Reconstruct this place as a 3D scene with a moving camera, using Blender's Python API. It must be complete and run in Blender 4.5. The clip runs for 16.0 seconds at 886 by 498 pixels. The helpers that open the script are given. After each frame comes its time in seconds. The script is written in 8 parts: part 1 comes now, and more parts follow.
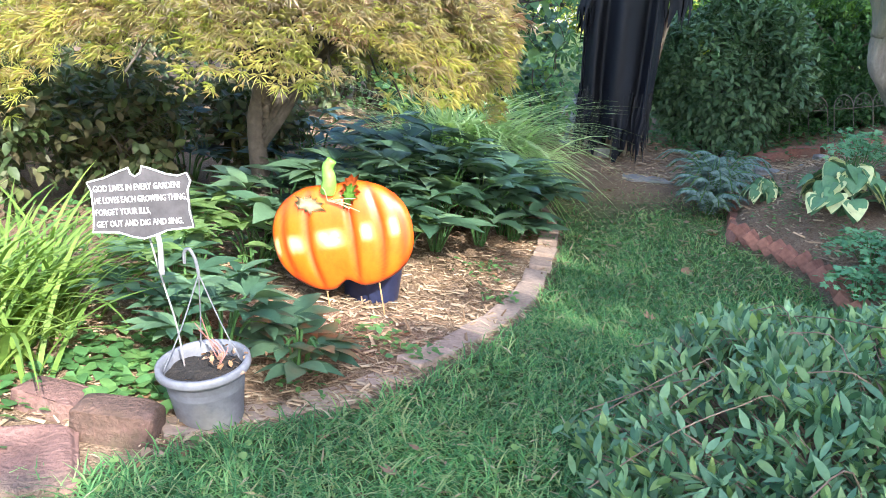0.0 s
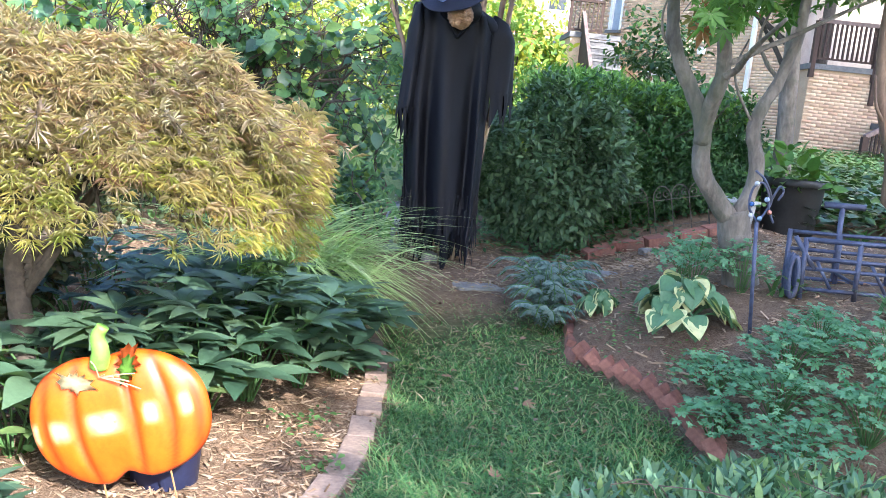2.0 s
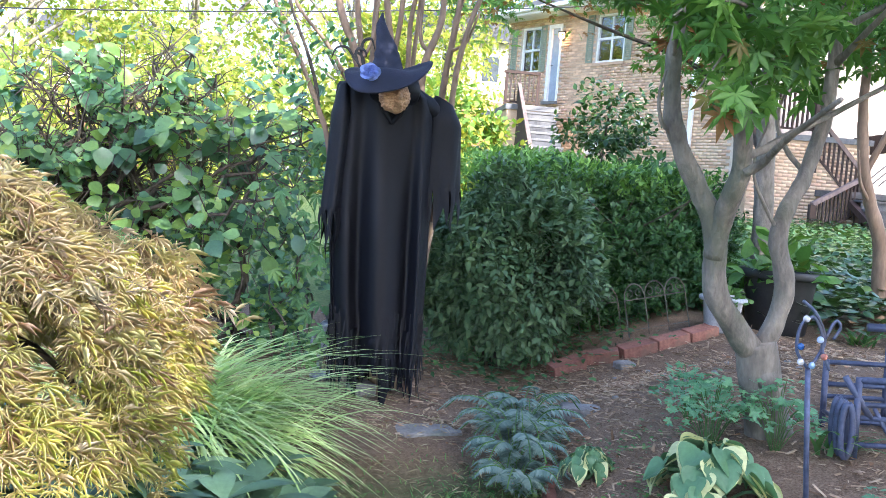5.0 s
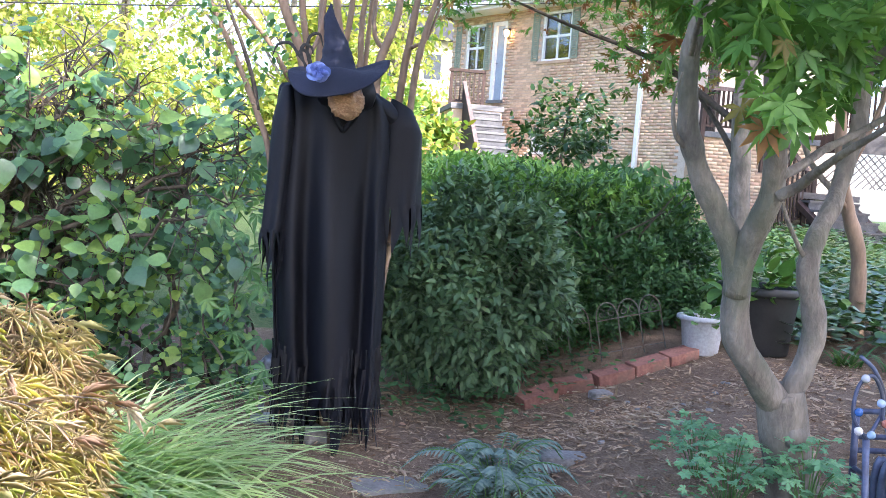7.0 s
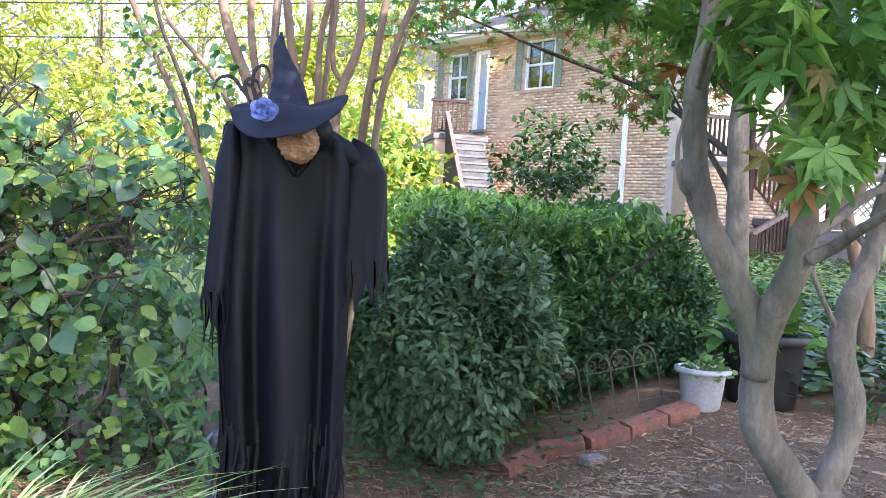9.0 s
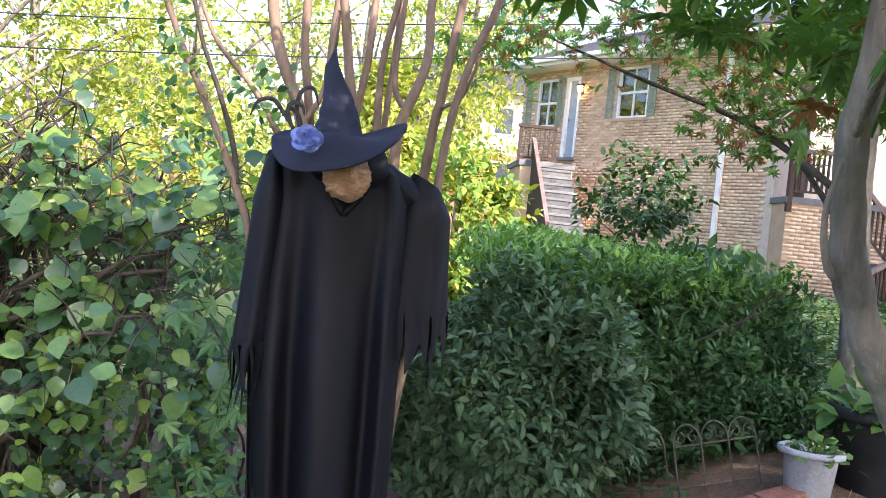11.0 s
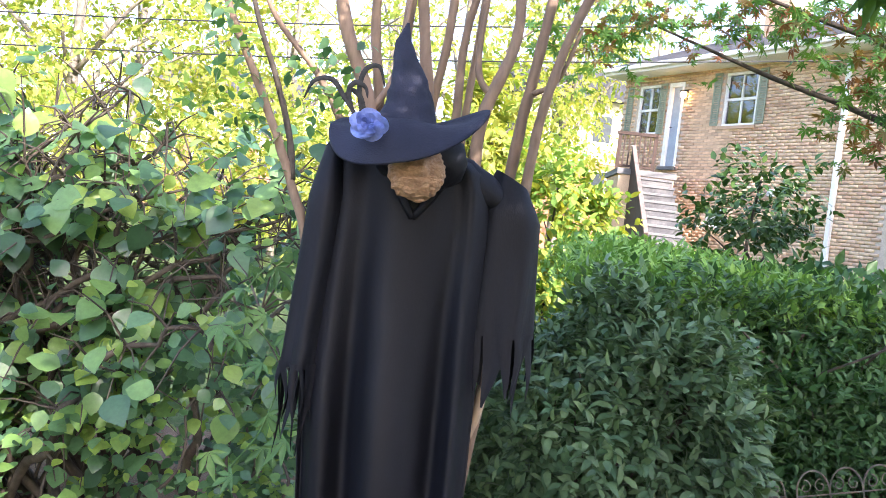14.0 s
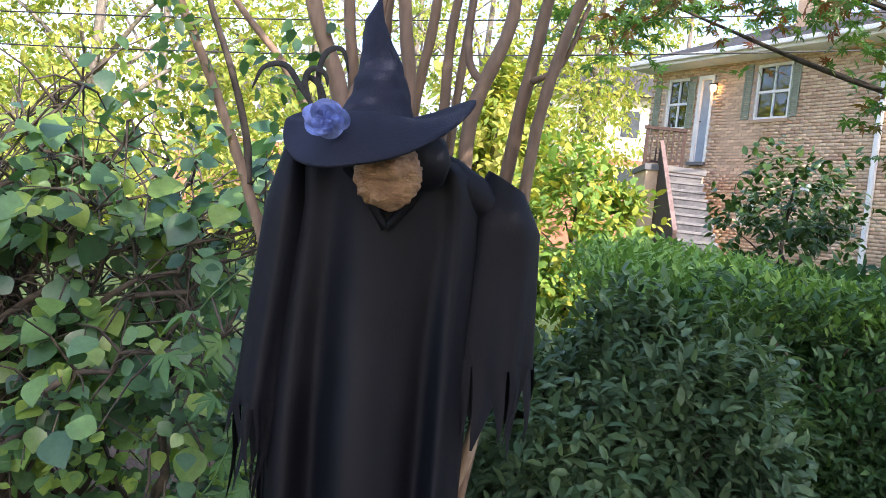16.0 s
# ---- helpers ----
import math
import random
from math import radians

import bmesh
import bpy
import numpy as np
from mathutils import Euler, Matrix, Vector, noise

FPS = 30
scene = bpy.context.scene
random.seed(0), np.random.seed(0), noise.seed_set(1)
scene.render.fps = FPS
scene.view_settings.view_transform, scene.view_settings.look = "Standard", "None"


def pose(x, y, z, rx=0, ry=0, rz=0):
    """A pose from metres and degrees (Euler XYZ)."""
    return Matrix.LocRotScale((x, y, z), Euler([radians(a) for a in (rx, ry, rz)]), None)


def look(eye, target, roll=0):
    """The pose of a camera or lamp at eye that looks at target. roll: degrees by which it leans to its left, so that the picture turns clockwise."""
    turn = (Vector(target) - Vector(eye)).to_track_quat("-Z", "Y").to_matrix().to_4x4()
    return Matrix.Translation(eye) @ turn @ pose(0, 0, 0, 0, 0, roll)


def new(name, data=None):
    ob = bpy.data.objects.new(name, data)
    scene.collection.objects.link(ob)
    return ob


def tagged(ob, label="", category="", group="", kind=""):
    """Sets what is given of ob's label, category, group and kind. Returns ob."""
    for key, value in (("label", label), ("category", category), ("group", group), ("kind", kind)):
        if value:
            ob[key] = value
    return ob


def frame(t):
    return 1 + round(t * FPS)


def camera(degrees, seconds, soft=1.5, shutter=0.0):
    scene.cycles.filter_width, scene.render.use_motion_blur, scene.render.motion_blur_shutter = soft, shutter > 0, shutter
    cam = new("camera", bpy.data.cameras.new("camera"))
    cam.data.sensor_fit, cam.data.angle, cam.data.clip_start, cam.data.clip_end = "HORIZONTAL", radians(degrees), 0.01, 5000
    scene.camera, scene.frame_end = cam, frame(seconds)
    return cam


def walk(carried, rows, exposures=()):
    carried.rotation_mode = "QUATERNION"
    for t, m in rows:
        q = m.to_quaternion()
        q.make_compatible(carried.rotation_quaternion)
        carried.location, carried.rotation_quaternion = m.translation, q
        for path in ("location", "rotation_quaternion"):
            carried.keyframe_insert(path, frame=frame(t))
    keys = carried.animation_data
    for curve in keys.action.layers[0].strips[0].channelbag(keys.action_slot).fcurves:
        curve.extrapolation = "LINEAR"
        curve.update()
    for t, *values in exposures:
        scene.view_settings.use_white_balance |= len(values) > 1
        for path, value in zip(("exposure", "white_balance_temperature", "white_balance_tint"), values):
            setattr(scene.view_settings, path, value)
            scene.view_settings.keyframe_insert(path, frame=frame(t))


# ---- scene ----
cam = camera(52.9, 16.0, 0.4)
PATH = [
    (0, (0.5, 0.361, 0.976), (0.332, 2.288, 0.467), 7.0),
    (0.5, (0.524, 0.401, 1.001), (0.408, 2.335, 0.505), 7.3),
    (1, (0.525, 0.523, 1.049), (0.599, 2.476, 0.628), 8.3),
    (1.5, (0.504, 0.684, 1.112), (0.634, 2.655, 0.798), 6.9),
    (2, (0.507, 0.888, 1.143), (0.695, 2.856, 0.838), 6.2),
    (2.5, (0.567, 1.077, 1.213), (0.759, 3.056, 0.998), 5.8),
    (3, (0.61, 1.196, 1.254), (0.797, 3.181, 1.1), 5.9),
    (3.5, (0.605, 1.394, 1.267), (0.824, 3.377, 1.126), 5.3),
    (4, (0.564, 1.572, 1.257), (0.852, 3.546, 1.12), 4.4),
    (4.5, (0.582, 1.792, 1.292), (0.884, 3.764, 1.152), 4.2),
    (5, (0.594, 2.022, 1.305), (0.905, 3.993, 1.166), 4.6),
    (5.2, (0.583, 2.103, 1.312), (0.916, 4.071, 1.179), 4.4),
    (7.3, (0.592, 2.699, 1.41), (1.036, 4.644, 1.277), 4.4),
    (7.5, (0.573, 2.737, 1.423), (1.016, 4.683, 1.295), 4.5),
    (8, (0.577, 2.85, 1.428), (1.027, 4.795, 1.311), 4.3),
    (8.5, (0.683, 2.985, 1.475), (1.141, 4.93, 1.375), 3.7),
    (8.7, (0.725, 3.036, 1.48), (1.19, 4.979, 1.395), 3.6),
    (10.8, (0.915, 3.605, 1.579), (1.259, 5.575, 1.544), 6.0),
    (11, (0.939, 3.639, 1.591), (1.216, 5.619, 1.557), 6.0),
    (11.5, (1.019, 3.735, 1.609), (1.228, 5.724, 1.585), 6.0),
    (12, (1.057, 3.794, 1.612), (1.203, 5.788, 1.596), 5.7),
    (12.5, (1.051, 3.822, 1.617), (1.133, 5.82, 1.595), 6.0),
    (13, (1.071, 3.87, 1.594), (1.13, 5.869, 1.567), 6.2),
    (13.5, (1.075, 3.992, 1.562), (1.13, 5.991, 1.527), 6.6),
    (14, (1.029, 4.139, 1.59), (1.096, 6.137, 1.551), 7.2),
    (14.5, (1.019, 4.265, 1.604), (1.117, 6.262, 1.569), 6.9),
    (15, (1.068, 4.383, 1.628), (1.171, 6.38, 1.591), 6.6),
    (15.5, (1.125, 4.509, 1.644), (1.189, 6.508, 1.605), 6.5),
    (16, (1.16, 4.553, 1.645), (1.164, 6.552, 1.592), 6.8),
]
EXPOSURES = [(0, 2.44, 5780, 9), (0.5, 2.67, 5780, 9), (1, 2.72, 5780, 9), (1.5, 2.08, 5780, 9), (2, 2.48, 5700, 15), (2.5, 2.18, 5700, 15), (3, 1.79, 5700, 15), (3.5, 2.03, 5700, 15), (4, 2.38, 5700, 15), (5, 2.53, 5700, 15), (7.5, 2.48, 5880, 21), (8.5, 2.45, 5880, 21), (11, 2.19, 6280, 21), (11.5, 1.72, 6280, 21), (12, 1.86, 6280, 21), (12.5, 2.00, 6280, 21), (13, 1.90, 6280, 21), (13.5, 2.55, 6280, 21), (14, 2.60, 6280, 21), (14.5, 2.30, 6280, 21), (15, 2.31, 6280, 21), (15.5, 2.18, 6280, 21), (16, 1.91, 6280, 21)]
walk(cam, [(t, look(eye, target, roll)) for t, eye, target, roll in PATH], EXPOSURES)

# ---- world, sun, exposure ----
SUN_FROM = Vector((0.35, -0.75, 0.56)).normalized()
world = bpy.data.worlds.new("sky")
scene.world = world
world.use_nodes = True
wn = world.node_tree
sky = wn.nodes.new("ShaderNodeTexSky")
sky.sky_type = "NISHITA"
sky.sun_disc = False
sky.sun_elevation = math.asin(SUN_FROM.z)
sky.sun_rotation = math.atan2(SUN_FROM.x, SUN_FROM.y)
sky.dust_density = 2.0
wn.nodes["Background"].inputs["Strength"].default_value = 0.15
wn.links.new(sky.outputs["Color"], wn.nodes["Background"].inputs["Color"])
sun = new("sun", bpy.data.lights.new("sun", "SUN"))
sun.data.energy = 3.0
sun.data.angle = radians(0.53)
sun.data.color = (1.0, 0.93, 0.80)
sun.matrix_world = look(SUN_FROM * 50, (0, 0, 0))

# ---- the lie of the land ----
EDGE_L = [(-3, 1.75), (-0.9, 1.9), (-0.42, 2.2), (-0.24, 2.42), (-0.1, 2.54), (0.06, 2.69), (0.22, 2.91), (0.42, 3.32), (0.56, 3.76), (0.63, 4.2), (0.69, 4.76), (0.70, 5.2), (0.62, 5.9), (0.5, 6.6)]
EDGE_R = [(1.55, 2.0), (1.84, 3.6), (1.86, 4.26), (1.82, 4.48), (1.72, 4.8), (1.61, 5.08), (1.65, 5.4), (1.78, 5.93), (1.93, 6.3), (2.0, 6.8)]
EL = np.array(EDGE_L)
ER = np.array(EDGE_R)


def sp(v, k=5.0):
    return np.log1p(np.exp(np.clip(k * v, -60, 60))) / k


def ramp(v, a, b):
    s = np.clip((v - a) / (b - a), 0, 1)
    return s * s * (3 - 2 * s)


def edge_left(y):
    return np.interp(y, EL[:, 1], EL[:, 0])


def edge_right(y):
    return np.interp(y, ER[:, 1], ER[:, 0])


def land(x, y):
    """Height of the ground: a gentle rise ahead, a raised bed to the right, a bank up to the house."""
    x, y = np.asarray(x, float), np.asarray(y, float)
    yc = 24 - sp(24 - y, 1.0)
    yc = np.maximum(yc, -12)
    xc = np.minimum(x, 9.0)
    z = -0.054 + 0.05 * (yc - 3.76) 
    d = np.maximum(xc - edge_right(y), 0)
    w = 1 - ramp(y, 6.0, 7.4)
    bed = ramp(d, 0, 0.05) * 0.05 + 0.36 * (1 - np.exp(-d / 0.45)) + 0.05 * d
    bank = 0.25 * np.minimum(d, 1.6)
    near = ramp(y, 3.2, 4.2)
    low = 0.05 * d
    dip = (0.05 + 0.08 * ramp(y, 3.0, 4.3)) * (1 - ramp(x, 0.7, 2.0)) * (1 - ramp(y, 5.4, 7.2))
    dip = dip + (0.08 * ramp(x, 1.4, 2.2) + 0.04 * ramp(x, 3.5, 4.2)) * ramp(y, 6.4, 7.4)
    return z - dip + w * (near * bed + (1 - near) * low) + (1 - w) * bank


def gz(x, y):
    return float(land(x, y))


# ---- building helpers ----
rng = np.random.default_rng(7)
UP = Vector((0, 0, 1))


def link_mesh(name, me, material=None, parent=None, label="", smooth=False):
    if material is not None:
        me.materials.append(material)
    if smooth:
        me.polygons.foreach_set("use_smooth", [True] * len(me.polygons))
    ob = new(name, me)
    if parent is not None:
        ob.parent = parent
    if label:
        ob["label"] = label
    return ob


def part(name, bm, material, parent=None, label="", smooth=False):
    me = bpy.data.meshes.new(name)
    bm.to_mesh(me)
    bm.free()
    return link_mesh(name, me, material, parent, label, smooth)


def arrays(name, verts, faces, material, parent=None, label="", smooth=False):
    """A mesh from numpy arrays; all faces have the same number of corners."""
    verts, faces = np.asarray(verts, np.float32), np.asarray(faces, np.int32)
    me = bpy.data.meshes.new(name)
    me.vertices.add(len(verts))
    me.vertices.foreach_set("co", verts.ravel())
    k = faces.shape[1]
    me.loops.add(faces.size)
    me.loops.foreach_set("vertex_index", faces.ravel())
    me.polygons.add(len(faces))
    me.polygons.foreach_set("loop_start", np.arange(0, faces.size, k, dtype=np.int32))
    me.update(calc_edges=True)
    me.validate()
    return link_mesh(name, me, material, parent, label, smooth)


def empty(name, at, label="", category="", group="", kind="", turn=0):
    ob = new(name)
    ob.matrix_world = pose(*at, 0, 0, turn)
    return tagged(ob, label, category, group, kind)


def box(bm, x0, y0, z0, x1, y1, z1, bevel=0.0):
    r = bmesh.ops.create_cube(bm, size=1)
    m = Matrix.LocRotScale(((x0 + x1) / 2, (y0 + y1) / 2, (z0 + z1) / 2), None, (x1 - x0, y1 - y0, z1 - z0))
    bmesh.ops.transform(bm, matrix=m, verts=r["verts"])
    if bevel:
        es = list({e for v in r["verts"] for e in v.link_edges})
        bmesh.ops.bevel(bm, geom=es, offset=bevel, segments=2, affect="EDGES", profile=0.6)


def boxes(*rows, bevel=0.0):
    bm = bmesh.new()
    for r in rows:
        box(bm, *r, bevel=bevel)
    return bm


def frames(path):
    """Frames along a polyline."""
    p = [Vector(q) for q in path]
    out = []
    ref = None
    for i in range(len(p)):
        t = (p[min(i + 1, len(p) - 1)] - p[max(i - 1, 0)]).normalized()
        if ref is None:
            ref = t.orthogonal().normalized()
        ref = (ref - t * ref.dot(t))
        ref = ref.normalized() if ref.length > 1e-6 else t.orthogonal().normalized()
        out.append((p[i], ref, t.cross(ref)))
    return out


def tube(bm, path, radii, sides=8, cap=True, lump=0.0):
    """A tapered tube along a polyline."""
    if not hasattr(radii, "__len__"):
        radii = [radii] * len(path)
    rings = []
    for (c, a, b), r in zip(frames(path), radii):
        ring = []
        for i in range(sides):
            w = 2 * math.pi * i / sides
            o = (a * math.cos(w) + b * math.sin(w))
            k = r * (1 + lump * noise.noise((c + o * r) * (0.7 / max(r, 0.01)) * 0.5)) if lump else r
            ring.append(bm.verts.new(c + o * k))
        rings.append(ring)
    for r0, r1 in zip(rings, rings[1:]):
        for i in range(sides):
            bm.faces.new((r0[i], r0[(i + 1) % sides], r1[(i + 1) % sides], r1[i]))
    if cap:
        bm.faces.new(rings[0][::-1])
        bm.faces.new(rings[-1])
    return bm


def lathe(bm, profile, sides=32, at=(0, 0, 0)):
    """A turned body from (radius, height) pairs."""
    rings = []
    for r, z in profile:
        rings.append([bm.verts.new((at[0] + r * math.cos(2 * math.pi * i / sides), at[1] + r * math.sin(2 * math.pi * i / sides), at[2] + z)) for i in range(sides)])
    for r0, r1 in zip(rings, rings[1:]):
        for i in range(sides):
            bm.faces.new((r0[i], r0[(i + 1) % sides], r1[(i + 1) % sides], r1[i]))
    return rings


def smooth_path(pts, n=6):
    """A Catmull-Rom line through the points."""
    p = [Vector(q) for q in pts]
    p = [2 * p[0] - p[1]] + p + [2 * p[-1] - p[-2]]
    out = []
    for i in range(1, len(p) - 2):
        for j in range(n):
            t = j / n
            a, b, c, d = p[i - 1], p[i], p[i + 1], p[i + 2]
            out.append(0.5 * ((2 * b) + (c - a) * t + (2 * a - 5 * b + 4 * c - d) * t * t + (3 * b - a - 3 * c + d) * t ** 3))
    out.append(p[-2])
    return out


# ---- leaves: one template laid down many times ----
def unit(v):
    return v / np.maximum(np.linalg.norm(v, axis=-1, keepdims=True), 1e-9)


def strew(name, template, at, along, facing, size, material, parent=None, label="", width=1.0, smooth=False):
    """Copies of a flat template (y along the leaf, z its face) at points, as one mesh."""
    tv, tf = np.asarray(template[0], float), np.asarray(template[1], int)
    n = len(at)
    y = unit(np.asarray(along, float))
    f = np.asarray(facing, float)
    x = unit(np.cross(y, f))
    z = np.cross(x, y)
    s = np.broadcast_to(np.asarray(size, float), (n,))[:, None, None]
    w = np.broadcast_to(np.asarray(width, float), (n,))[:, None, None]
    v = np.asarray(at, float)[:, None, :] + s * (tv[None, :, 0:1] * w * x[:, None, :] + tv[None, :, 1:2] * y[:, None, :] + tv[None, :, 2:3] * z[:, None, :])
    fc = (tf[None] + (np.arange(n) * len(tv))[:, None, None]).reshape(-1, tf.shape[1])
    return arrays(name, v.reshape(-1, 3), fc, material, parent, label, smooth)


LEAF_OVAL = ([(0, 0, 0), (-0.28, 0.3, 0.06), (0, 0.34, -0.01), (0.28, 0.3, 0.06), (-0.24, 0.66, 0.03), (0, 0.68, -0.04), (0.24, 0.66, 0.03), (0, 1, -0.14)],
             [(0, 2, 1), (0, 3, 2), (1, 2, 5), (1, 5, 4), (2, 3, 6), (2, 6, 5), (4, 5, 7), (5, 6, 7)])
LEAF_ROUND = ([(0, 0, 0), (-0.4, 0.22, 0.05), (0, 0.3, -0.02), (0.4, 0.22, 0.05), (-0.42, 0.62, 0.02), (0, 0.66, -0.05), (0.42, 0.62, 0.02), (0, 1, -0.12)], LEAF_OVAL[1])


def leaf_shape(outline, fold=0.14, droop=0.2, wave=0.0):
    """A leaf from half-widths along its length: midrib and two edges, folded and arching."""
    v, f = [], []
    n = len(outline) - 1
    for i, hw in enumerate(outline):
        y = i / n
        z = -droop * y * y
        v += [(-hw, y - 0.05 * hw, z + fold * hw + wave * math.sin(2.6 * i)), (0, y, z), (hw, y - 0.05 * hw, z + fold * hw - wave * math.sin(2.6 * i + 1))]
        if i:
            a, b = 3 * (i - 1), 3 * i
            f += [(a, a + 1, b + 1), (a, b + 1, b), (a + 1, a + 2, b + 2), (a + 1, b + 2, b + 1)]
    return v, f


LEAF_FULL = leaf_shape([0.03, 0.25, 0.39, 0.43, 0.40, 0.31, 0.17, 0.01], 0.16, 0.2, 0.012)
LEAF_SLIM = leaf_shape([0.02, 0.085, 0.13, 0.14, 0.115, 0.065, 0.005], 0.2, 0.14)
LEAF_HAND = leaf_shape([0.02, 0.05, 0.095, 0.13, 0.145, 0.135, 0.10, 0.05, 0.004], 0.25, 0.34)
LEAF_LANCE = ([(0, 0, 0), (-0.13, 0.38, 0.04), (0, 0.42, -0.02), (0.13, 0.38, 0.04), (0, 1, -0.16)], [(0, 2, 1), (0, 3, 2), (1, 2, 4), (2, 3, 4)])
LEAF_FOLD = ([(0, 0, 0), (-0.26, 0.45, 0.08), (0.26, 0.45, 0.08), (0, 1, -0.1)], [(0, 3, 1), (0, 2, 3)])


def palm_leaf(lobes, spread, wide, inner, droop):
    """A hand-shaped leaf of pointed lobes."""
    v, f = [(0, 0, 0)], []
    for i in range(lobes):
        a = math.radians(-spread + 2 * spread * i / (lobes - 1))
        ln = 1 - 0.42 * abs(i - (lobes - 1) / 2) / ((lobes - 1) / 2)
        d, p = (math.sin(a), math.cos(a)), (math.cos(a), -math.sin(a))
        k = len(v)
        for s in (-1, 1):
            v.append((d[0] * ln * inner + s * p[0] * wide * ln, d[1] * ln * inner + s * p[1] * wide * ln, 0.03))
        v.append((d[0] * ln, d[1] * ln, -droop * ln))
        f += [(0, k + 2, k), (0, k + 1, k + 2)]
    return v, f


LEAF_PALM = palm_leaf(7, 125, 0.155, 0.45, 0.16)
LEAF_LACE = palm_leaf(7, 105, 0.013, 0.5, 0.3)


def shell(n, centre, radii, inner=0.75, lump=0.25, top=False, freq=1.6):
    """Points in the outer shell of a lumpy ellipsoid, and the way outward at each."""
    d = unit(rng.normal(size=(n, 3)))
    if top:
        d[:, 2] = np.abs(d[:, 2])
    lumps = np.array([noise.noise(Vector(q) * freq + Vector(centre)) for q in d])
    r = (1 + lump * lumps) * (inner + (1 - inner) * rng.random(n) ** 0.6)
    return np.asarray(centre) + d * r[:, None] * np.asarray(radii), d

# ---- materials ----
def nodes_of(name):
    m = bpy.data.materials.new(name)
    m.use_nodes = True
    t = m.node_tree
    return m, t, t.nodes["Principled BSDF"], t.nodes["Material Output"]


def tex(t, kind, scale, detail=4.0, coord="Object", stretch=None, rough=0.6):
    c = t.nodes.new("ShaderNodeTexCoord")
    src = c.outputs[coord]
    if stretch:
        mp = t.nodes.new("ShaderNodeMapping")
        mp.inputs["Scale"].default_value = stretch
        t.links.new(src, mp.inputs["Vector"])
        src = mp.outputs["Vector"]
    n = t.nodes.new({"noise": "ShaderNodeTexNoise", "voronoi": "ShaderNodeTexVoronoi", "wave": "ShaderNodeTexWave"}[kind])
    n.inputs["Scale"].default_value = scale
    if kind == "noise":
        n.inputs["Detail"].default_value = detail
        n.inputs["Roughness"].default_value = rough
    t.links.new(src, n.inputs["Vector"])
    return n


def colours(t, fac, stops):
    r = t.nodes.new("ShaderNodeValToRGB")
    e = r.color_ramp.elements
    while len(e) < len(stops):
        e.new(0.5)
    for el, (p, c) in zip(e, stops):
        el.position, el.color = p, (*c, 1)
    t.links.new(fac, r.inputs["Fac"])
    return r.outputs["Color"]


def mixed(t, a, b, fac, mode="MIX"):
    m = t.nodes.new("ShaderNodeMix")
    m.data_type, m.blend_type = "RGBA", mode
    for sock, val in ((m.inputs["Factor"], fac), (m.inputs["A"], a), (m.inputs["B"], b)):
        if hasattr(val, "is_output"):
            t.links.new(val, sock)
        else:
            sock.default_value = (*val, 1) if hasattr(val, "__len__") else val
    return m.outputs["Result"]


def relief(t, p, height, strength, distance):
    b = t.nodes.new("ShaderNodeBump")
    b.inputs["Strength"].default_value, b.inputs["Distance"].default_value = strength, distance
    t.links.new(height, b.inputs["Height"])
    t.links.new(b.outputs["Normal"], p.inputs["Normal"])


def surface(name, lo, hi, scale=8.0, rough=0.8, metal=0.0, bump=0.3, depth=0.01, stain=None, stretch=None, fine=60.0, rand=0.0, coord="Object", spec=0.4):
    """A plain worn surface: two colours by coarse noise, grain by fine noise, stains, relief."""
    m, t, p, _ = nodes_of(name)
    a = tex(t, "noise", scale, 5, coord, stretch)
    b = tex(t, "noise", fine, 3, coord, stretch)
    c = colours(t, a.outputs["Fac"], [(0.3, lo), (0.7, hi)])
    c = mixed(t, c, colours(t, b.outputs["Fac"], [(0.3, (0.72, 0.72, 0.72)), (0.7, (1.2, 1.2, 1.2))]), 0.7, "MULTIPLY")
    if stain:
        s = tex(t, "noise", scale * 0.35, 6, coord)
        f = t.nodes.new("ShaderNodeMapRange")
        f.inputs["From Min"].default_value, f.inputs["From Max"].default_value = 0.52, 0.66
        f.inputs["To Max"].default_value = 0.75
        t.links.new(s.outputs["Fac"], f.inputs["Value"])
        c = mixed(t, c, stain, f.outputs["Result"])
    if rand:
        o = t.nodes.new("ShaderNodeObjectInfo")
        h = t.nodes.new("ShaderNodeMapRange")
        h.inputs["To Min"].default_value, h.inputs["To Max"].default_value = 1 - rand, 1 + rand
        t.links.new(o.outputs["Random"], h.inputs["Value"])
        cc = t.nodes.new("ShaderNodeCombineXYZ")
        for k in ("X", "Y", "Z"):
            t.links.new(h.outputs["Result"], cc.inputs[k])
        c = mixed(t, c, cc.outputs["Vector"], 1.0, "MULTIPLY")
    t.links.new(c, p.inputs["Base Color"])
    p.inputs["Roughness"].default_value, p.inputs["Metallic"].default_value = rough, metal
    p.inputs["Specular IOR Level"].default_value = spec
    if bump:
        add = t.nodes.new("ShaderNodeMath")
        add.operation = "ADD"
        t.links.new(a.outputs["Fac"], add.inputs[0])
        t.links.new(b.outputs["Fac"], add.inputs[1])
        relief(t, p, add.outputs["Value"], bump, depth)
    return m


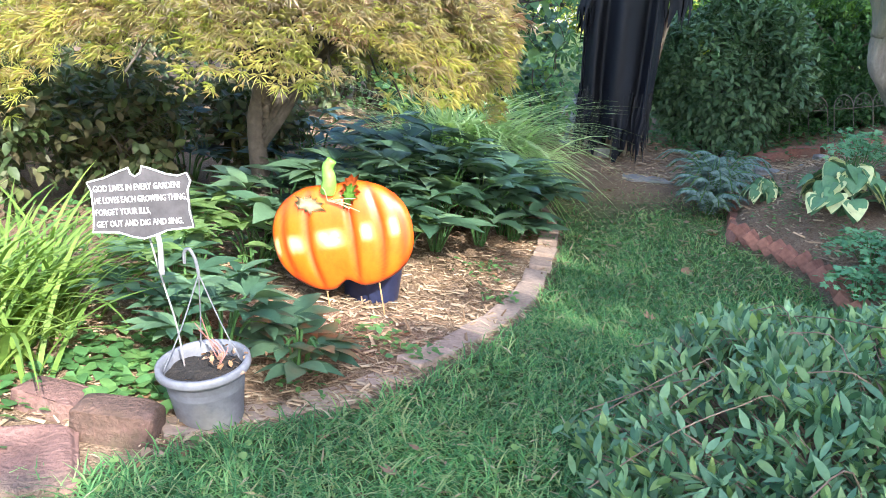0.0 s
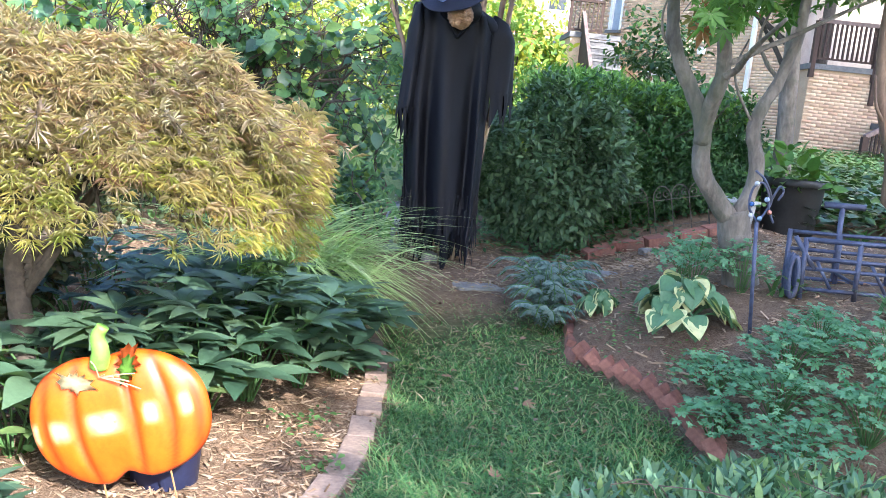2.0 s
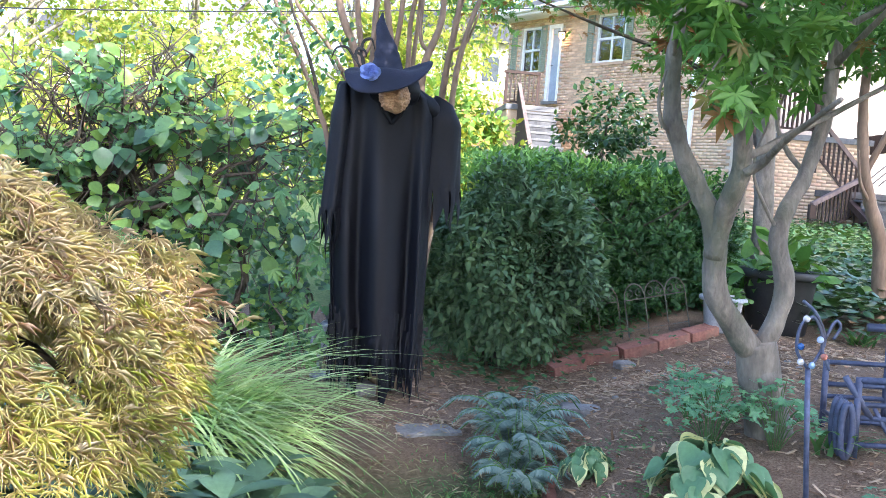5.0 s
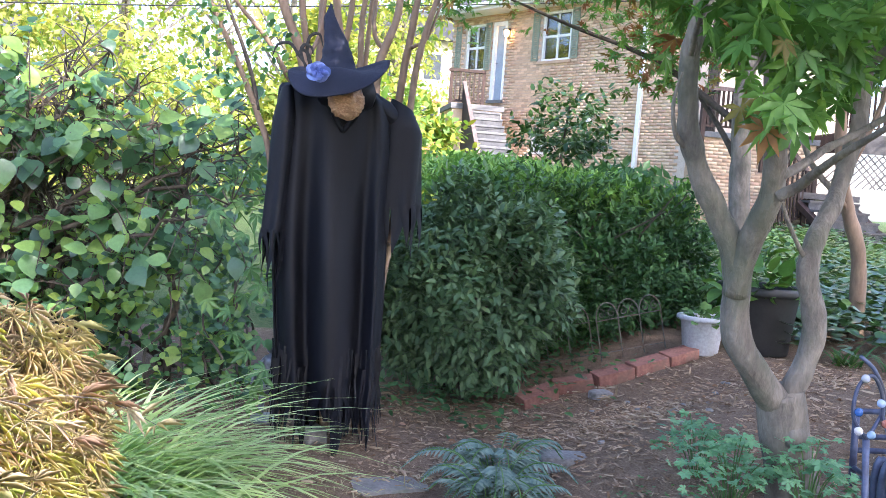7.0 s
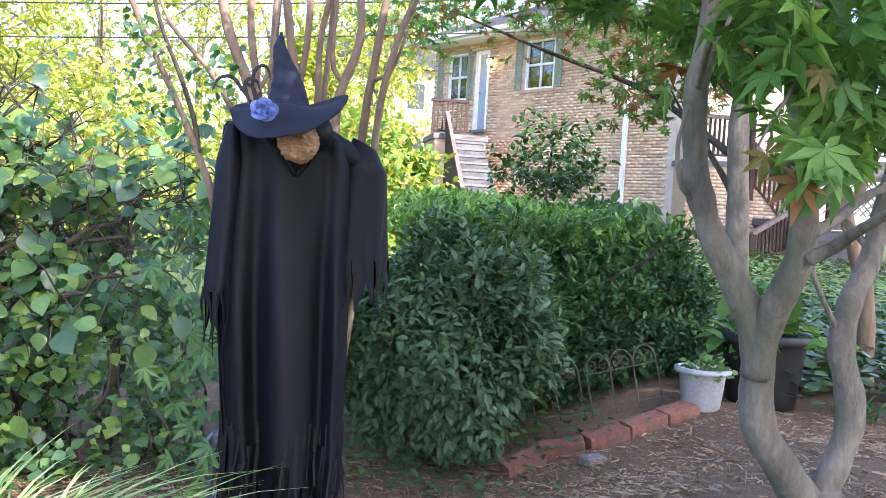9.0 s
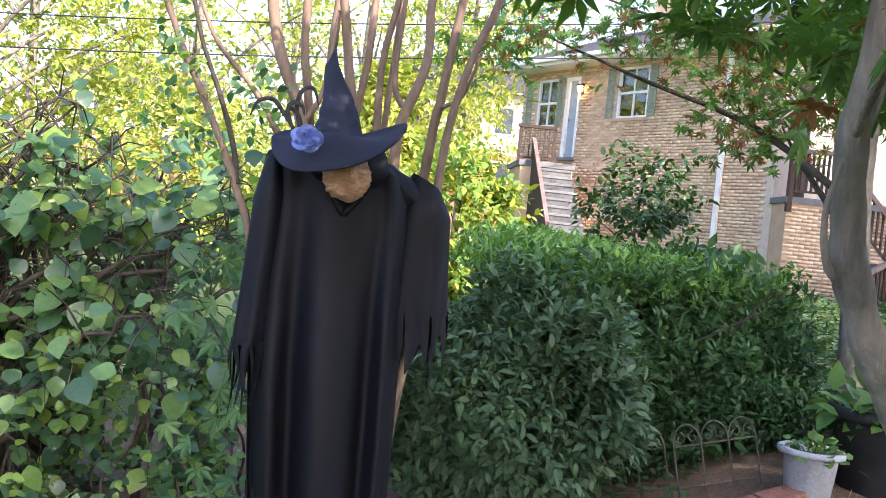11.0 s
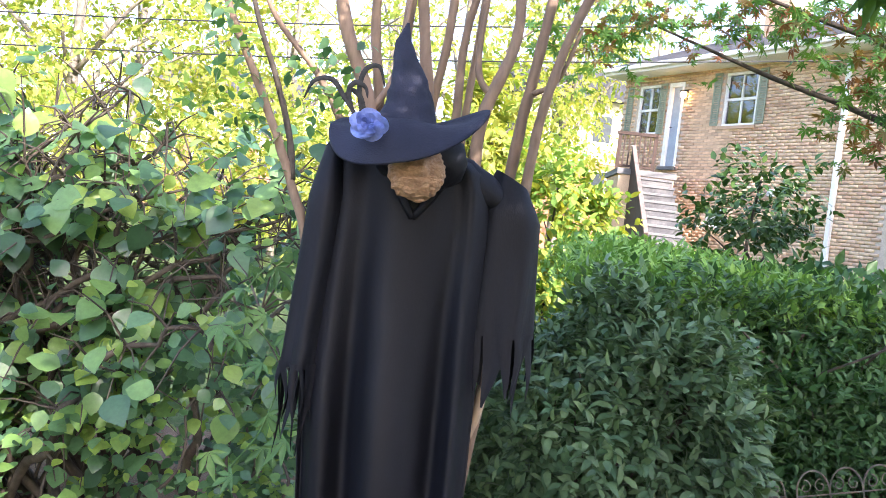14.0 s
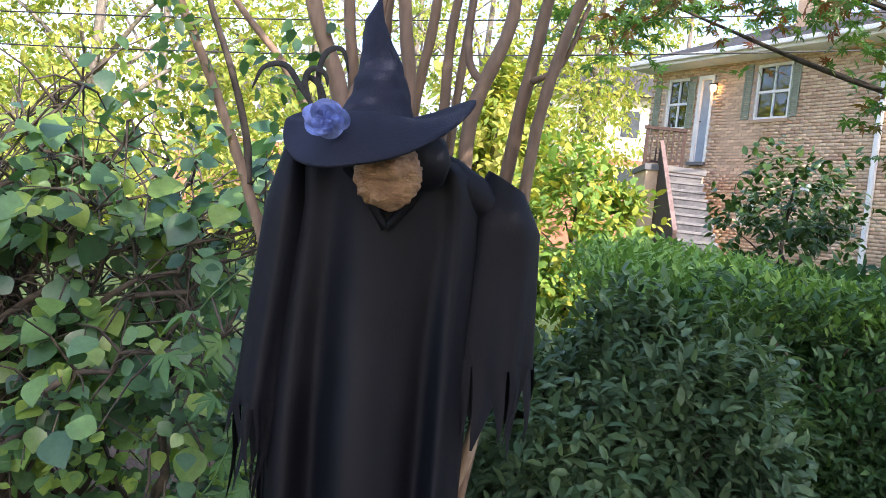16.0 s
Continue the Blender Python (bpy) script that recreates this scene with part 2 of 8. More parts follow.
def foliage(name, tones, rough=0.45, through_light=0.35, tint=(1.2, 1.22, 0.45), spec=0.3):
    """Leaves: each in its own tone, with light coming through."""
    m, t, p, out = nodes_of(name)
    g = t.nodes.new("ShaderNodeNewGeometry")
    stops = [((i + 0.0) / max(len(tones) - 1, 1), c) for i, c in enumerate(tones)]
    c = colours(t, g.outputs["Random Per Island"], stops)
    n = tex(t, "noise", 2.2, 3)
    c = mixed(t, c, colours(t, n.outputs["Fac"], [(0.3, (0.7, 0.72, 0.7)), (0.7, (1.25, 1.2, 1.1))]), 0.8, "MULTIPLY")
    f = tex(t, "noise", 55, 2)
    c = mixed(t, c, colours(t, f.outputs["Fac"], [(0.3, (0.8, 0.8, 0.8)), (0.7, (1.15, 1.15, 1.15))]), 0.6, "MULTIPLY")
    t.links.new(c, p.inputs["Base Color"])
    p.inputs["Roughness"].default_value = rough
    p.inputs["Specular IOR Level"].default_value = spec
    tr = t.nodes.new("ShaderNodeBsdfTranslucent")
    t.links.new(mixed(t, c, tint, 1.0, "MULTIPLY"), tr.inputs["Color"])
    mx = t.nodes.new("ShaderNodeMixShader")
    mx.inputs["Fac"].default_value = through_light
    t.links.new(p.outputs["BSDF"], mx.inputs[1])
    t.links.new(tr.outputs["BSDF"], mx.inputs[2])
    t.links.new(mx.outputs["Shader"], out.inputs["Surface"])
    return m


def plain(name, col, rough=0.6, metal=0.0):
    return surface(name, tuple(c * 0.85 for c in col), tuple(min(c * 1.12, 1) for c in col), 5, rough, metal, 0.1, 0.003)


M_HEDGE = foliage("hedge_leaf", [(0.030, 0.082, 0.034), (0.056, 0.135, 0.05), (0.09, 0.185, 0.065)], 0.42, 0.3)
# paler tips; sunlight on the hedge top is painted into these tones
M_HEDGE_TOP = foliage("sunlit_hedge_tip_leaf", [(0.10, 0.22, 0.058), (0.16, 0.31, 0.08), (0.24, 0.40, 0.10)], 0.42, 0.35)
M_BUSH = foliage("grey_green_leaf", [(0.052, 0.11, 0.055), (0.095, 0.17, 0.088), (0.145, 0.23, 0.12)], 0.38, 0.25)
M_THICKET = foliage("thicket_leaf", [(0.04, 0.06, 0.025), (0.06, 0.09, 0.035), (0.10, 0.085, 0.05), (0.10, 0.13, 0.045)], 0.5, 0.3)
M_SHRUB = foliage("shrub_leaf", [(0.035, 0.09, 0.045), (0.075, 0.17, 0.085), (0.125, 0.25, 0.135), (0.18, 0.32, 0.10), (0.32, 0.44, 0.10)], 0.34, 0.46, (1.1, 1.25, 0.5), 0.75)
M_LACE_TOP = foliage("bronze_lace_leaf", [(0.52, 0.51, 0.27), (0.62, 0.56, 0.36), (0.54, 0.45, 0.33), (0.60, 0.53, 0.45), (0.38, 0.25, 0.19)], 0.5, 0.45, (1.15, 1.1, 0.6))
M_LACE = foliage("lace_leaf", [(0.46, 0.53, 0.15), (0.65, 0.66, 0.26), (0.68, 0.63, 0.34), (0.50, 0.40, 0.25)], 0.5, 0.45, (1.15, 1.12, 0.5))
M_MAPLE = foliage("maple_leaf", [(0.07, 0.17, 0.045), (0.11, 0.245, 0.06), (0.17, 0.31, 0.08)], 0.4, 0.45)
M_MAPLE_RED = foliage("turning_maple_leaf", [(0.14, 0.16, 0.045), (0.22, 0.15, 0.055), (0.27, 0.11, 0.055)], 0.45, 0.45, (1.3, 1.0, 0.5))
M_HELL = foliage("hellebore_leaf", [(0.045, 0.095, 0.06), (0.085, 0.155, 0.095), (0.135, 0.215, 0.125)], 0.38, 0.25)
M_HELL_YOUNG = foliage("young_hellebore_leaf", [(0.11, 0.19, 0.07), (0.15, 0.24, 0.08), (0.17, 0.25, 0.10)], 0.4, 0.35)
M_GRASS = foliage("lawn_blade", [(0.045, 0.13, 0.05), (0.095, 0.245, 0.09), (0.18, 0.36, 0.13), (0.34, 0.38, 0.19)], 0.5, 0.35)
M_FOUNT = foliage("striped_grass_blade", [(0.26, 0.40, 0.15), (0.46, 0.60, 0.28), (0.66, 0.76, 0.46)], 0.45, 0.42, (1.1, 1.15, 0.7))
M_LILY = foliage("daylily_blade", [(0.13, 0.22, 0.05), (0.18, 0.28, 0.06), (0.24, 0.32, 0.08)], 0.45, 0.4)
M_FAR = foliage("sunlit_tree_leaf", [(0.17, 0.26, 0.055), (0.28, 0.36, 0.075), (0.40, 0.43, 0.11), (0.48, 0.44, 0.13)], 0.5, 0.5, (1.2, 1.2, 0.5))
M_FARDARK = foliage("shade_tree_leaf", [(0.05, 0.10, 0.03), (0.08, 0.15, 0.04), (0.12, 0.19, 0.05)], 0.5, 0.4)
M_YELLOW = foliage("yellow_green_leaf", [(0.13, 0.25, 0.055), (0.20, 0.33, 0.07), (0.46, 0.42, 0.07)], 0.4, 0.4)
M_HOLLY = foliage("glossy_dark_leaf", [(0.03, 0.075, 0.025), (0.05, 0.11, 0.035), (0.09, 0.15, 0.05)], 0.28, 0.2)
M_BLUE = foliage("blue_green_leaf", [(0.11, 0.25, 0.14), (0.15, 0.33, 0.175), (0.21, 0.39, 0.20)], 0.5, 0.3, (1.0, 1.2, 0.8))
M_WEIG = foliage("lance_leaf", [(0.045, 0.11, 0.06), (0.12, 0.225, 0.13), (0.20, 0.33, 0.19), (0.24, 0.34, 0.12)], 0.42, 0.3)
M_SILVER = foliage("silver_fern_frond", [(0.12, 0.19, 0.16), (0.18, 0.26, 0.23), (0.25, 0.32, 0.28)], 0.5, 0.25, (1, 1.1, 0.9))
M_CREEP = foliage("creeper_leaf", [(0.07, 0.16, 0.06), (0.10, 0.21, 0.07), (0.14, 0.25, 0.08)], 0.45, 0.3)
M_BLUELEAF = foliage("blue_tinged_leaf", [(0.05, 0.10, 0.10), (0.07, 0.13, 0.15), (0.08, 0.15, 0.10)], 0.35, 0.2, (1, 1.1, 0.9))
M_DEAD = foliage("fallen_leaf", [(0.20, 0.11, 0.06), (0.30, 0.17, 0.10), (0.36, 0.25, 0.19)], 0.7, 0.15, (1.1, 1, 0.7))
M_BARK = surface("smooth_grey_bark", (0.085, 0.072, 0.06), (0.27, 0.235, 0.195), 11, 0.75, 0, 0.7, 0.014, (0.085, 0.09, 0.06), (1, 1, 0.35))
M_MYRTLE = surface("peeling_tan_bark", (0.15, 0.095, 0.062), (0.29, 0.20, 0.135), 7, 0.7, 0, 0.35, 0.008, (0.17, 0.11, 0.08), (1, 1, 0.25))
M_STUB = surface("pale_cut_wood", (0.33, 0.24, 0.16), (0.50, 0.39, 0.27), 9, 0.8, 0, 0.35, 0.006, (0.24, 0.16, 0.11), (1, 1, 0.25))
M_TWIG = surface("dark_twig_bark", (0.045, 0.035, 0.027), (0.10, 0.08, 0.06), 20, 0.85)
M_PAVER = surface("concrete_paver", (0.27, 0.19, 0.145), (0.38, 0.28, 0.22), 9, 0.9, 0, 0.5, 0.006, (0.17, 0.15, 0.11), rand=0.14)
M_REDBRICK = surface("red_brick", (0.22, 0.095, 0.068), (0.34, 0.155, 0.11), 14, 0.88, 0, 0.5, 0.006, (0.19, 0.13, 0.09), rand=0.18)
M_BROWNROCK = surface("mossy_brown_stone", (0.055, 0.034, 0.022), (0.15, 0.085, 0.068), 9, 0.92, 0, 0.7, 0.02, (0.05, 0.05, 0.022))
M_ROCK = surface("pink_sandstone", (0.115, 0.06, 0.05), (0.20, 0.11, 0.092), 6, 0.9, 0, 0.6, 0.02, (0.17, 0.13, 0.09))
M_GREYROCK = surface("grey_fieldstone", (0.16, 0.15, 0.14), (0.30, 0.28, 0.26), 7, 0.9, 0, 0.6, 0.02, (0.11, 0.12, 0.08))

# ---- ground: one sheet, fine near the walk, running out to the horizon ----
def ground_material():
    m, t, p, _ = nodes_of("garden_ground")
    at = t.nodes.new("ShaderNodeAttribute")
    at.attribute_name = "cover"
    sep = t.nodes.new("ShaderNodeSeparateColor")
    t.links.new(at.outputs["Color"], sep.inputs["Color"])
    n1, n2, n3 = tex(t, "noise", 2.3, 6), tex(t, "noise", 28, 5), tex(t, "noise", 130, 3)
    soil = colours(t, n2.outputs["Fac"], [(0.3, (0.075, 0.05, 0.036)), (0.5, (0.14, 0.098, 0.07)), (0.72, (0.23, 0.17, 0.125))])
    chips = colours(t, n3.outputs["Fac"], [(0.28, (0.10, 0.062, 0.038)), (0.5, (0.25, 0.165, 0.105)), (0.72, (0.40, 0.29, 0.20))])
    turf = colours(t, n2.outputs["Fac"], [(0.3, (0.045, 0.075, 0.025)), (0.55, (0.08, 0.125, 0.04)), (0.75, (0.16, 0.14, 0.075))])
    c = mixed(t, soil, chips, sep.outputs["Red"])
    c = mixed(t, c, turf, sep.outputs["Green"])
    c = mixed(t, c, colours(t, n1.outputs["Fac"], [(0.3, (0.75, 0.75, 0.75)), (0.7, (1.2, 1.18, 1.15))]), 0.7, "MULTIPLY")
    t.links.new(c, p.inputs["Base Color"])
    p.inputs["Roughness"].default_value = 0.95
    p.inputs["Specular IOR Level"].default_value = 0.2
    add = t.nodes.new("ShaderNodeMath")
    add.operation = "ADD"
    t.links.new(n2.outputs["Fac"], add.inputs[0])
    t.links.new(n3.outputs["Fac"], add.inputs[1])
    relief(t, p, add.outputs["Value"], 0.8, 0.02)
    return m


def lawn_amount(x, y):
    """1 on the grass walk, fading to bare soil at its far end and to mulch in the beds."""
    inside = ramp(x - edge_left(y), 0.0, 0.05) * (1 - ramp(x - edge_right(y), -0.06, 0.0))
    inside = np.where(y < 1.75, ramp(x, -6.2, -6), inside)
    return inside * (1 - ramp(y, 5.3, 6.3))


def ground_sheet():
    def steps(near, far, fine, reach):
        a = list(np.arange(near, far + 1e-6, fine))
        d, lo, hi = fine, near, far
        pre, post = [], []
        while hi < reach:
            d *= 1.35
            lo, hi = lo - d, hi + d
            pre.append(lo)
            post.append(hi)
        return np.array(pre[::-1] + a + post)
    xs, ys = steps(-3.0, 5.0, 0.05, 400), steps(-1.0, 10.0, 0.05, 400)
    X, Y = np.meshgrid(xs, ys)
    Z = land(X, Y)
    fine = np.array([noise.noise((x * 3.1, y * 3.1, 0)) * 0.5 + noise.noise((x * 9, y * 9, 4)) * 0.25 for x, y in zip(X.ravel(), Y.ravel())]).reshape(X.shape)
    near = (np.abs(X - 1) < 5) & (np.abs(Y - 4.5) < 6)
    Z = Z + 0.022 * fine * near
    nx = len(xs)
    i = (np.arange(len(ys) - 1)[:, None] * nx + np.arange(nx - 1)[None, :]).ravel()
    ob = arrays("ground", np.stack([X, Y, Z], -1).reshape(-1, 3), np.stack([i, i + 1, i + nx + 1, i + nx], 1), ground_material(), smooth=True)
    g = lawn_amount(X, Y)
    g = np.where(Y > 9.5, 1.0, g)
    r = np.where(g > 0.3, 0.25, np.where(X < edge_left(Y), 0.85, 0.55))
    r = r * (1 - ramp(Y, 6.6, 7.2) * (1 - ramp(X, 1.6, 2.0)) * 0.3)
    col = np.stack([r, g, 0 * g, 1 + 0 * g], -1).reshape(-1, 4).astype(np.float32)
    a = ob.data.color_attributes.new("cover", "FLOAT_COLOR", "POINT")
    a.data.foreach_set("color", col.ravel())
    tagged(ob, "garden soil with turf walk and wood-chip beds", "ground", kind="structure")


ground_sheet()

# ---- hedge, shrubs and trees ----
def limb(pts, r0, r1, n=5, sides=10, lump=0.25, bm=None):
    bm = bm or bmesh.new()
    p = smooth_path(pts, n)
    k = len(p)
    return tube(bm, p, [r0 + (r1 - r0) * i / (k - 1) for i in range(k)], sides, True, lump)


def twigs_to(bm, root, ends, r=0.008, sag=0.1, sides=5):
    for e in ends:
        a, b = Vector(root), Vector(e)
        m = a.lerp(b, 0.5) + Vector((rng.normal() * 0.06, rng.normal() * 0.06, sag))
        tube(bm, smooth_path([a, m, b], 4), [r * (1 - 0.7 * i / 8) for i in range(9)], sides, False)


def sprays(tips, out, per, reach, size, droop=0.25, spread=0.9):
    """Leaves set along short shoots that end at the tips: places, directions, faces."""
    n = len(tips)
    t = np.repeat(tips, per, 0)
    o = np.repeat(out, per, 0)
    k = np.tile(np.linspace(0, 1, per), n)[:, None]
    o2 = unit(o + 0.35 * np.repeat(rng.normal(size=(n, 3)), per, 0))
    at = t - o2 * reach * (1 - k)
    side = unit(np.cross(o2, rng.normal(size=(n * per, 3))))
    along = unit(o2 * (0.5 + 0.4 * k) + side * spread + np.array([0, 0, -droop]))
    face = unit(np.array([0, 0, 1.0]) + 0.7 * o + 0.4 * rng.normal(size=(n * per, 3)))
    return at, along, face, size * (0.65 + 0.6 * rng.random(n * per))


HEDGE_FRONT = np.array([(1.42, 7.55), (1.9, 7.72), (2.25, 7.95), (2.6, 8.3), (3.2, 8.5), (4.2, 8.75), (6.5, 9.2)])


def hedge():
    """A loose hedge of pointed leaves, dark below, pale-tipped on top with sunlight painted in."""
    ob = empty("hedge", (3.4, 9.3, gz(3.4, 9.3)), "dense dark green hedge of pointed leaves, paler tips with painted sun", "hedge")
    loc = np.array(ob.matrix_world.translation)
    n = 3900
    x = 2.0 + 2.1 * rng.random(n)
    front = np.interp(x, HEDGE_FRONT[:, 0], HEDGE_FRONT[:, 1])
    top = np.interp(x, [1.6, 2.0, 2.4, 3.0, 3.6, 5.0, 6.8], [1.40, 1.52, 1.56, 1.50, 1.46, 1.55, 1.7])
    lump = np.array([noise.noise((a * 1.7, b, 3.0)) * 0.18 + noise.noise((a * 5, b, 9.0)) * 0.10 for a, b in zip(x, rng.random(n) * 2)])
    onface = rng.random(n) < 0.55
    base = land(x, front) + 0.10
    h = np.where(onface, rng.random(n) ** 0.8, 1.0)
    back = rng.random(n)
    z = base + (top + lump - base) * h
    bulge = 0.22 * np.sin(np.clip(h, 0, 1) * math.pi * 0.8)
    y = np.where(onface, front - bulge + 0.10 + 0.30 * rng.random(n) + 0.55 * h ** 3 - lump, front + 0.15 + 2.6 * back)
    z = np.where(onface, z, z + 0.10 * back + 0.16 * lump)
    tips = np.stack([x, y, z], 1)
    out = unit(np.stack([0.45 * rng.normal(size=n), np.where(onface, -0.8, -0.2), np.where(onface, 0.35 + 0.5 * h, 1.1)], 1))
    # upper leaves get the paler tones that carry the painted sun
    sunny_top = np.where(onface, h > 0.84, back > 0.06)
    for nm, pick, mat in (("foliage", ~sunny_top, M_HEDGE), ("outer_foliage", sunny_top, M_HEDGE_TOP)):
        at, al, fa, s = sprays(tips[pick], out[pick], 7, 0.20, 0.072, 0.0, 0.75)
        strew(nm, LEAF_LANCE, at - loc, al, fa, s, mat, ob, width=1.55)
    for i in range(26):
        a = 2.1 + 1.9 * rng.random()
        f = float(np.interp(a, HEDGE_FRONT[:, 0], HEDGE_FRONT[:, 1])) + 0.25 + 0.4 * rng.random()
        b = Vector((a, f, gz(a, f) - 0.02)) - Vector(loc)
        part("stem", limb([b, b + Vector((rng.normal() * 0.1, rng.normal() * 0.1, 0.5)), b + Vector((rng.normal() * 0.25, rng.normal() * 0.2, 1.0))], 0.014, 0.005, 4, 5, 0), M_TWIG, ob)
    n = 2600
    x = 2.0 + 1.95 * rng.random(n)
    f = np.interp(x, HEDGE_FRONT[:, 0], HEDGE_FRONT[:, 1])
    y = f + 0.35 + 1.2 * rng.random(n)
    z = land(x, y) + 0.2 + rng.random(n) * 0.95
    strew("inner_foliage", LEAF_FOLD, np.stack([x, y, z], 1) - loc, rng.normal(size=(n, 3)), rng.normal(size=(n, 3)), 0.12, M_HEDGE, ob)
    # its skirt, down to the ground behind the wire edging
    n = 2600
    x = 2.15 + 1.9 * rng.random(n)
    y = np.interp(x, [2.15, 2.5, 3.0, 4.05], [8.22, 8.36, 8.26, 8.5]) + 0.05 + 0.5 * rng.random(n)
    z = land(x, y) + 0.03 + 0.42 * rng.random(n)
    at, al, fa, s = sprays(np.stack([x, y, z], 1), unit(np.stack([0.4 * rng.normal(size=n), -0.7 + 0 * x, 0.3 + 0 * x], 1)), 4, 0.10, 0.06, 0.1, 0.8)
    keep = at[:, 2] > land(at[:, 0], at[:, 1]) + 0.01
    strew("low_foliage", LEAF_LANCE, (at - loc)[keep], al[keep], fa[keep], s[keep], M_HEDGE, ob, width=1.5)
    # added blue specks, standing in for an unknown blue thing behind the hedge
    spots = np.repeat(np.array([(2.50, 8.20, 0.80), (2.56, 8.22, 0.76), (2.45, 8.18, 0.83), (2.52, 8.25, 1.07), (2.62, 8.25, 1.0)]), 5, 0)
    at = spots + rng.normal(size=spots.shape) * np.array([0.03, 0.02, 0.02])
    strew("blue_specks", LEAF_OVAL, at - loc, rng.normal(size=at.shape), np.array([0, -1, 0.3]) + 0.4 * rng.normal(size=at.shape), 0.022, plain("blue_speck_tone", (0.10, 0.25, 0.62), 0.5), ob, "small blue specks for an unknown blue thing behind the hedge")
    # the rounded bush beside the witch
    ob = empty("rounded_bush", (1.95, 8.0, gz(1.95, 8.0)), "rounded grey-green bush with drooping pointed leaves", "shrub")
    loc = np.array(ob.matrix_world.translation)
    n = 2500
    d = unit(rng.normal(size=(n, 3)))
    d[:, 1] = -np.abs(d[:, 1]) * np.where(rng.random(n) < 0.8, 1, -1)
    lump = np.array([noise.noise(Vector(q) * 2.0) for q in d])
    r = (1 + 0.34 * lump) * (0.72 + 0.28 * rng.random(n) ** 0.5)
    tips = np.array([2.0, 8.12, 0.80]) + d * r[:, None] * np.array([0.74, 0.6, 0.66])
    keep = tips[:, 2] > land(tips[:, 0], tips[:, 1]) + 0.06
    tips, d = tips[keep], d[keep]
    at, al, fa, s = sprays(tips, unit(d + np.array([0, 0, 0.35])), 6, 0.17, 0.072, 0.25, 0.8)
    strew("foliage", LEAF_OVAL, at - loc, al, fa, s, M_BUSH, ob, width=0.72)
    for i in range(16):
        a = 2.4 * i
        part("stem", limb([(0.08 * math.cos(a), 0.08 * math.sin(a), -0.02), (0.2 * math.cos(a), 0.2 * math.sin(a), 0.5), (0.42 * math.cos(a), 0.35 * math.sin(a), 1.0)], 0.012, 0.004, 4, 5, 0), M_TWIG, ob)


def round_leaf_shrub():
    ob = empty("round_leaved_shrub", (-0.55, 8.1, gz(-0.55, 8.1)), "tall shrub with round veined green leaves and crooked stems", "shrub")
    loc = np.array(ob.matrix_world.translation)
    tips, outs = [], []
    for i in range(52):
        bm = bmesh.new()
        bx, by = -0.55 + rng.normal() * 0.42, 8.15 + rng.normal() * 0.25
        base = Vector((bx, by, gz(bx, by) - 0.03))
        ex, ey = float(np.clip(-0.70 + 0.9 * rng.normal(), -2.9, 0.62)), 8.0 + 0.42 * rng.normal()
        hz = (1.35 + 0.75 * rng.random()) * (1.0 if ex < 0.05 else 0.85)
        pts = [base, base.lerp(Vector((ex, ey, hz)), 0.35) + Vector((rng.normal() * .1, rng.normal() * .1, 0.15)),
               base.lerp(Vector((ex, ey, hz)), 0.7) + Vector((rng.normal() * .12, rng.normal() * .12, 0.12)), Vector((ex, ey, hz))]
        p = smooth_path(pts, 5)
        ph = 6.28 * rng.random()
        p = [q + Vector((0.035 * math.sin(1.9 * k + ph), 0.03 * math.cos(2.3 * k + ph), 0.02 * math.sin(2.7 * k))) * min(1, k / 4) for k, q in enumerate(p)]
        p = smooth_path(p, 2)
        tube(bm, [q - Vector(loc) for q in p], [0.025 * (1 - 0.8 * j / (len(p) - 1)) for j in range(len(p))], 6, True)
        for q in p[8::2]:
            for _ in range(9):
                d = unit(rng.normal(size=3) + np.array([0, -0.5, 0.05]))
                e = np.array(q) + d * (0.1 + 0.28 * rng.random())
                if rng.random() < 0.4:
                    tube(bm, [q - Vector(loc), q.lerp(Vector(e), 0.5) + Vector((0, 0, 0.03)) - Vector(loc), Vector(e) - Vector(loc)], [0.006, 0.004, 0.002], 4, False)
                tips.append(e)
                outs.append(d)
        part("stem", bm, M_TWIG, ob, smooth=True)
    tips, outs = np.array(tips), np.array(outs)
    at, al, fa, s = sprays(tips, outs, 3, 0.07, 0.062, 0.55, 0.8)
    s = np.where(rng.random(len(s)) < 0.4, s * 1.75, s)
    fa = unit(fa + np.array([0, -0.5, 0.2]))
    gap = np.array([noise.noise((p[0] * 3.4, p[1] * 2.0, p[2] * 3.4)) + 0.4 * noise.noise((p[0] * 8, p[1] * 4, p[2] * 8)) for p in at])
    keep = (at[:, 2] > land(at[:, 0], at[:, 1]) + 0.25) & (rng.random(len(at)) < 0.46) & (gap > -0.06)
    strew("foliage", LEAF_FULL, at[keep] - loc, al[keep], fa[keep], s[keep], M_SHRUB, ob, smooth=True)
    # suckers from the foot, leafy to the ground
    n = 1500
    x = -0.55 + 0.75 * rng.normal(size=n)
    y = 7.72 + 0.24 * rng.normal(size=n) + 0.12 * np.sin(5 * x)
    z = land(x, y) + 0.06 + 0.95 * rng.random(n) ** 1.3 * (0.75 + 0.25 * np.sin(6.1 * x + 1))
    tips = np.stack([x, y, z], 1)[(x < 0.82) & (x > -2.4)]
    m = 620
    x = 0.30 + 0.55 * rng.random(m)
    y = 7.72 + 0.5 * rng.random(m)
    tips = np.concatenate([tips, np.stack([x, y, land(x, y) + 0.1 + 1.35 * rng.random(m)], 1)])
    d = unit(np.stack([0.5 * rng.normal(size=len(tips)), -0.7 + 0.3 * rng.normal(size=len(tips)), 0.5 + 0 * tips[:, 0]], 1))
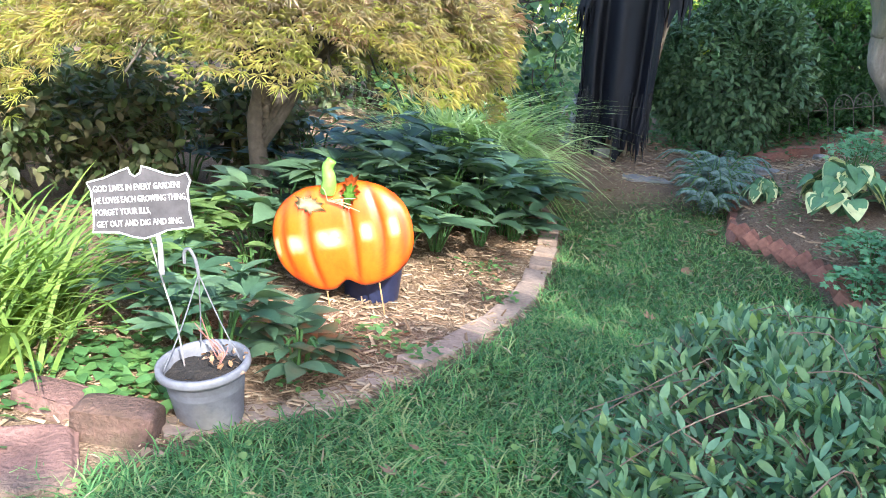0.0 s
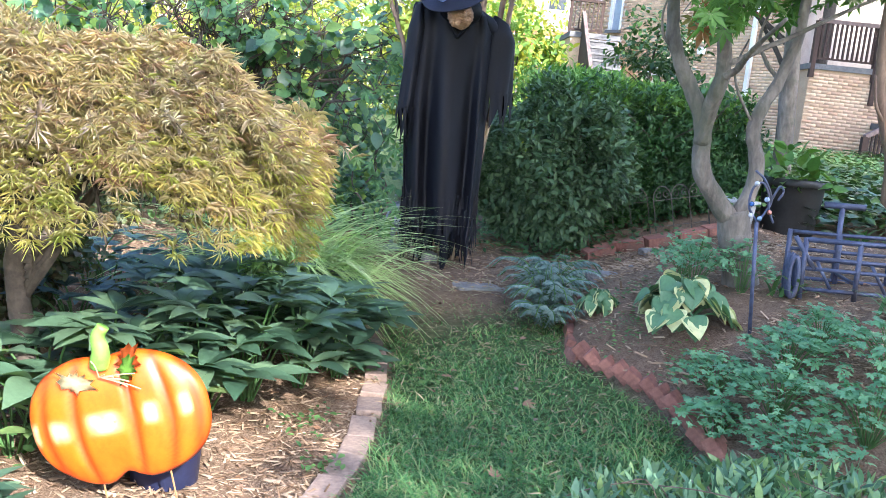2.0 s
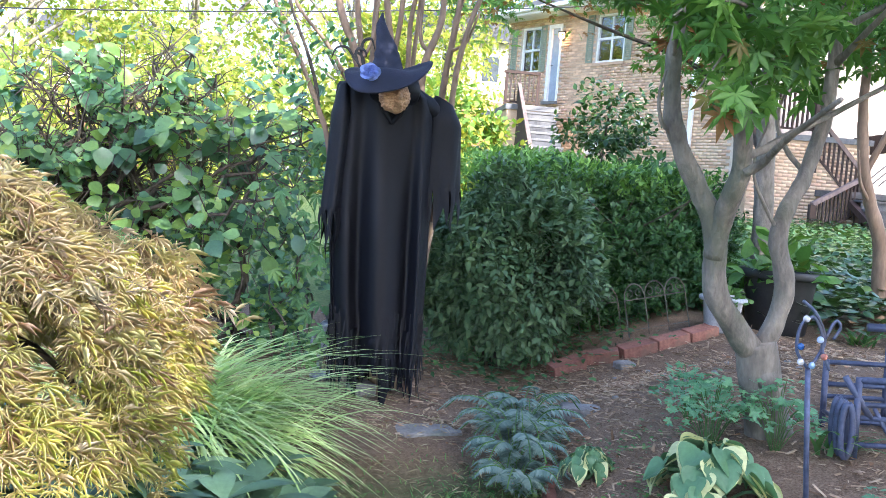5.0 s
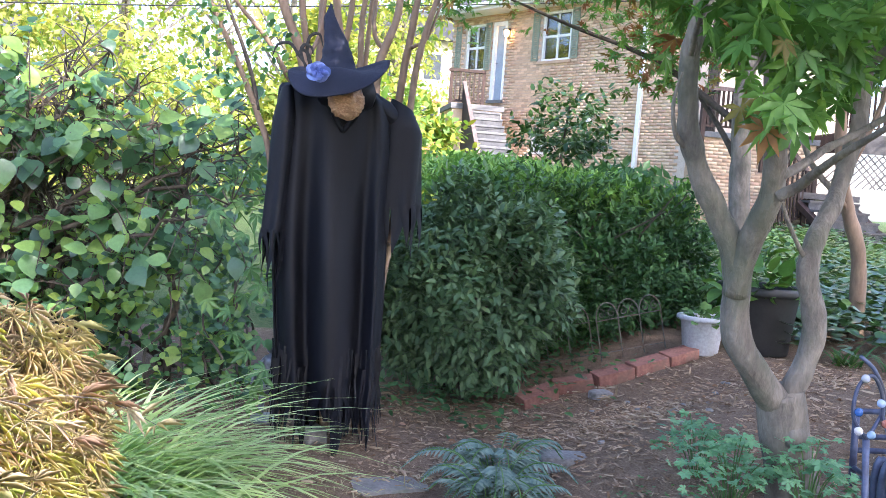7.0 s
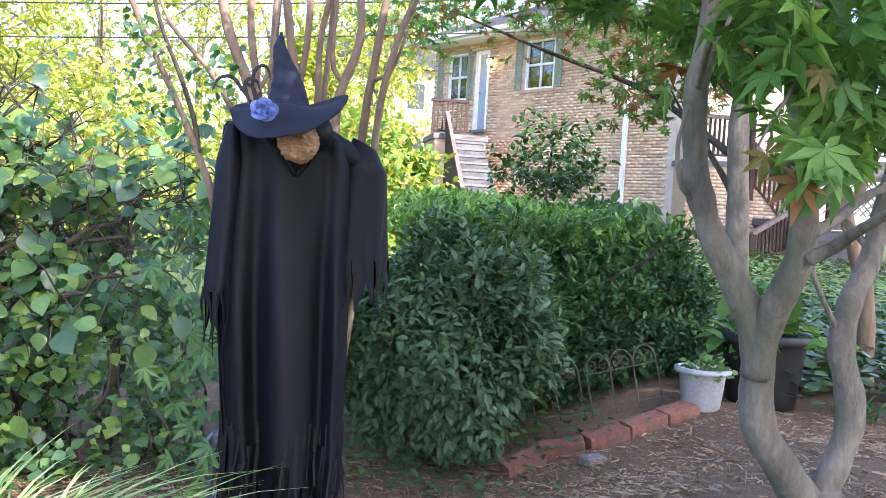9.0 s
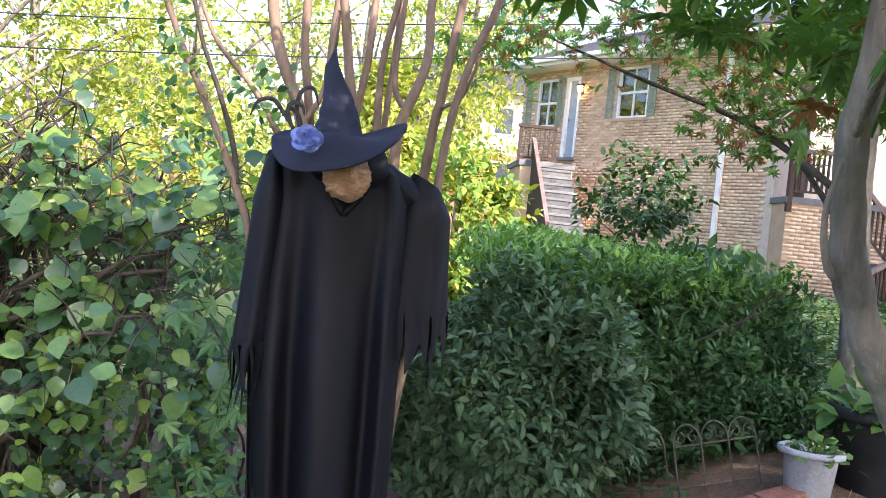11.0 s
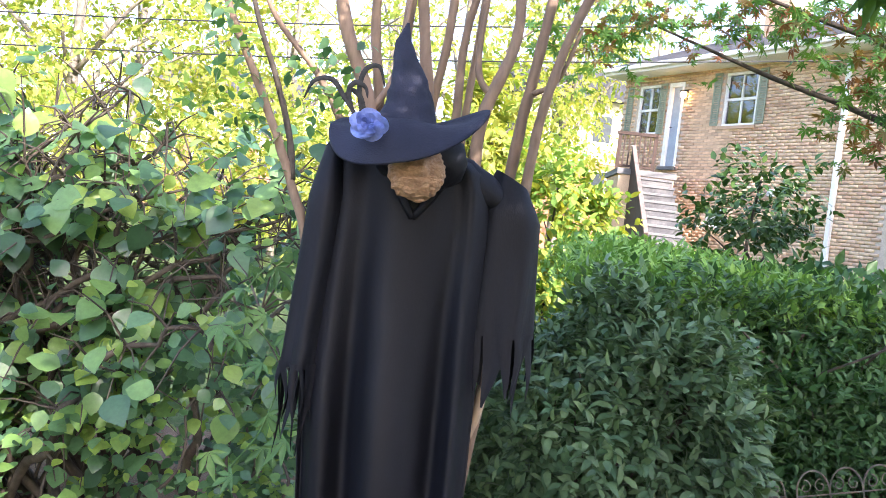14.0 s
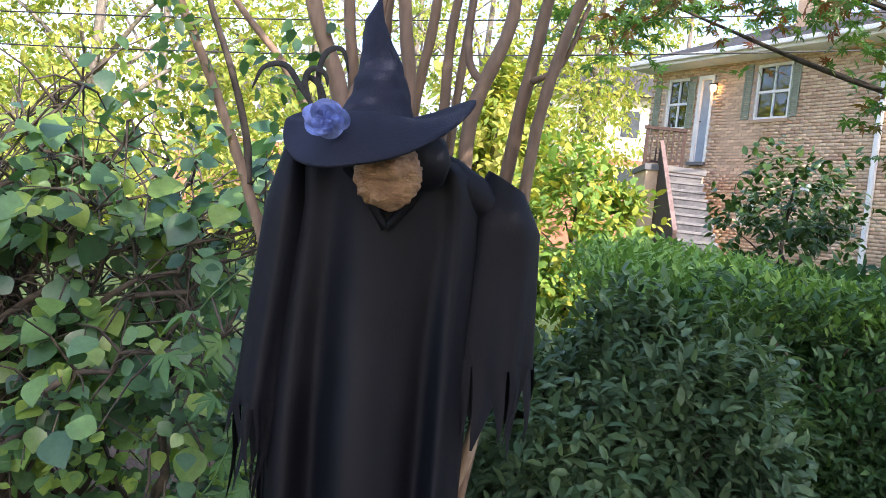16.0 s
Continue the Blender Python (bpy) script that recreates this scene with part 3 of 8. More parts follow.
    at, al, fa, s = sprays(tips, d, 3, 0.08, 0.055, 0.4, 0.8)
    k = np.array([noise.noise((p[0] * 3.4, p[1] * 2.0, p[2] * 3.4 + 5)) for p in at]) > -0.08
    strew("sucker_foliage", LEAF_FULL, (at - loc)[k], al[k], unit(fa + np.array([0, -0.4, 0.3]))[k], (s * (0.6 + 0.7 * rng.random(len(s))))[k], M_SHRUB, ob, smooth=True)
    for i in range(18):
        bx, by = (-0.6 + 0.55 * rng.normal() if i < 13 else 0.35 + 0.1 * (i - 13)), 7.85 + 0.15 * rng.normal()
        b = Vector((bx, by, gz(bx, by) - 0.02)) - Vector(loc)
        ph = 6.28 * rng.random()
        pts = [b + Vector((0.04 * math.sin(2.1 * k + ph) + 0.05 * k * math.cos(ph), 0.03 * math.cos(2.6 * k + ph), 0.13 * k)) for k in range(8)]
        part("sucker", limb(pts, 0.010, 0.003, 3, 5, 0), M_TWIG, ob, smooth=True)


def lace_maple():
    """A weeping mound of finely cut leaves on a crooked trunk."""
    cx, cy = -0.68, 4.18
    base = gz(cx, cy) + 0.07
    ob = empty("laceleaf_maple", (cx, cy, base - 0.07), "weeping laceleaf maple, finely cut golden and bronze leaves", "tree")
    loc = np.array(ob.matrix_world.translation)
    part("trunk", limb([(0, 0, -0.03), (0.04, -0.05, 0.2), (-0.05, 0.02, 0.6), (0.03, 0, 1.0)], 0.055, 0.03), M_TWIG, ob, smooth=True)
    for i in range(16):
        a = 2 * math.pi * i / 16 + rng.normal() * 0.1
        r = 0.75 + 0.3 * rng.random()
        part("branch", limb([(0, 0, 0.48 + 0.03 * i), (0.35 * r * math.cos(a), 0.3 * r * math.sin(a), 1.0), (0.7 * r * math.cos(a), 0.55 * r * math.sin(a), 1.02), (0.95 * r * math.cos(a), 0.75 * r * math.sin(a), 0.80)], 0.018, 0.004, 5, 6, 0.2), M_TWIG, ob, smooth=True)
    n = 36000
    a = 2 * math.pi * rng.random(n)
    u = rng.random(n) ** 0.6
    rad = 1.08 + 0.16 * np.array([noise.noise((math.cos(q) * 2.2, math.sin(q) * 2.2, 5)) for q in a])
    rr = u * rad
    tier = np.array([noise.noise((r * 3.6 * math.cos(q), r * 3.6 * math.sin(q), 1.0)) for r, q in zip(rr, a)])
    z = 0.76 + 0.60 * np.sqrt(np.clip(1 - (rr / 1.2) ** 2.2, 0, 1)) + 0.20 * tier - 0.17 * rng.random(n) ** 1.4
    z = z - 0.20 * rng.random(n) * ramp(u, 0.66, 0.92)
    at = np.stack([cx + rr * np.cos(a), cy + 0.74 * rr * np.sin(a), base + z], 1)
    out = np.stack([np.cos(a) * (0.3 + u), np.sin(a) * (0.3 + u), 0.35 - 0.6 * u], 1)
    al = unit(out + 0.5 * rng.normal(size=(n, 3)))
    fa = unit(np.stack([np.cos(a) * u * 0.8, np.sin(a) * u * 0.8, 0.8 + 0 * u], 1) + 0.45 * rng.normal(size=(n, 3)))
    gap = np.array([noise.noise((p[0] * 5.5, p[1] * 5.5, p[2] * 7.5)) for p in at])
    k = gap > -0.22
    size = 0.036 + 0.036 * rng.random(n)
    fa = unit(fa + np.array([0.3, -0.65, 0.55]))
    tone = at[:, 2] - base + 0.22 * rng.normal(size=n) + 0.25 * tier > 0.92
    for nm, q, mat in (("foliage", k & ~tone, M_LACE), ("bronze_foliage", k & tone, M_LACE_TOP)):
        strew(nm, LEAF_LACE, (at - loc)[q], al[q], fa[q], size[q], mat, ob)
    # wisps that stand out of the mound
    for i in range(150):
        q = 2 * math.pi * rng.random()
        v = 0.86 * rng.random() ** 0.5
        rr = 1.1 * v
        z = 0.72 + 0.62 * math.sqrt(max(0, 1 - (rr / 1.2) ** 2.2))
        p0 = np.array([cx + rr * math.cos(q), cy + 0.74 * rr * math.sin(q), base + z - 0.04])
        run = np.array([math.cos(q) * (0.25 + v), 0.74 * math.sin(q) * (0.25 + v), 0.55 * (1 - v) + 0.25])
        ln = 0.10 + 0.13 * rng.random()
        m = 9
        t = np.linspace(0, 1, m)[:, None]
        bend = np.array([0, 0, -0.10]) * t ** 2
        pts = p0 + run * ln * t + bend
        bm = bm_w if i else bmesh.new()
        bm_w = tube(bm, [Vector(a) - Vector(loc) for a in pts[::2]], [0.0022, 0.0018, 0.0014, 0.001, 0.0006], 4, False)
        wisp_at = pts if i == 0 else np.concatenate([wisp_at, pts])
        dirs = unit(np.tile(run, (m, 1)) + 0.9 * rng.normal(size=(m, 3)) + np.array([0, 0, -0.35]))
        wisp_al = dirs if i == 0 else np.concatenate([wisp_al, dirs])
    tagged(part("shoots", bm_w, M_TWIG, ob, smooth=True), kind="stuff")
    m = len(wisp_at)
    strew("outer_foliage", LEAF_LACE, wisp_at - loc, wisp_al, unit(np.array([0, -0.2, 1.0]) + 0.6 * rng.normal(size=(m, 3))), 0.035 + 0.035 * rng.random(m), M_LACE_TOP, ob)


def green_maple():
    """The green Japanese maple that the walk passes, forked low into three stems."""
    bx, by = 2.46, 5.30
    base = gz(bx, by)
    ob = empty("japanese_maple", (bx, by, base), "green Japanese maple with smooth grey forked trunk", "tree")
    loc = Vector((bx, by, base))
    def w(*pts):
        return [Vector(p) - loc for p in pts]
    bm = bmesh.new()
    limb(w((2.50, 5.30, base - 0.08), (2.485, 5.30, base + 0.02), (2.46, 5.29, base + 0.12), (2.41, 5.27, 0.68), (2.37, 5.26, 0.80)), 0.098, 0.076, 6, 16, 0.22, bm)
    tube(bm, w((2.41, 5.22, 0.66), (2.41, 5.185, 0.67), (2.41, 5.175, 0.672)), [0.05, 0.034, 0.010], 12)
    part("trunk", bm, M_BARK, ob, smooth=True)
    stems = [
        ([(2.38, 5.26, 0.74), (2.27, 5.23, 0.85), (2.18, 5.21, 0.96), (2.144, 5.2, 1.06), (2.135, 5.19, 1.16), (2.10, 5.18, 1.27), (2.04, 5.18, 1.37), (1.985, 5.18, 1.46), (1.93, 5.17, 1.56), (1.895, 5.16, 1.67), (1.88, 5.15, 1.85), (1.89, 5.12, 2.0), (1.87, 5.1, 2.3), (1.75, 5.1, 2.8)], 0.068, 0.030),
        ([(2.132, 5.19, 1.12), (2.13, 5.16, 1.24), (2.128, 5.09, 1.35), (2.127, 5.03, 1.46), (2.10, 5.0, 1.58), (2.075, 5.0, 1.80), (2.06, 5.0, 1.97), (2.14, 5.0, 2.3), (2.25, 5.05, 2.8)], 0.056, 0.034),
        ([(2.39, 5.26, 0.74), (2.43, 5.23, 0.88), (2.44, 5.2, 1.02), (2.41, 5.2, 1.13), (2.388, 5.2, 1.22), (2.43, 5.22, 1.34), (2.494, 5.24, 1.454), (2.55, 5.27, 1.60), (2.585, 5.28, 1.72), (2.611, 5.3, 2.04), (2.72, 5.3, 2.6)], 0.054, 0.030),
        ([(2.125, 5.0, 1.50), (2.20, 5.03, 1.53), (2.32, 5.08, 1.595), (2.44, 5.1, 1.655), (2.66, 5.1, 1.786), (2.9, 5.1, 1.92)], 0.022, 0.010),
        ([(2.128, 5.0, 1.44), (2.158, 4.95, 1.475), (2.15, 4.85, 1.52), (2.14, 4.72, 1.57), (2.15, 4.5, 1.66)], 0.024, 0.010),
        ([(2.385, 5.2, 1.24), (2.335, 5.19, 1.30), (2.25, 5.16, 1.42), (2.235, 5.15, 1.52), (2.28, 5.16, 1.64)], 0.012, 0.005),
        ([(2.50, 5.25, 1.47), (2.44, 5.3, 1.56), (2.40, 5.32, 1.68), (2.46, 5.35, 1.85)], 0.016, 0.007),
        ([(1.94, 5.17, 1.55), (1.86, 5.15, 1.60), (1.83, 5.13, 1.70), (1.845, 5.12, 1.79)], 0.013, 0.005),
        ([(1.88, 5.15, 1.84), (1.80, 4.95, 1.93), (1.74, 4.78, 1.93), (1.66, 4.65, 1.88)], 0.014, 0.004),
        ([(2.10, 5.0, 1.92), (2.0, 4.85, 1.97), (1.9, 4.72, 1.96), (1.8, 4.6, 1.93)], 0.016, 0.004),
        ([(2.11, 5.0, 1.82), (2.02, 4.88, 1.85), (1.92, 4.78, 1.83), (1.84, 4.74, 1.74), (1.79, 4.72, 1.67)], 0.010, 0.003),
        ([(2.6, 5.29, 1.9), (2.62, 4.95, 2.1), (2.6, 4.6, 2.2)], 0.02, 0.005),
        ([(2.611, 5.3, 2.04), (3.0, 5.35, 2.25), (3.4, 5.4, 2.3)], 0.02, 0.005),
    ]
    for pts, r0, r1 in stems:
        part("stem", limb(w(*pts), r0 * 0.75, r1 * 0.78, 6, 14, 0.2), M_BARK, ob, smooth=True)
    n = 2100
    c = np.array([2.35, 5.25, 2.75])
    d = unit(rng.normal(size=(n, 3)))
    r = 0.45 + 0.55 * rng.random(n) ** 0.5
    tips = c + d * r[:, None] * np.array([1.55, 1.25, 0.95])
    lay = np.array([noise.noise((p[0] * 2.2, p[1] * 2.2, p[2] * 4.5)) for p in tips])
    tips = tips[(lay > -0.12)]
    # hanging clusters, low enough to cross the view
    near = np.array([(1.70, 4.75, 1.89), (1.78, 4.75, 1.93), (1.63, 4.75, 1.83), (1.78, 4.75, 1.81), (1.90, 4.75, 1.78), (1.98, 4.75, 1.89), (1.72, 4.74, 1.63), (1.81, 4.74, 1.63), (1.95, 4.75, 1.67), (2.05, 4.75, 1.82), (1.85, 4.75, 1.91), (1.58, 4.75, 1.89), (2.05, 4.75, 1.95), (1.85, 4.8, 1.84)]) + np.array([0.14, 0, -0.01])
    far = np.array([(1.9, 5.3, 2.0), (2.05, 5.3, 1.95), (2.25, 5.3, 1.92), (2.45, 5.25, 1.98), (2.75, 5.2, 1.90), (2.9, 5.1, 1.95), (3.1, 5.2, 2.02), (2.6, 5.4, 1.82)])
    extra = np.concatenate([np.repeat(near, 3, 0) + rng.normal(size=(len(near) * 3, 3)) * np.array([0.03, 0.05, 0.02]), np.repeat(far, 6, 0) + rng.normal(size=(len(far) * 6, 3)) * np.array([0.09, 0.09, 0.04])])
    tips = np.concatenate([tips[tips[:, 2] > 2.2], extra])
    m = len(tips)
    out = unit(tips - c + 0.5 * rng.normal(size=(m, 3)))
    at, al, fa, s = sprays(tips, out, 3, 0.12, 0.100, 0.45, 0.8)
    fa = unit(np.array([0, -0.15, 1.0]) + 0.35 * rng.normal(size=(len(at), 3)))
    red = rng.random(len(at)) < 0.05
    strew("foliage", LEAF_PALM, at[~red] - np.array(loc), al[~red], fa[~red], s[~red], M_MAPLE, ob)
    strew("turning_foliage", LEAF_PALM, at[red] - np.array(loc), al[red], fa[red], s[red] * 0.8, M_MAPLE_RED, ob, "reddish bronze autumn leaves")


def crape_myrtle():
    bx, by = 1.08, 7.12
    base = gz(bx, by)
    ob = empty("crape_myrtle", (bx, by, base), "many-stemmed crape myrtle with peeling tan bark", "tree")
    loc = Vector((bx, by, base))
    # foot x, x at 1.95 m, x at 2.25 m, depth, radius
    stems = [(0.95, 0.83, 0.71, 7.1, 0.026), (1.0, 0.86, 0.82, 7.16, 0.019), (1.02, 0.92, 0.91, 7.22, 0.022), (1.05, 1.02, 0.97, 7.1, 0.022), (1.08, 1.03, 1.06, 7.2, 0.018), (1.08, 1.12, 1.11, 7.18, 0.017),
             (1.12, 1.15, 1.17, 7.24, 0.015), (1.15, 1.20, 1.29, 7.1, 0.023), (1.2, 1.335, 1.37, 7.14, 0.021), (1.24, 1.39, 1.45, 7.1, 0.019)]
    for fx, mx, tx, y, r in stems:
        k = (tx - mx) / 0.3
        pts = [Vector((fx, y, base - 0.05)), Vector((fx + (mx - fx) * 0.3, y + rng.normal() * 0.02, 0.8)), Vector((fx + (mx - fx) * 0.72 + rng.normal() * 0.01, y, 1.5)), Vector((mx, y, 1.95)), Vector((tx + rng.normal() * 0.008, y, 2.25)),
               Vector((tx + k * 0.4 + rng.normal() * 0.03, y, 2.75)), Vector((tx + k * 1.3 + rng.normal() * 0.1, y + rng.normal() * 0.2, 3.9))]
        part("stem", limb([p - loc for p in pts], r * 1.15, r * 0.72, 6, 10, 0.2), M_MYRTLE, ob, smooth=True)
    for a, b, c, r in (((1.36, 7.11, 2.08), (1.44, 7.11, 2.14), (1.5, 7.11, 2.32), 0.010), ((1.23, 7.1, 2.05), (1.17, 7.11, 2.15), (1.18, 7.12, 2.5), 0.014), ((0.84, 7.1, 1.96), (0.9, 7.1, 2.1), (0.93, 7.1, 2.4), 0.012)):
        part("branch", limb([Vector(a) - loc, Vector(b) - loc, Vector(c) - loc], r, r * 0.6, 6, 8, 0.2), M_MYRTLE, ob, smooth=True)
    part("cut_stub", limb([Vector(p) - loc for p in ((1.16, 7.10, base - 0.03), (1.21, 7.09, 0.6), (1.265, 7.08, 0.86), (1.30, 7.06, 1.0), (1.318, 7.05, 1.095))], 0.022, 0.017, 6, 10, 0.15), M_STUB, ob, "pale cut stub of a stem", True)
    n = 800
    tips, d = shell(n, (1.2, 7.6, 5.2), (2.2, 1.8, 1.5), 0.4, 0.3)
    at, al, fa, s = sprays(tips, d, 7, 0.25, 0.06)
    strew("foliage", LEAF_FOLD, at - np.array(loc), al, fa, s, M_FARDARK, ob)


def leaning_sapling():
    """The thin tan stems that lean up to the left beside the witch."""
    bx, by = 0.84, 7.05
    base = gz(bx, by)
    ob = empty("leaning_sapling", (bx, by, base), "slender leaning sapling with tan bark and sparse leaves", "tree")
    loc = Vector((bx, by, base))
    def w(*p):
        return [Vector(q) - loc for q in p]
    part("stem", limb(w((0.84, 7.05, base - 0.03), (0.78, 7.0, 0.8), (0.70, 6.96, 1.45), (0.615, 6.95, 1.70), (0.50, 6.95, 1.95), (0.38, 6.95, 2.18), (0.2, 6.95, 2.6)), 0.018, 0.011, 6, 8, 0.25), M_MYRTLE, ob, smooth=True)
    part("stem", limb(w((0.625, 6.95, 1.69), (0.60, 6.97, 1.82), (0.54, 6.98, 1.99), (0.45, 6.98, 2.2), (0.38, 6.98, 2.45)), 0.012, 0.007, 6, 8, 0.2), M_TWIG, ob, smooth=True)
    part("branch", limb(w((0.82, 7.1, 1.80), (0.76, 7.1, 1.88), (0.65, 7.1, 2.05), (0.49, 7.1, 2.22), (0.4, 7.1, 2.4)), 0.016, 0.007, 6, 8, 0.2), M_MYRTLE, ob, smooth=True)
    tips = np.array([(0.42, 6.95, 2.1), (0.36, 6.95, 2.0), (0.45, 6.95, 1.9), (0.33, 6.95, 2.2), (0.62, 7.05, 2.0), (0.70, 7.05, 1.93), (0.7, 7.1, 2.1), (0.25, 6.95, 2.35), (0.5, 6.95, 1.8)])
    tips = np.repeat(tips, 8, 0) + rng.normal(size=(72, 3)) * 0.06
    at, al, fa, s = sprays(tips, unit(rng.normal(size=(72, 3))), 3, 0.05, 0.045)
    strew("foliage", LEAF_OVAL, at - np.array(loc), al, fa, s, M_SHRUB, ob)
    # trailing vine of five-fingered leaves below
    vine = empty("vine", (0.62, 7.2, gz(0.62, 7.2)), "pale green vine with five-fingered leaves", "vine")
    vl = Vector(vine.matrix_world.translation)
    pts = [Vector((0.62, 7.2, gz(0.62, 7.2) - 0.01))] + [Vector((0.60 + 0.08 * math.sin(2.2 * k), 7.0 + 0.05 * math.cos(3 * k), 0.3 + 0.2 * k)) for k in range(7)]
    part("runner", tube(bmesh.new(), [q - vl for q in smooth_path(pts, 5)], 0.003, 5), M_CREEP, vine)
    at = np.array([q - vl for q in smooth_path(pts, 4)[4:]])
    at = np.repeat(at, 1, 0) + rng.normal(size=(len(at), 3)) * np.array([0.09, 0.05, 0.05])
    k = len(at)
    strew("leaves", palm_leaf(5, 75, 0.15, 0.5, 0.2), at, np.stack([rng.normal(size=k), -0.4 + 0.4 * rng.normal(size=k), -0.6 + 0 * at[:, 0]], 1), np.stack([0.4 * rng.normal(size=k), -0.8 + 0 * at[:, 0], 0.7 + 0 * at[:, 0]], 1), 0.085 + 0.03 * rng.random(k), M_CREEP, vine)


def bronze_maple():
    """A second maple behind the hedge, its small leaves turning bronze."""
    bx, by = 4.22, 8.6
    base = gz(bx, by)
    ob = empty("bronze_maple", (bx, by, base), "small-leaved maple turning bronze and red behind the hedge", "tree")
    loc = Vector((bx, by, base))
    def w(*p):
        return [Vector(q) - loc for q in p]
    part("trunk", limb(w((4.22, 8.6, base - 0.05), (4.17, 8.6, 1.2), (4.13, 8.6, 1.75), (4.10, 8.6, 2.24), (4.15, 8.6, 2.69)), 0.085, 0.060, 6, 10, 0.2), M_BARK, ob, smooth=True)
    for pts in (((4.12, 8.6, 2.0), (3.7, 9.2, 2.5), (3.0, 9.4, 2.75), (2.2, 9.3, 2.95)), ((4.12, 8.6, 2.4), (3.8, 9.2, 2.9), (3.2, 9.3, 3.1), (2.6, 9.2, 3.2)), ((4.13, 8.6, 2.5), (4.5, 9.2, 3.0), (5.0, 9.5, 3.3)), ((4.14, 8.6, 1.7), (4.05, 8.8, 2.0), (3.92, 9.0, 2.3), (3.78, 9.0, 2.5))):
        part("branch", limb(w(*pts), 0.03, 0.006, 6, 7, 0.2), M_TWIG, ob, smooth=True)
    c = np.array([(1.99, 9.3, 2.87), (1.83, 9.3, 2.75), (2.31, 9.3, 2.93), (2.81, 9.3, 3.02), (3.49, 9.3, 2.91), (3.1, 9.3, 3.05), (2.6, 9.3, 3.1), (3.6, 9.3, 2.5), (3.9, 9.3, 2.8), (4.2, 9.3, 3.1), (3.5, 9.2, 3.3), (2.3, 9.2, 3.25), (4.6, 9.4, 2.8), (4.9, 9.4, 3.2), (3.0, 9.2, 3.4), (3.74, 9.0, 2.62), (3.66, 9.0, 2.48), (3.70, 9.0, 2.76), (3.55, 9.0, 2.85), (3.01, 9.0, 3.0), (3.85, 9.0, 2.42), (4.05, 9.0, 2.55), (3.7, 9.0, 2.9)])
    tips = np.repeat(c, 24, 0) + rng.normal(size=(len(c) * 24, 3)) * np.array([0.20, 0.25, 0.11])
    m = len(tips)
    at, al, fa, s = sprays(tips, unit(rng.normal(size=(m, 3))), 3, 0.09, 0.068, 0.4, 0.8)
    fa = unit(np.array([0, -0.2, 1.0]) + 0.4 * rng.normal(size=(len(at), 3)))
    red = rng.random(len(at)) < 0.32
    for nm, k, mat in (("foliage", ~red, M_MAPLE), ("turning_foliage", red, M_MAPLE_RED)):
        strew(nm, LEAF_PALM, at[k] - np.array(loc), al[k], fa[k], s[k], mat, ob)


def tan_tree():
    """A crooked tan-barked tree standing in the ivy."""
    bx, by = 5.2, 8.55
    base = gz(bx, by)
    ob = empty("small_tree", (bx, by, base), "crooked tan-barked small tree in the ivy", "tree")
    loc = Vector((bx, by, base))
    for pts, r0, r1 in ((((5.22, 8.55, base - 0.05), (5.17, 8.55, 1.09), (5.05, 8.55, 1.42), (4.95, 8.55, 1.72), (4.90, 8.55, 2.05), (4.88, 8.55, 2.4), (4.95, 8.6, 3.0)), 0.062, 0.030), (((4.96, 8.55, 1.68), (5.06, 8.5, 1.95), (5.2, 8.5, 2.3), (5.3, 8.5, 2.8)), 0.030, 0.014), (((5.05, 8.55, 1.42), (4.9, 8.5, 1.6), (4.82, 8.45, 1.85)), 0.020, 0.008)):
        part("stem", limb([Vector(p) - loc for p in pts], r0, r1, 6, 10, 0.2), M_MYRTLE, ob, smooth=True)
    tips, d = shell(520, (5.0, 8.5, 2.95), (0.9, 0.7, 0.6), 0.3, 0.3)
    at, al, fa, q = sprays(tips, d, 4, 0.12, 0.075, 0.4, 0.8)
    strew("foliage", LEAF_PALM, at - np.array(loc), al, unit(np.array([0, -0.2, 1.0]) + 0.4 * rng.normal(size=(len(at), 3))), q, M_MAPLE, ob)


def leafy_mass(name, centre, radii, n, per, size, material, label, category, trunk=None, template=None, inner=0.5, lump=0.35, stems=None):
    """A tree or shrub: trunk with limbs and an uneven crown of many leaves."""
    gx, gy = centre[0], centre[1]
    base = gz(gx, gy)
    ob = empty(name, (gx, gy, base), label, category)
    loc = np.array((gx, gy, base))
    tips, d = shell(n, centre, radii, inner, lump)
    keep = (np.array([noise.noise(Vector(p) * (1.6 / max(radii))) for p in tips]) > -0.22) & (tips[:, 2] > base + 0.05)
    tips, d = tips[keep], d[keep]
    at, al, fa, s = sprays(tips, d, per, size * 2.5, size)
    strew("crown", template or LEAF_FOLD, at - loc, al, fa, s, material, ob)
    if trunk:
        r, mat = trunk
        bm = limb([(0, 0, -0.1), (0.1 * r, 0, (centre[2] - base) * 0.45), (-r * 0.3, 0.1, centre[2] - base), (0, 0, centre[2] - base + radii[2] * 0.7)], r, r * 0.25, 6, 10, 0.2)
        for i in range(7):
            a = i * 2.4
            z0 = (centre[2] - base) * (0.5 + 0.07 * i)
            limb([(0, 0, z0), (radii[0] * 0.35 * math.cos(a), radii[1] * 0.35 * math.sin(a), z0 + radii[2] * 0.3), (radii[0] * 0.75 * math.cos(a), radii[1] * 0.75 * math.sin(a), z0 + radii[2] * 0.5)], r * 0.35, r * 0.06, 4, 6, 0.1, bm)
        part("trunk", bm, mat, ob, smooth=True)
    return ob


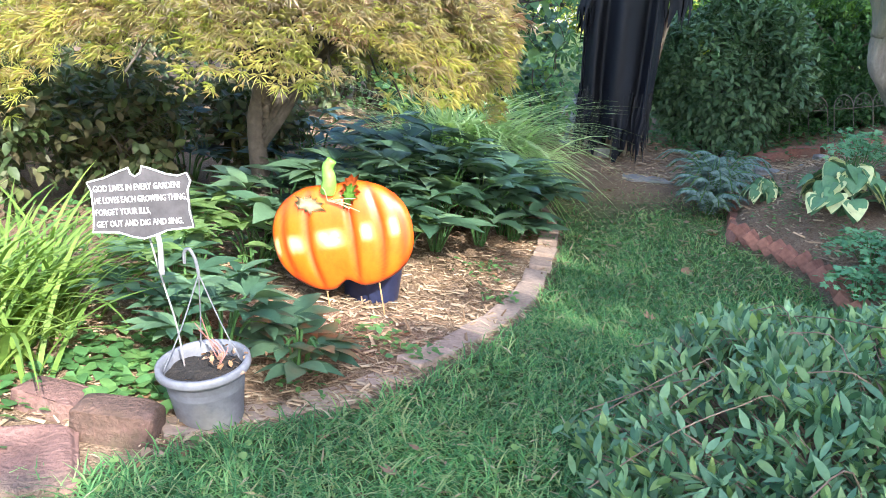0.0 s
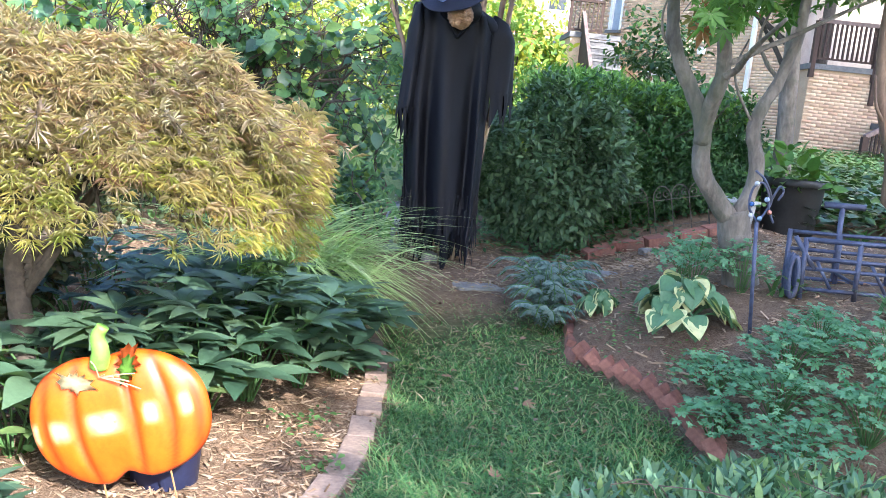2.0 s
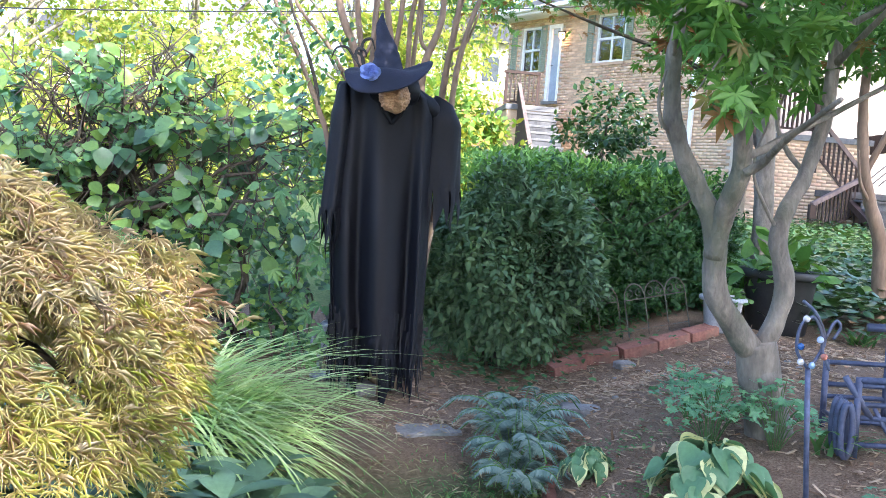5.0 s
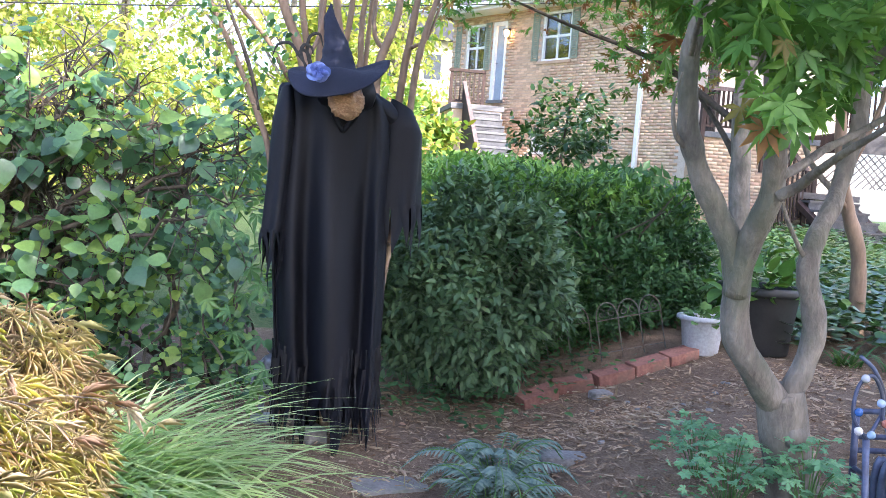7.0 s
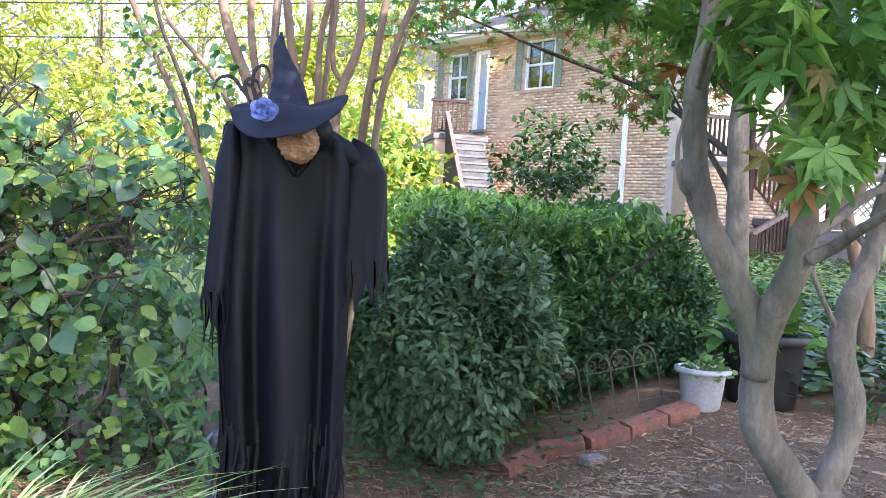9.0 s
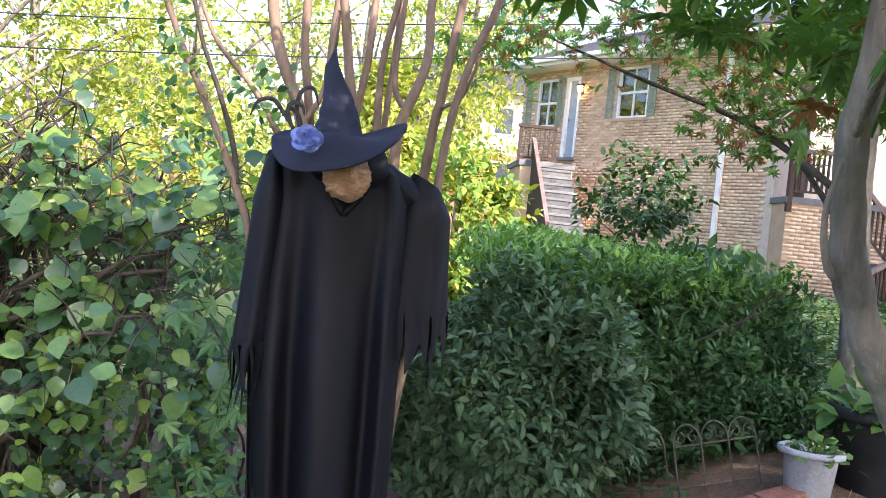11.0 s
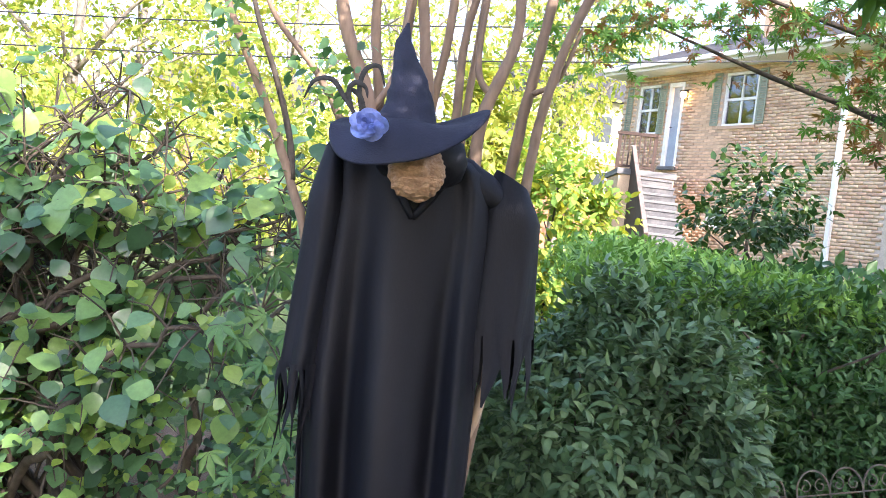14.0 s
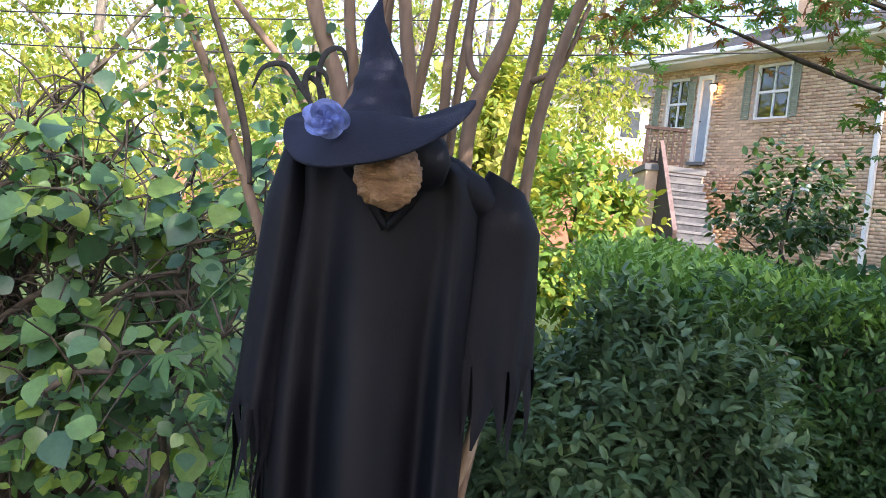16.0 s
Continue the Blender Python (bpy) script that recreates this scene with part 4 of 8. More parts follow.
hedge()
round_leaf_shrub()
lace_maple()
green_maple()
crape_myrtle()
leaning_sapling()
bronze_maple()
tan_tree()
leafy_mass("yellowing_shrub", (2.40, 13.0, 1.62), (0.80, 0.7, 1.0), 620, 8, 0.11, M_YELLOW, "leafy shrub turning yellow beside the stairs", "shrub", (0.03, M_TWIG), LEAF_OVAL)
leafy_mass("glossy_shrub", (3.65, 11.0, 1.75), (0.66, 0.6, 0.78), 380, 8, 0.075, M_HOLLY, "dark glossy-leaved shrub with upright shoots", "shrub", (0.03, M_TWIG), LEAF_OVAL)
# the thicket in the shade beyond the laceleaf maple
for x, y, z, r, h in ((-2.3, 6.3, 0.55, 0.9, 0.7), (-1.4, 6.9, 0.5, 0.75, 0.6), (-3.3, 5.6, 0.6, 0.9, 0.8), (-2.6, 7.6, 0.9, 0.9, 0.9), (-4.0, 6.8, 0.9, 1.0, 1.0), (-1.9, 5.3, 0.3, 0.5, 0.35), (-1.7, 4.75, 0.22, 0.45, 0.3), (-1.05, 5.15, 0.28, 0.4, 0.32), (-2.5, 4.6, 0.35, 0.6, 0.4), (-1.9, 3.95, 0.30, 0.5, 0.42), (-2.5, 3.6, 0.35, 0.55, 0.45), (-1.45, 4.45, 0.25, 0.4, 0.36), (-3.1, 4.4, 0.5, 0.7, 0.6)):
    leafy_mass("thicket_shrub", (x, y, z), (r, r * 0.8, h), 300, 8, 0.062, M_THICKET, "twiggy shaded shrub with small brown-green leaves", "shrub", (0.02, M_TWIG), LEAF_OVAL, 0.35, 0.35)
# sunlit trees behind the garden
FAR_TREES = [(-14, 24, 4.5, 5.5, 4, 5.0), (-8, 27, 5, 5, 4, 5.5), (-3, 30, 5, 5, 4, 6), (-10, 38, 9, 8, 5, 9), (2, 36, 7, 5, 4, 7), (-20, 34, 8, 8, 5, 9), (6.5, 40, 10, 4, 4, 8), (-1, 46, 10, 8, 5, 9), (13, 52, 11, 9, 6, 10), (-5.5, 18, 1.8, 2.4, 2, 2.0), (-1.5, 20, 1.9, 2.2, 1.8, 2.2), (-10, 17, 2.0, 3, 2.5, 2.4), (1.9, 24, 3.0, 1.8, 1.8, 3.0)]
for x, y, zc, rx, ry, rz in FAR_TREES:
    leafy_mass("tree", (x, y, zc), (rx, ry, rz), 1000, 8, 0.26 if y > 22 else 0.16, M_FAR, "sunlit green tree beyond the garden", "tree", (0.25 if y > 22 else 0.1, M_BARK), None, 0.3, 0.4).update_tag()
# unseen trees added behind the walker to cast the shade over the garden
leafy_mass("unseen_shade_tree", (4.6, -5.2, 5.0), (1.7, 1.3, 1.35), 900, 9, 0.2, M_FARDARK, "unseen small leafy tree added to shade the bed", "tree", (0.1, M_BARK), None, 0.1, 0.1)
leafy_mass("unseen_shade_tree", (8.6, -5.2, 4.2), (5.0, 2.6, 6.8), 4200, 9, 0.24, M_FARDARK, "unseen tall leafy tree added to shade the garden", "tree", (0.28, M_BARK), None, 0.2, 0.1)
leafy_mass("unseen_shade_tree", (9.2, -6.5, 11.6), (4.4, 2.6, 3.3), 2000, 9, 0.24, M_FARDARK, "unseen tall leafy tree added to shade the garden", "tree", (0.28, M_BARK), None, 0.2, 0.15)
leafy_mass("unseen_shade_tree", (15.0, -5.5, 8.5), (5.0, 2.6, 7.0), 3000, 9, 0.24, M_FARDARK, "unseen tall leafy tree added to shade the garden", "tree", (0.28, M_BARK), None, 0.2, 0.15)

# one more unseen tree, added off to the right to shade the side porch
leafy_mass("unseen_shade_tree", (15.8, 11.5, 8.8), (4.4, 2.8, 4.2), 4200, 9, 0.24, M_FARDARK, "unseen tall leafy tree added to shade the side porch", "tree", (0.25, M_BARK), None, 0.15, 0.15)

# ---- low plants ----
def blades(name, at, heading, length, width, lift, material, parent, seg=4, label="", sag=0.62):
    """Arching grass blades as thin strips."""
    n = len(at)
    t = np.linspace(0, 1, seg + 1)
    head = np.stack([np.cos(heading), np.sin(heading), 0 * heading], 1)
    side = np.stack([-np.sin(heading), np.cos(heading), 0 * heading], 1)
    L, W, A = (np.broadcast_to(np.asarray(q, float), (n,)) for q in (length, width, lift))
    run = L[:, None] * (np.cos(A)[:, None] * t + (1 - np.cos(A))[:, None] * t ** 2 * 0.75)
    sag = sag * (0.75 + 0.5 * rng.random((n, 1)))
    up = L[:, None] * (np.sin(A)[:, None] * t - sag * (np.cos(A) * 0.6 + 0.4)[:, None] * t ** 2.2)
    c = at[:, None, :] + head[:, None, :] * run[:, :, None] + np.array([0, 0, 1.0]) * up[:, :, None]
    w = (W[:, None] * (1 - t ** 2.5) * 0.5 + 0.0004)[:, :, None]
    v = np.stack([c - side[:, None, :] * w, c + side[:, None, :] * w], 2).reshape(-1, 3)
    k = np.arange(seg)
    f = np.stack([2 * k, 2 * k + 1, 2 * k + 3, 2 * k + 2], 1)
    fc = (f[None] + (np.arange(n) * 2 * (seg + 1))[:, None, None]).reshape(-1, 4)
    return arrays(name, v, fc, material, parent, label)


def grass_clump(name, at, count, length, width, lift, material, label, lean=None, spread=0.12, sag=0.62):
    x, y = at
    ob = empty(name, (x, y, gz(x, y)), label, "grass")
    p = np.stack([rng.normal(size=count) * spread, rng.normal(size=count) * spread, np.zeros(count)], 1)
    h = rng.random(count) * 2 * math.pi if lean is None else lean + rng.normal(size=count) * 1.1
    blades("blades", p, h, length * (0.6 + 0.6 * rng.random(count)), width, lift * (0.75 + 0.45 * rng.random(count)), material, ob, 8, "", sag)["kind"] = "stuff"
    return ob


def hellebore(x, y, size, material, label, stalks=9, tall=0.28):
    """Leathery hand-shaped leaves on stalks."""
    ob = empty("hellebore", (x, y, gz(x, y)), label, "plant", "hellebores")
    at, al, fa, sz = [], [], [], []
    for i in range(stalks):
        a = 2 * math.pi * (i + 0.5 * rng.random()) / stalks
        r = size * (0.25 + 0.75 * rng.random())
        e = Vector((r * math.cos(a), r * math.sin(a), tall * (0.45 + 0.5 * rng.random()) * (1.2 - 0.5 * r / size)))
        part("stalk", tube(bmesh.new(), smooth_path([(0.02 * math.cos(a), 0.02 * math.sin(a), -0.01), e * 0.5 + Vector((0, 0, 0.06)), e], 4), 0.005, 5, False), M_CREEP, ob)
        out = Vector((math.cos(a), math.sin(a), 0))
        for j in range(7):
            b = math.radians(-100 + 200 * j / 6)
            d = Vector((out.x * math.cos(b) - out.y * math.sin(b), out.x * math.sin(b) + out.y * math.cos(b), 0.75 - 0.5 * rng.random()))
            at.append(e)
            al.append(d)
            fa.append((d.x * 0.25 + rng.normal() * 0.15, d.y * 0.25 + rng.normal() * 0.15, 1))
            sz.append((1.15 if tall > 0.36 and material == M_HELL else 0.8) * (0.135 + 0.065 * rng.random()) * (1 - 0.25 * abs(j - 3) / 3))
    strew("foliage", LEAF_HAND, np.array(at), np.array(al), np.array(fa), np.array(sz) * 1.12, material, ob, width=1.3, smooth=True)
    return ob


def hosta(x, y, scale=1.0):
    ob = empty("hosta", (x, y, gz(x, y)), "hosta with cream-edged blue-green leaves", "plant")
    cream = foliage("hosta_cream_edge", [(0.55, 0.58, 0.30), (0.66, 0.68, 0.40)], 0.45, 0.25, (1.05, 1.1, 0.7))
    green = foliage("hosta_green", [(0.09, 0.19, 0.10), (0.14, 0.26, 0.13)], 0.4, 0.2)
    for i in range(28):
        a = 2.4 * i + 0.3 * rng.normal()
        ring = 0.035 + 0.007 * i
        e = Vector((ring * scale * math.cos(a), ring * scale * math.sin(a), (0.27 - 0.0068 * i) * scale))
        bm = tube(bmesh.new(), smooth_path([(0, 0, -0.01), e * 0.55 + Vector((0, 0, 0.05)), e], 4), 0.006, 5, False)
        leaf = part("leaf", bm, green, ob)
        L, W = (0.098 + 0.03 * rng.random()) * scale, (0.060 + 0.018 * rng.random()) * scale
        for nm, mat, k, dz in (("margin", cream, 1.0, 0.0), ("blade", green, 0.87, 0.0085), ("underside", green, 0.9, -0.006)):
            bm = bmesh.new()
            rows = []
            for s in np.linspace(0, 1, 9):
                hw = W * k * (math.sin(math.pi * min(s * 0.97 + 0.03, 1) ** 0.72)) ** 0.8
                yy = L * ((s - 0.5) * k + 0.5)
                rows.append([bm.verts.new((hw * q, yy, dz + 0.28 * hw * abs(q) ** 1.5 - 0.9 * (yy / L) ** 2 * 0.06 + 0.004 * math.sin(7 * q))) for q in (-1, -0.6, -0.2, 0.2, 0.6, 1)])
            for r0, r1 in zip(rows, rows[1:]):
                for q in range(5):
                    bm.faces.new((r0[q], r0[q + 1], r1[q + 1], r1[q]))
            m = pose(*e, -14 - 18 * rng.random(), 12 * rng.normal(), math.degrees(a) - 90)
            bmesh.ops.transform(bm, matrix=m, verts=bm.verts)
            part(nm, bm, mat, leaf, smooth=True)


def fronds(name, x, y, n, length, material, label, lift=0.9, leafsize=0.05, group=""):
    """Ferny leaves: leaflets in two rows along arching stalks."""
    ob = empty(name, (x, y, gz(x, y)), label, "plant", group)
    bm = bmesh.new()
    at, al, fa, sz = [], [], [], []
    for i in range(n):
        a = 2 * math.pi * (i + rng.random()) / n
        L = length * (0.65 + 0.5 * rng.random())
        o = Vector((math.cos(a), math.sin(a), 0))
        p = smooth_path([(0, 0, -0.01), o * L * 0.35 + Vector((0, 0, L * lift * 0.55)), o * L * 0.75 + Vector((0, 0, L * lift * 0.62)), o * L + Vector((0, 0, L * lift * 0.45))], 8)
        tube(bm, p, [0.003] * len(p), 4, False)
        s = Vector((-o.y, o.x, 0))
        for j in range(3, len(p)):
            k = 1 - abs(j / (len(p) - 1) - 0.45) * 1.3
            for sg in (-1, 1):
                at.append(p[j])
                al.append(s * sg + o * 0.5 + Vector((0, 0, -0.15)))
                fa.append((rng.normal() * 0.2, rng.normal() * 0.2, 1))
                sz.append(leafsize * max(k, 0.3) * 2.0)
    tagged(part("midribs", bm, M_CREEP, ob), kind="stuff")
    strew("foliage", LEAF_LANCE, np.array(at), np.array(al), np.array(fa), np.array(sz), material, ob)
    return ob


def lance_shrub():
    """The low shrub of lance-shaped leaves beside the start of the walk."""
    ob = empty("low_shrub", (1.65, 2.45, gz(1.65, 2.45)), "low spreading shrub with lance-shaped green leaves", "shrub")
    loc = np.array(ob.matrix_world.translation)
    n = 4600
    a, u = 2 * math.pi * rng.random(n), rng.random(n) ** 0.55
    x, y = 1.72 + 1.0 * u * np.cos(a), 2.3 + 1.3 * u * np.sin(a)
    bump = np.array([noise.noise((p * 2.3, q * 2.3, 2)) for p, q in zip(x, y)])
    z = land(x, y) + 0.10 + 0.30 * np.sqrt(np.clip(1 - u ** 3, 0, 1)) * (0.8 + 0.4 * bump) - 0.1 * rng.random(n) ** 2
    thin = np.array([noise.noise((p * 6.5, q * 6.5, 8)) for p, q in zip(x, y)]) > -0.16
    x, y, z, a, u = x[thin], y[thin], z[thin], a[thin], u[thin]
    n = len(x)
    out = unit(np.stack([0.6 * np.cos(a) * u, 0.6 * np.sin(a) * u, 1.0 + 0 * u], 1) + 0.4 * rng.normal(size=(n, 3)))
    at, al, fa, s = sprays(np.stack([x, y, z], 1), out, 7, 0.12, 0.044, -0.25, 0.65)
    strew("foliage", LEAF_SLIM, at - loc, al, fa, s * 1.25, M_WEIG, ob, width=1.2, smooth=True)
    bm = bmesh.new()
    for i in range(0, n, 3):
        e = Vector((x[i], y[i], z[i]))
        b = Vector((1.72 + (x[i] - 1.72) * 0.5, 2.3 + (y[i] - 2.3) * 0.5, 0))
        b.z = gz(b.x, b.y) - 0.01
        tube(bm, [b - Vector(loc), b.lerp(e, 0.6) + Vector((0, 0, 0.03)) - Vector(loc), e - Vector(loc)], [0.004, 0.003, 0.0015], 4, False)
    tagged(part("stems", bm, M_MYRTLE, ob), kind="stuff")
    # long arching shoots over the mound
    for i in range(15):
        h = 0.3 + 3.6 * rng.random()
        r0, r1 = 0.15 + 0.5 * rng.random(), 0.85 + 0.25 * rng.random()
        q = []
        for k in range(6):
            r = r0 + (r1 - r0) * k / 5
            px, py = 1.72 + r * math.cos(h + 0.05 * k), 2.3 + 1.3 * r * math.sin(h + 0.05 * k)
            q.append(Vector((px, py, gz(px, py) + (0.1 if k == 0 else 0.36 * math.sqrt(max(0.04, 1 - (r / 1.12) ** 3)) + 0.02 * math.sin(k)))) - Vector(loc))
        part("shoot", tube(bmesh.new(), smooth_path(q, 4), 0.0019, 5, False), M_MYRTLE, ob)


def ground_cover(name, spots, size, template, material, label, height=0.05, category="plant"):
    """Low creeping leaves round given spots, as one mat."""
    p = []
    for x, y, r, k in spots:
        p.append(np.stack([x + r * rng.normal(size=k) * 0.5, y + r * rng.normal(size=k) * 0.5], 1))
    p = np.concatenate(p)
    n = len(p)
    at = np.stack([p[:, 0], p[:, 1], land(p[:, 0], p[:, 1]) + height * (0.3 + 0.7 * rng.random(n))], 1)
    al = np.stack([rng.normal(size=n), rng.normal(size=n), 0.15 * rng.normal(size=n)], 1)
    fa = np.stack([0.3 * rng.normal(size=n), 0.3 * rng.normal(size=n), np.ones(n)], 1)
    return tagged(strew(name, template, at, al, fa, size * (0.6 + 0.7 * rng.random(n)), material), label, category, kind="stuff")


def lawn():
    """Grass of the walk, thick near the start and thin towards its bare end."""
    n = 170000
    y = 0.9 + 5.6 * rng.random(n) ** 1.25
    x = -1.0 + 3.2 * rng.random(n)
    patch = np.array([noise.noise((a * 1.6, b * 1.6, 7)) for a, b in zip(x, y)])
    keep = rng.random(n) < lawn_amount(x, y) * np.clip(0.75 + 0.9 * patch, 0.15, 1)
    x, y = x[keep], y[keep]
    k = len(x)
    at = np.stack([x, y, land(x, y) - 0.004], 1)
    ob = blades("lawn", at, rng.random(k) * 2 * math.pi, (0.05 + 0.05 * rng.random(k)) * (1 - 0.45 * ramp(y, 3.6, 5.5)), 0.0040, 0.75 + 0.6 * rng.random(k), M_GRASS, None, 3)
    tagged(ob, "short green lawn grass with thin dry patches", "grass", kind="stuff")


lawn()
lance_shrub()
FOUNT = "arching pale striped ornamental grass"
grass_clump("fountain_grass", (0.06, 5.90), 620, 1.02, 0.021, 1.30, M_FOUNT, FOUNT, -0.2, 0.13, 1.15)
grass_clump("fountain_grass", (-0.18, 5.80), 380, 0.80, 0.021, 1.2, M_FOUNT, FOUNT, -0.9, 0.13, 1.15)
grass_clump("fountain_grass", (0.02, 5.90), 420, 0.92, 0.021, 1.35, M_FOUNT, FOUNT, None, 0.11, 1.1)
for x, y, k in ((-1.02, 2.9, 150), (-1.2, 2.6, 120), (-0.95, 2.62, 90)):
    grass_clump("daylily", (x, y), k, 0.58, 0.016, 1.25, M_LILY, "sunlit daylily clump with long strap leaves", None, 0.08)
hellebore(-0.37, 2.90, 0.23, M_HELL, "hellebore with leathery dark green fingered leaves", 13, 0.25)
hellebore(-0.55, 3.02, 0.20, M_HELL, "hellebore with leathery dark green fingered leaves", 10, 0.34)
hellebore(-0.13, 2.93, 0.17, M_HELL, "hellebore with leathery dark green fingered leaves", 8, 0.11)
hellebore(-0.68, 3.2, 0.12, M_HELL_YOUNG, "hellebore with pale green upright leaves", 6, 0.34)
hellebore(-0.85, 3.5, 0.22, M_HELL_YOUNG, "hellebore with pale green upright leaves", 8, 0.40)
hellebore(-0.20, 4.10, 0.26, M_HELL_YOUNG, "hellebore with pale green upright leaves", 9, 0.40)
for x, y, t in ((-0.28, 4.12, 0.46), (-0.05, 4.28, 0.48), (-0.55, 4.02, 0.44), (0.10, 4.55, 0.54), (0.30, 4.75, 0.50), (0.02, 4.85, 0.54), (0.40, 5.0, 0.38), (0.46, 5.25, 0.38), (0.2, 5.2, 0.52), (-0.2, 5.0, 0.48), (0.46, 4.90, 0.18)):
    hellebore(x, y, 0.3 if t > 0.2 else 0.16, M_HELL, "hellebore with leathery dark green fingered leaves", 12, t)
hellebore(-0.34, 4.10, 0.26, M_HELL, "hellebore with leathery dark green fingered leaves", 12, 0.5)
for x, y in ((-0.58, 3.85), (-0.82, 3.80)):
    hellebore(x, y, 0.24, M_HELL_YOUNG, "hellebore with pale green upright leaves", 10, 0.34)
hosta(2.03, 4.84, 0.95)
hosta(1.80, 5.42, 0.45)
for x, y, k, L in ((1.60, 5.86, 22, 0.31), (1.66, 6.10, 24, 0.35), (1.76, 6.36, 18, 0.30), (1.56, 5.62, 14, 0.22)):
    fronds("painted_fern", x, y, k, L, M_SILVER, "silvery grey-green painted fern fronds", 1.15, 0.036, "ferns")
LOBED = palm_leaf(5, 95, 0.24, 0.62, 0.06)


def lacy_mound(x, y, r, h, k):
    """A loose mound of lobed leaflets on fine stalks."""
    ob = empty("corydalis", (x, y, gz(x, y)), "lacy blue-green corydalis with lobed leaves", "plant", "lacy perennials")
    tip = []
    for i in range(k):
        a, u = 2.4 * i, math.sqrt((i + 0.5) / k)
        e = Vector((r * u * math.cos(a), r * u * math.sin(a), h * (1.05 - 0.5 * u * u) * (0.8 + 0.4 * rng.random())))
        part("stalk", tube(bmesh.new(), smooth_path([(0.01 * math.cos(a), 0.01 * math.sin(a), -0.01), e * 0.55 + Vector((0, 0, 0.03)), e], 3), 0.0018, 4, False), M_CREEP, ob)
        for _ in range(7):
            tip.append(e + Vector((rng.normal() * 0.028, rng.normal() * 0.028, rng.normal() * 0.012)))
    tip = np.array(tip)
    n = len(tip)
    strew("foliage", LOBED, tip, np.stack([rng.normal(size=n), rng.normal(size=n), -0.1 + 0.2 * rng.normal(size=n)], 1), np.stack([0.35 * rng.normal(size=n), -0.15 + 0.35 * rng.normal(size=n), np.ones(n)], 1), 0.024 + 0.014 * rng.random(n), M_BLUE, ob)


for x, y, r, h, k in ((2.22, 5.25, 0.16, 0.24, 26), (2.42, 5.12, 0.14, 0.22, 22), (2.0, 4.28, 0.17, 0.14, 30), (2.25, 4.2, 0.18, 0.16, 32), (2.1, 3.95, 0.18, 0.18, 32), (2.45, 4.35, 0.16, 0.15, 26), (1.9, 4.0, 0.14, 0.14, 24), (2.55, 4.0, 0.2, 0.22, 34), (2.35, 3.75, 0.2, 0.20, 34), (2.05, 3.65, 0.18, 0.2, 30), (2.3, 5.62, 0.15, 0.2, 20)):
    lacy_mound(x, y, r, h, k)

# ---- edging, stones, pots and garden ornaments ----
def worn_block(L, W, H, seed, rough=0.006):
    """A brick or stone with softened, slightly broken edges, standing on z = 0."""
    bm = bmesh.new()
    box(bm, -L / 2, -W / 2, 0, L / 2, W / 2, H, bevel=min(L, W, H) * 0.09)
    for v in bm.verts:
        v.co += noise.noise_vector(v.co * 14 + Vector((seed * 3.7, 0, 0))) * rough
    return bm


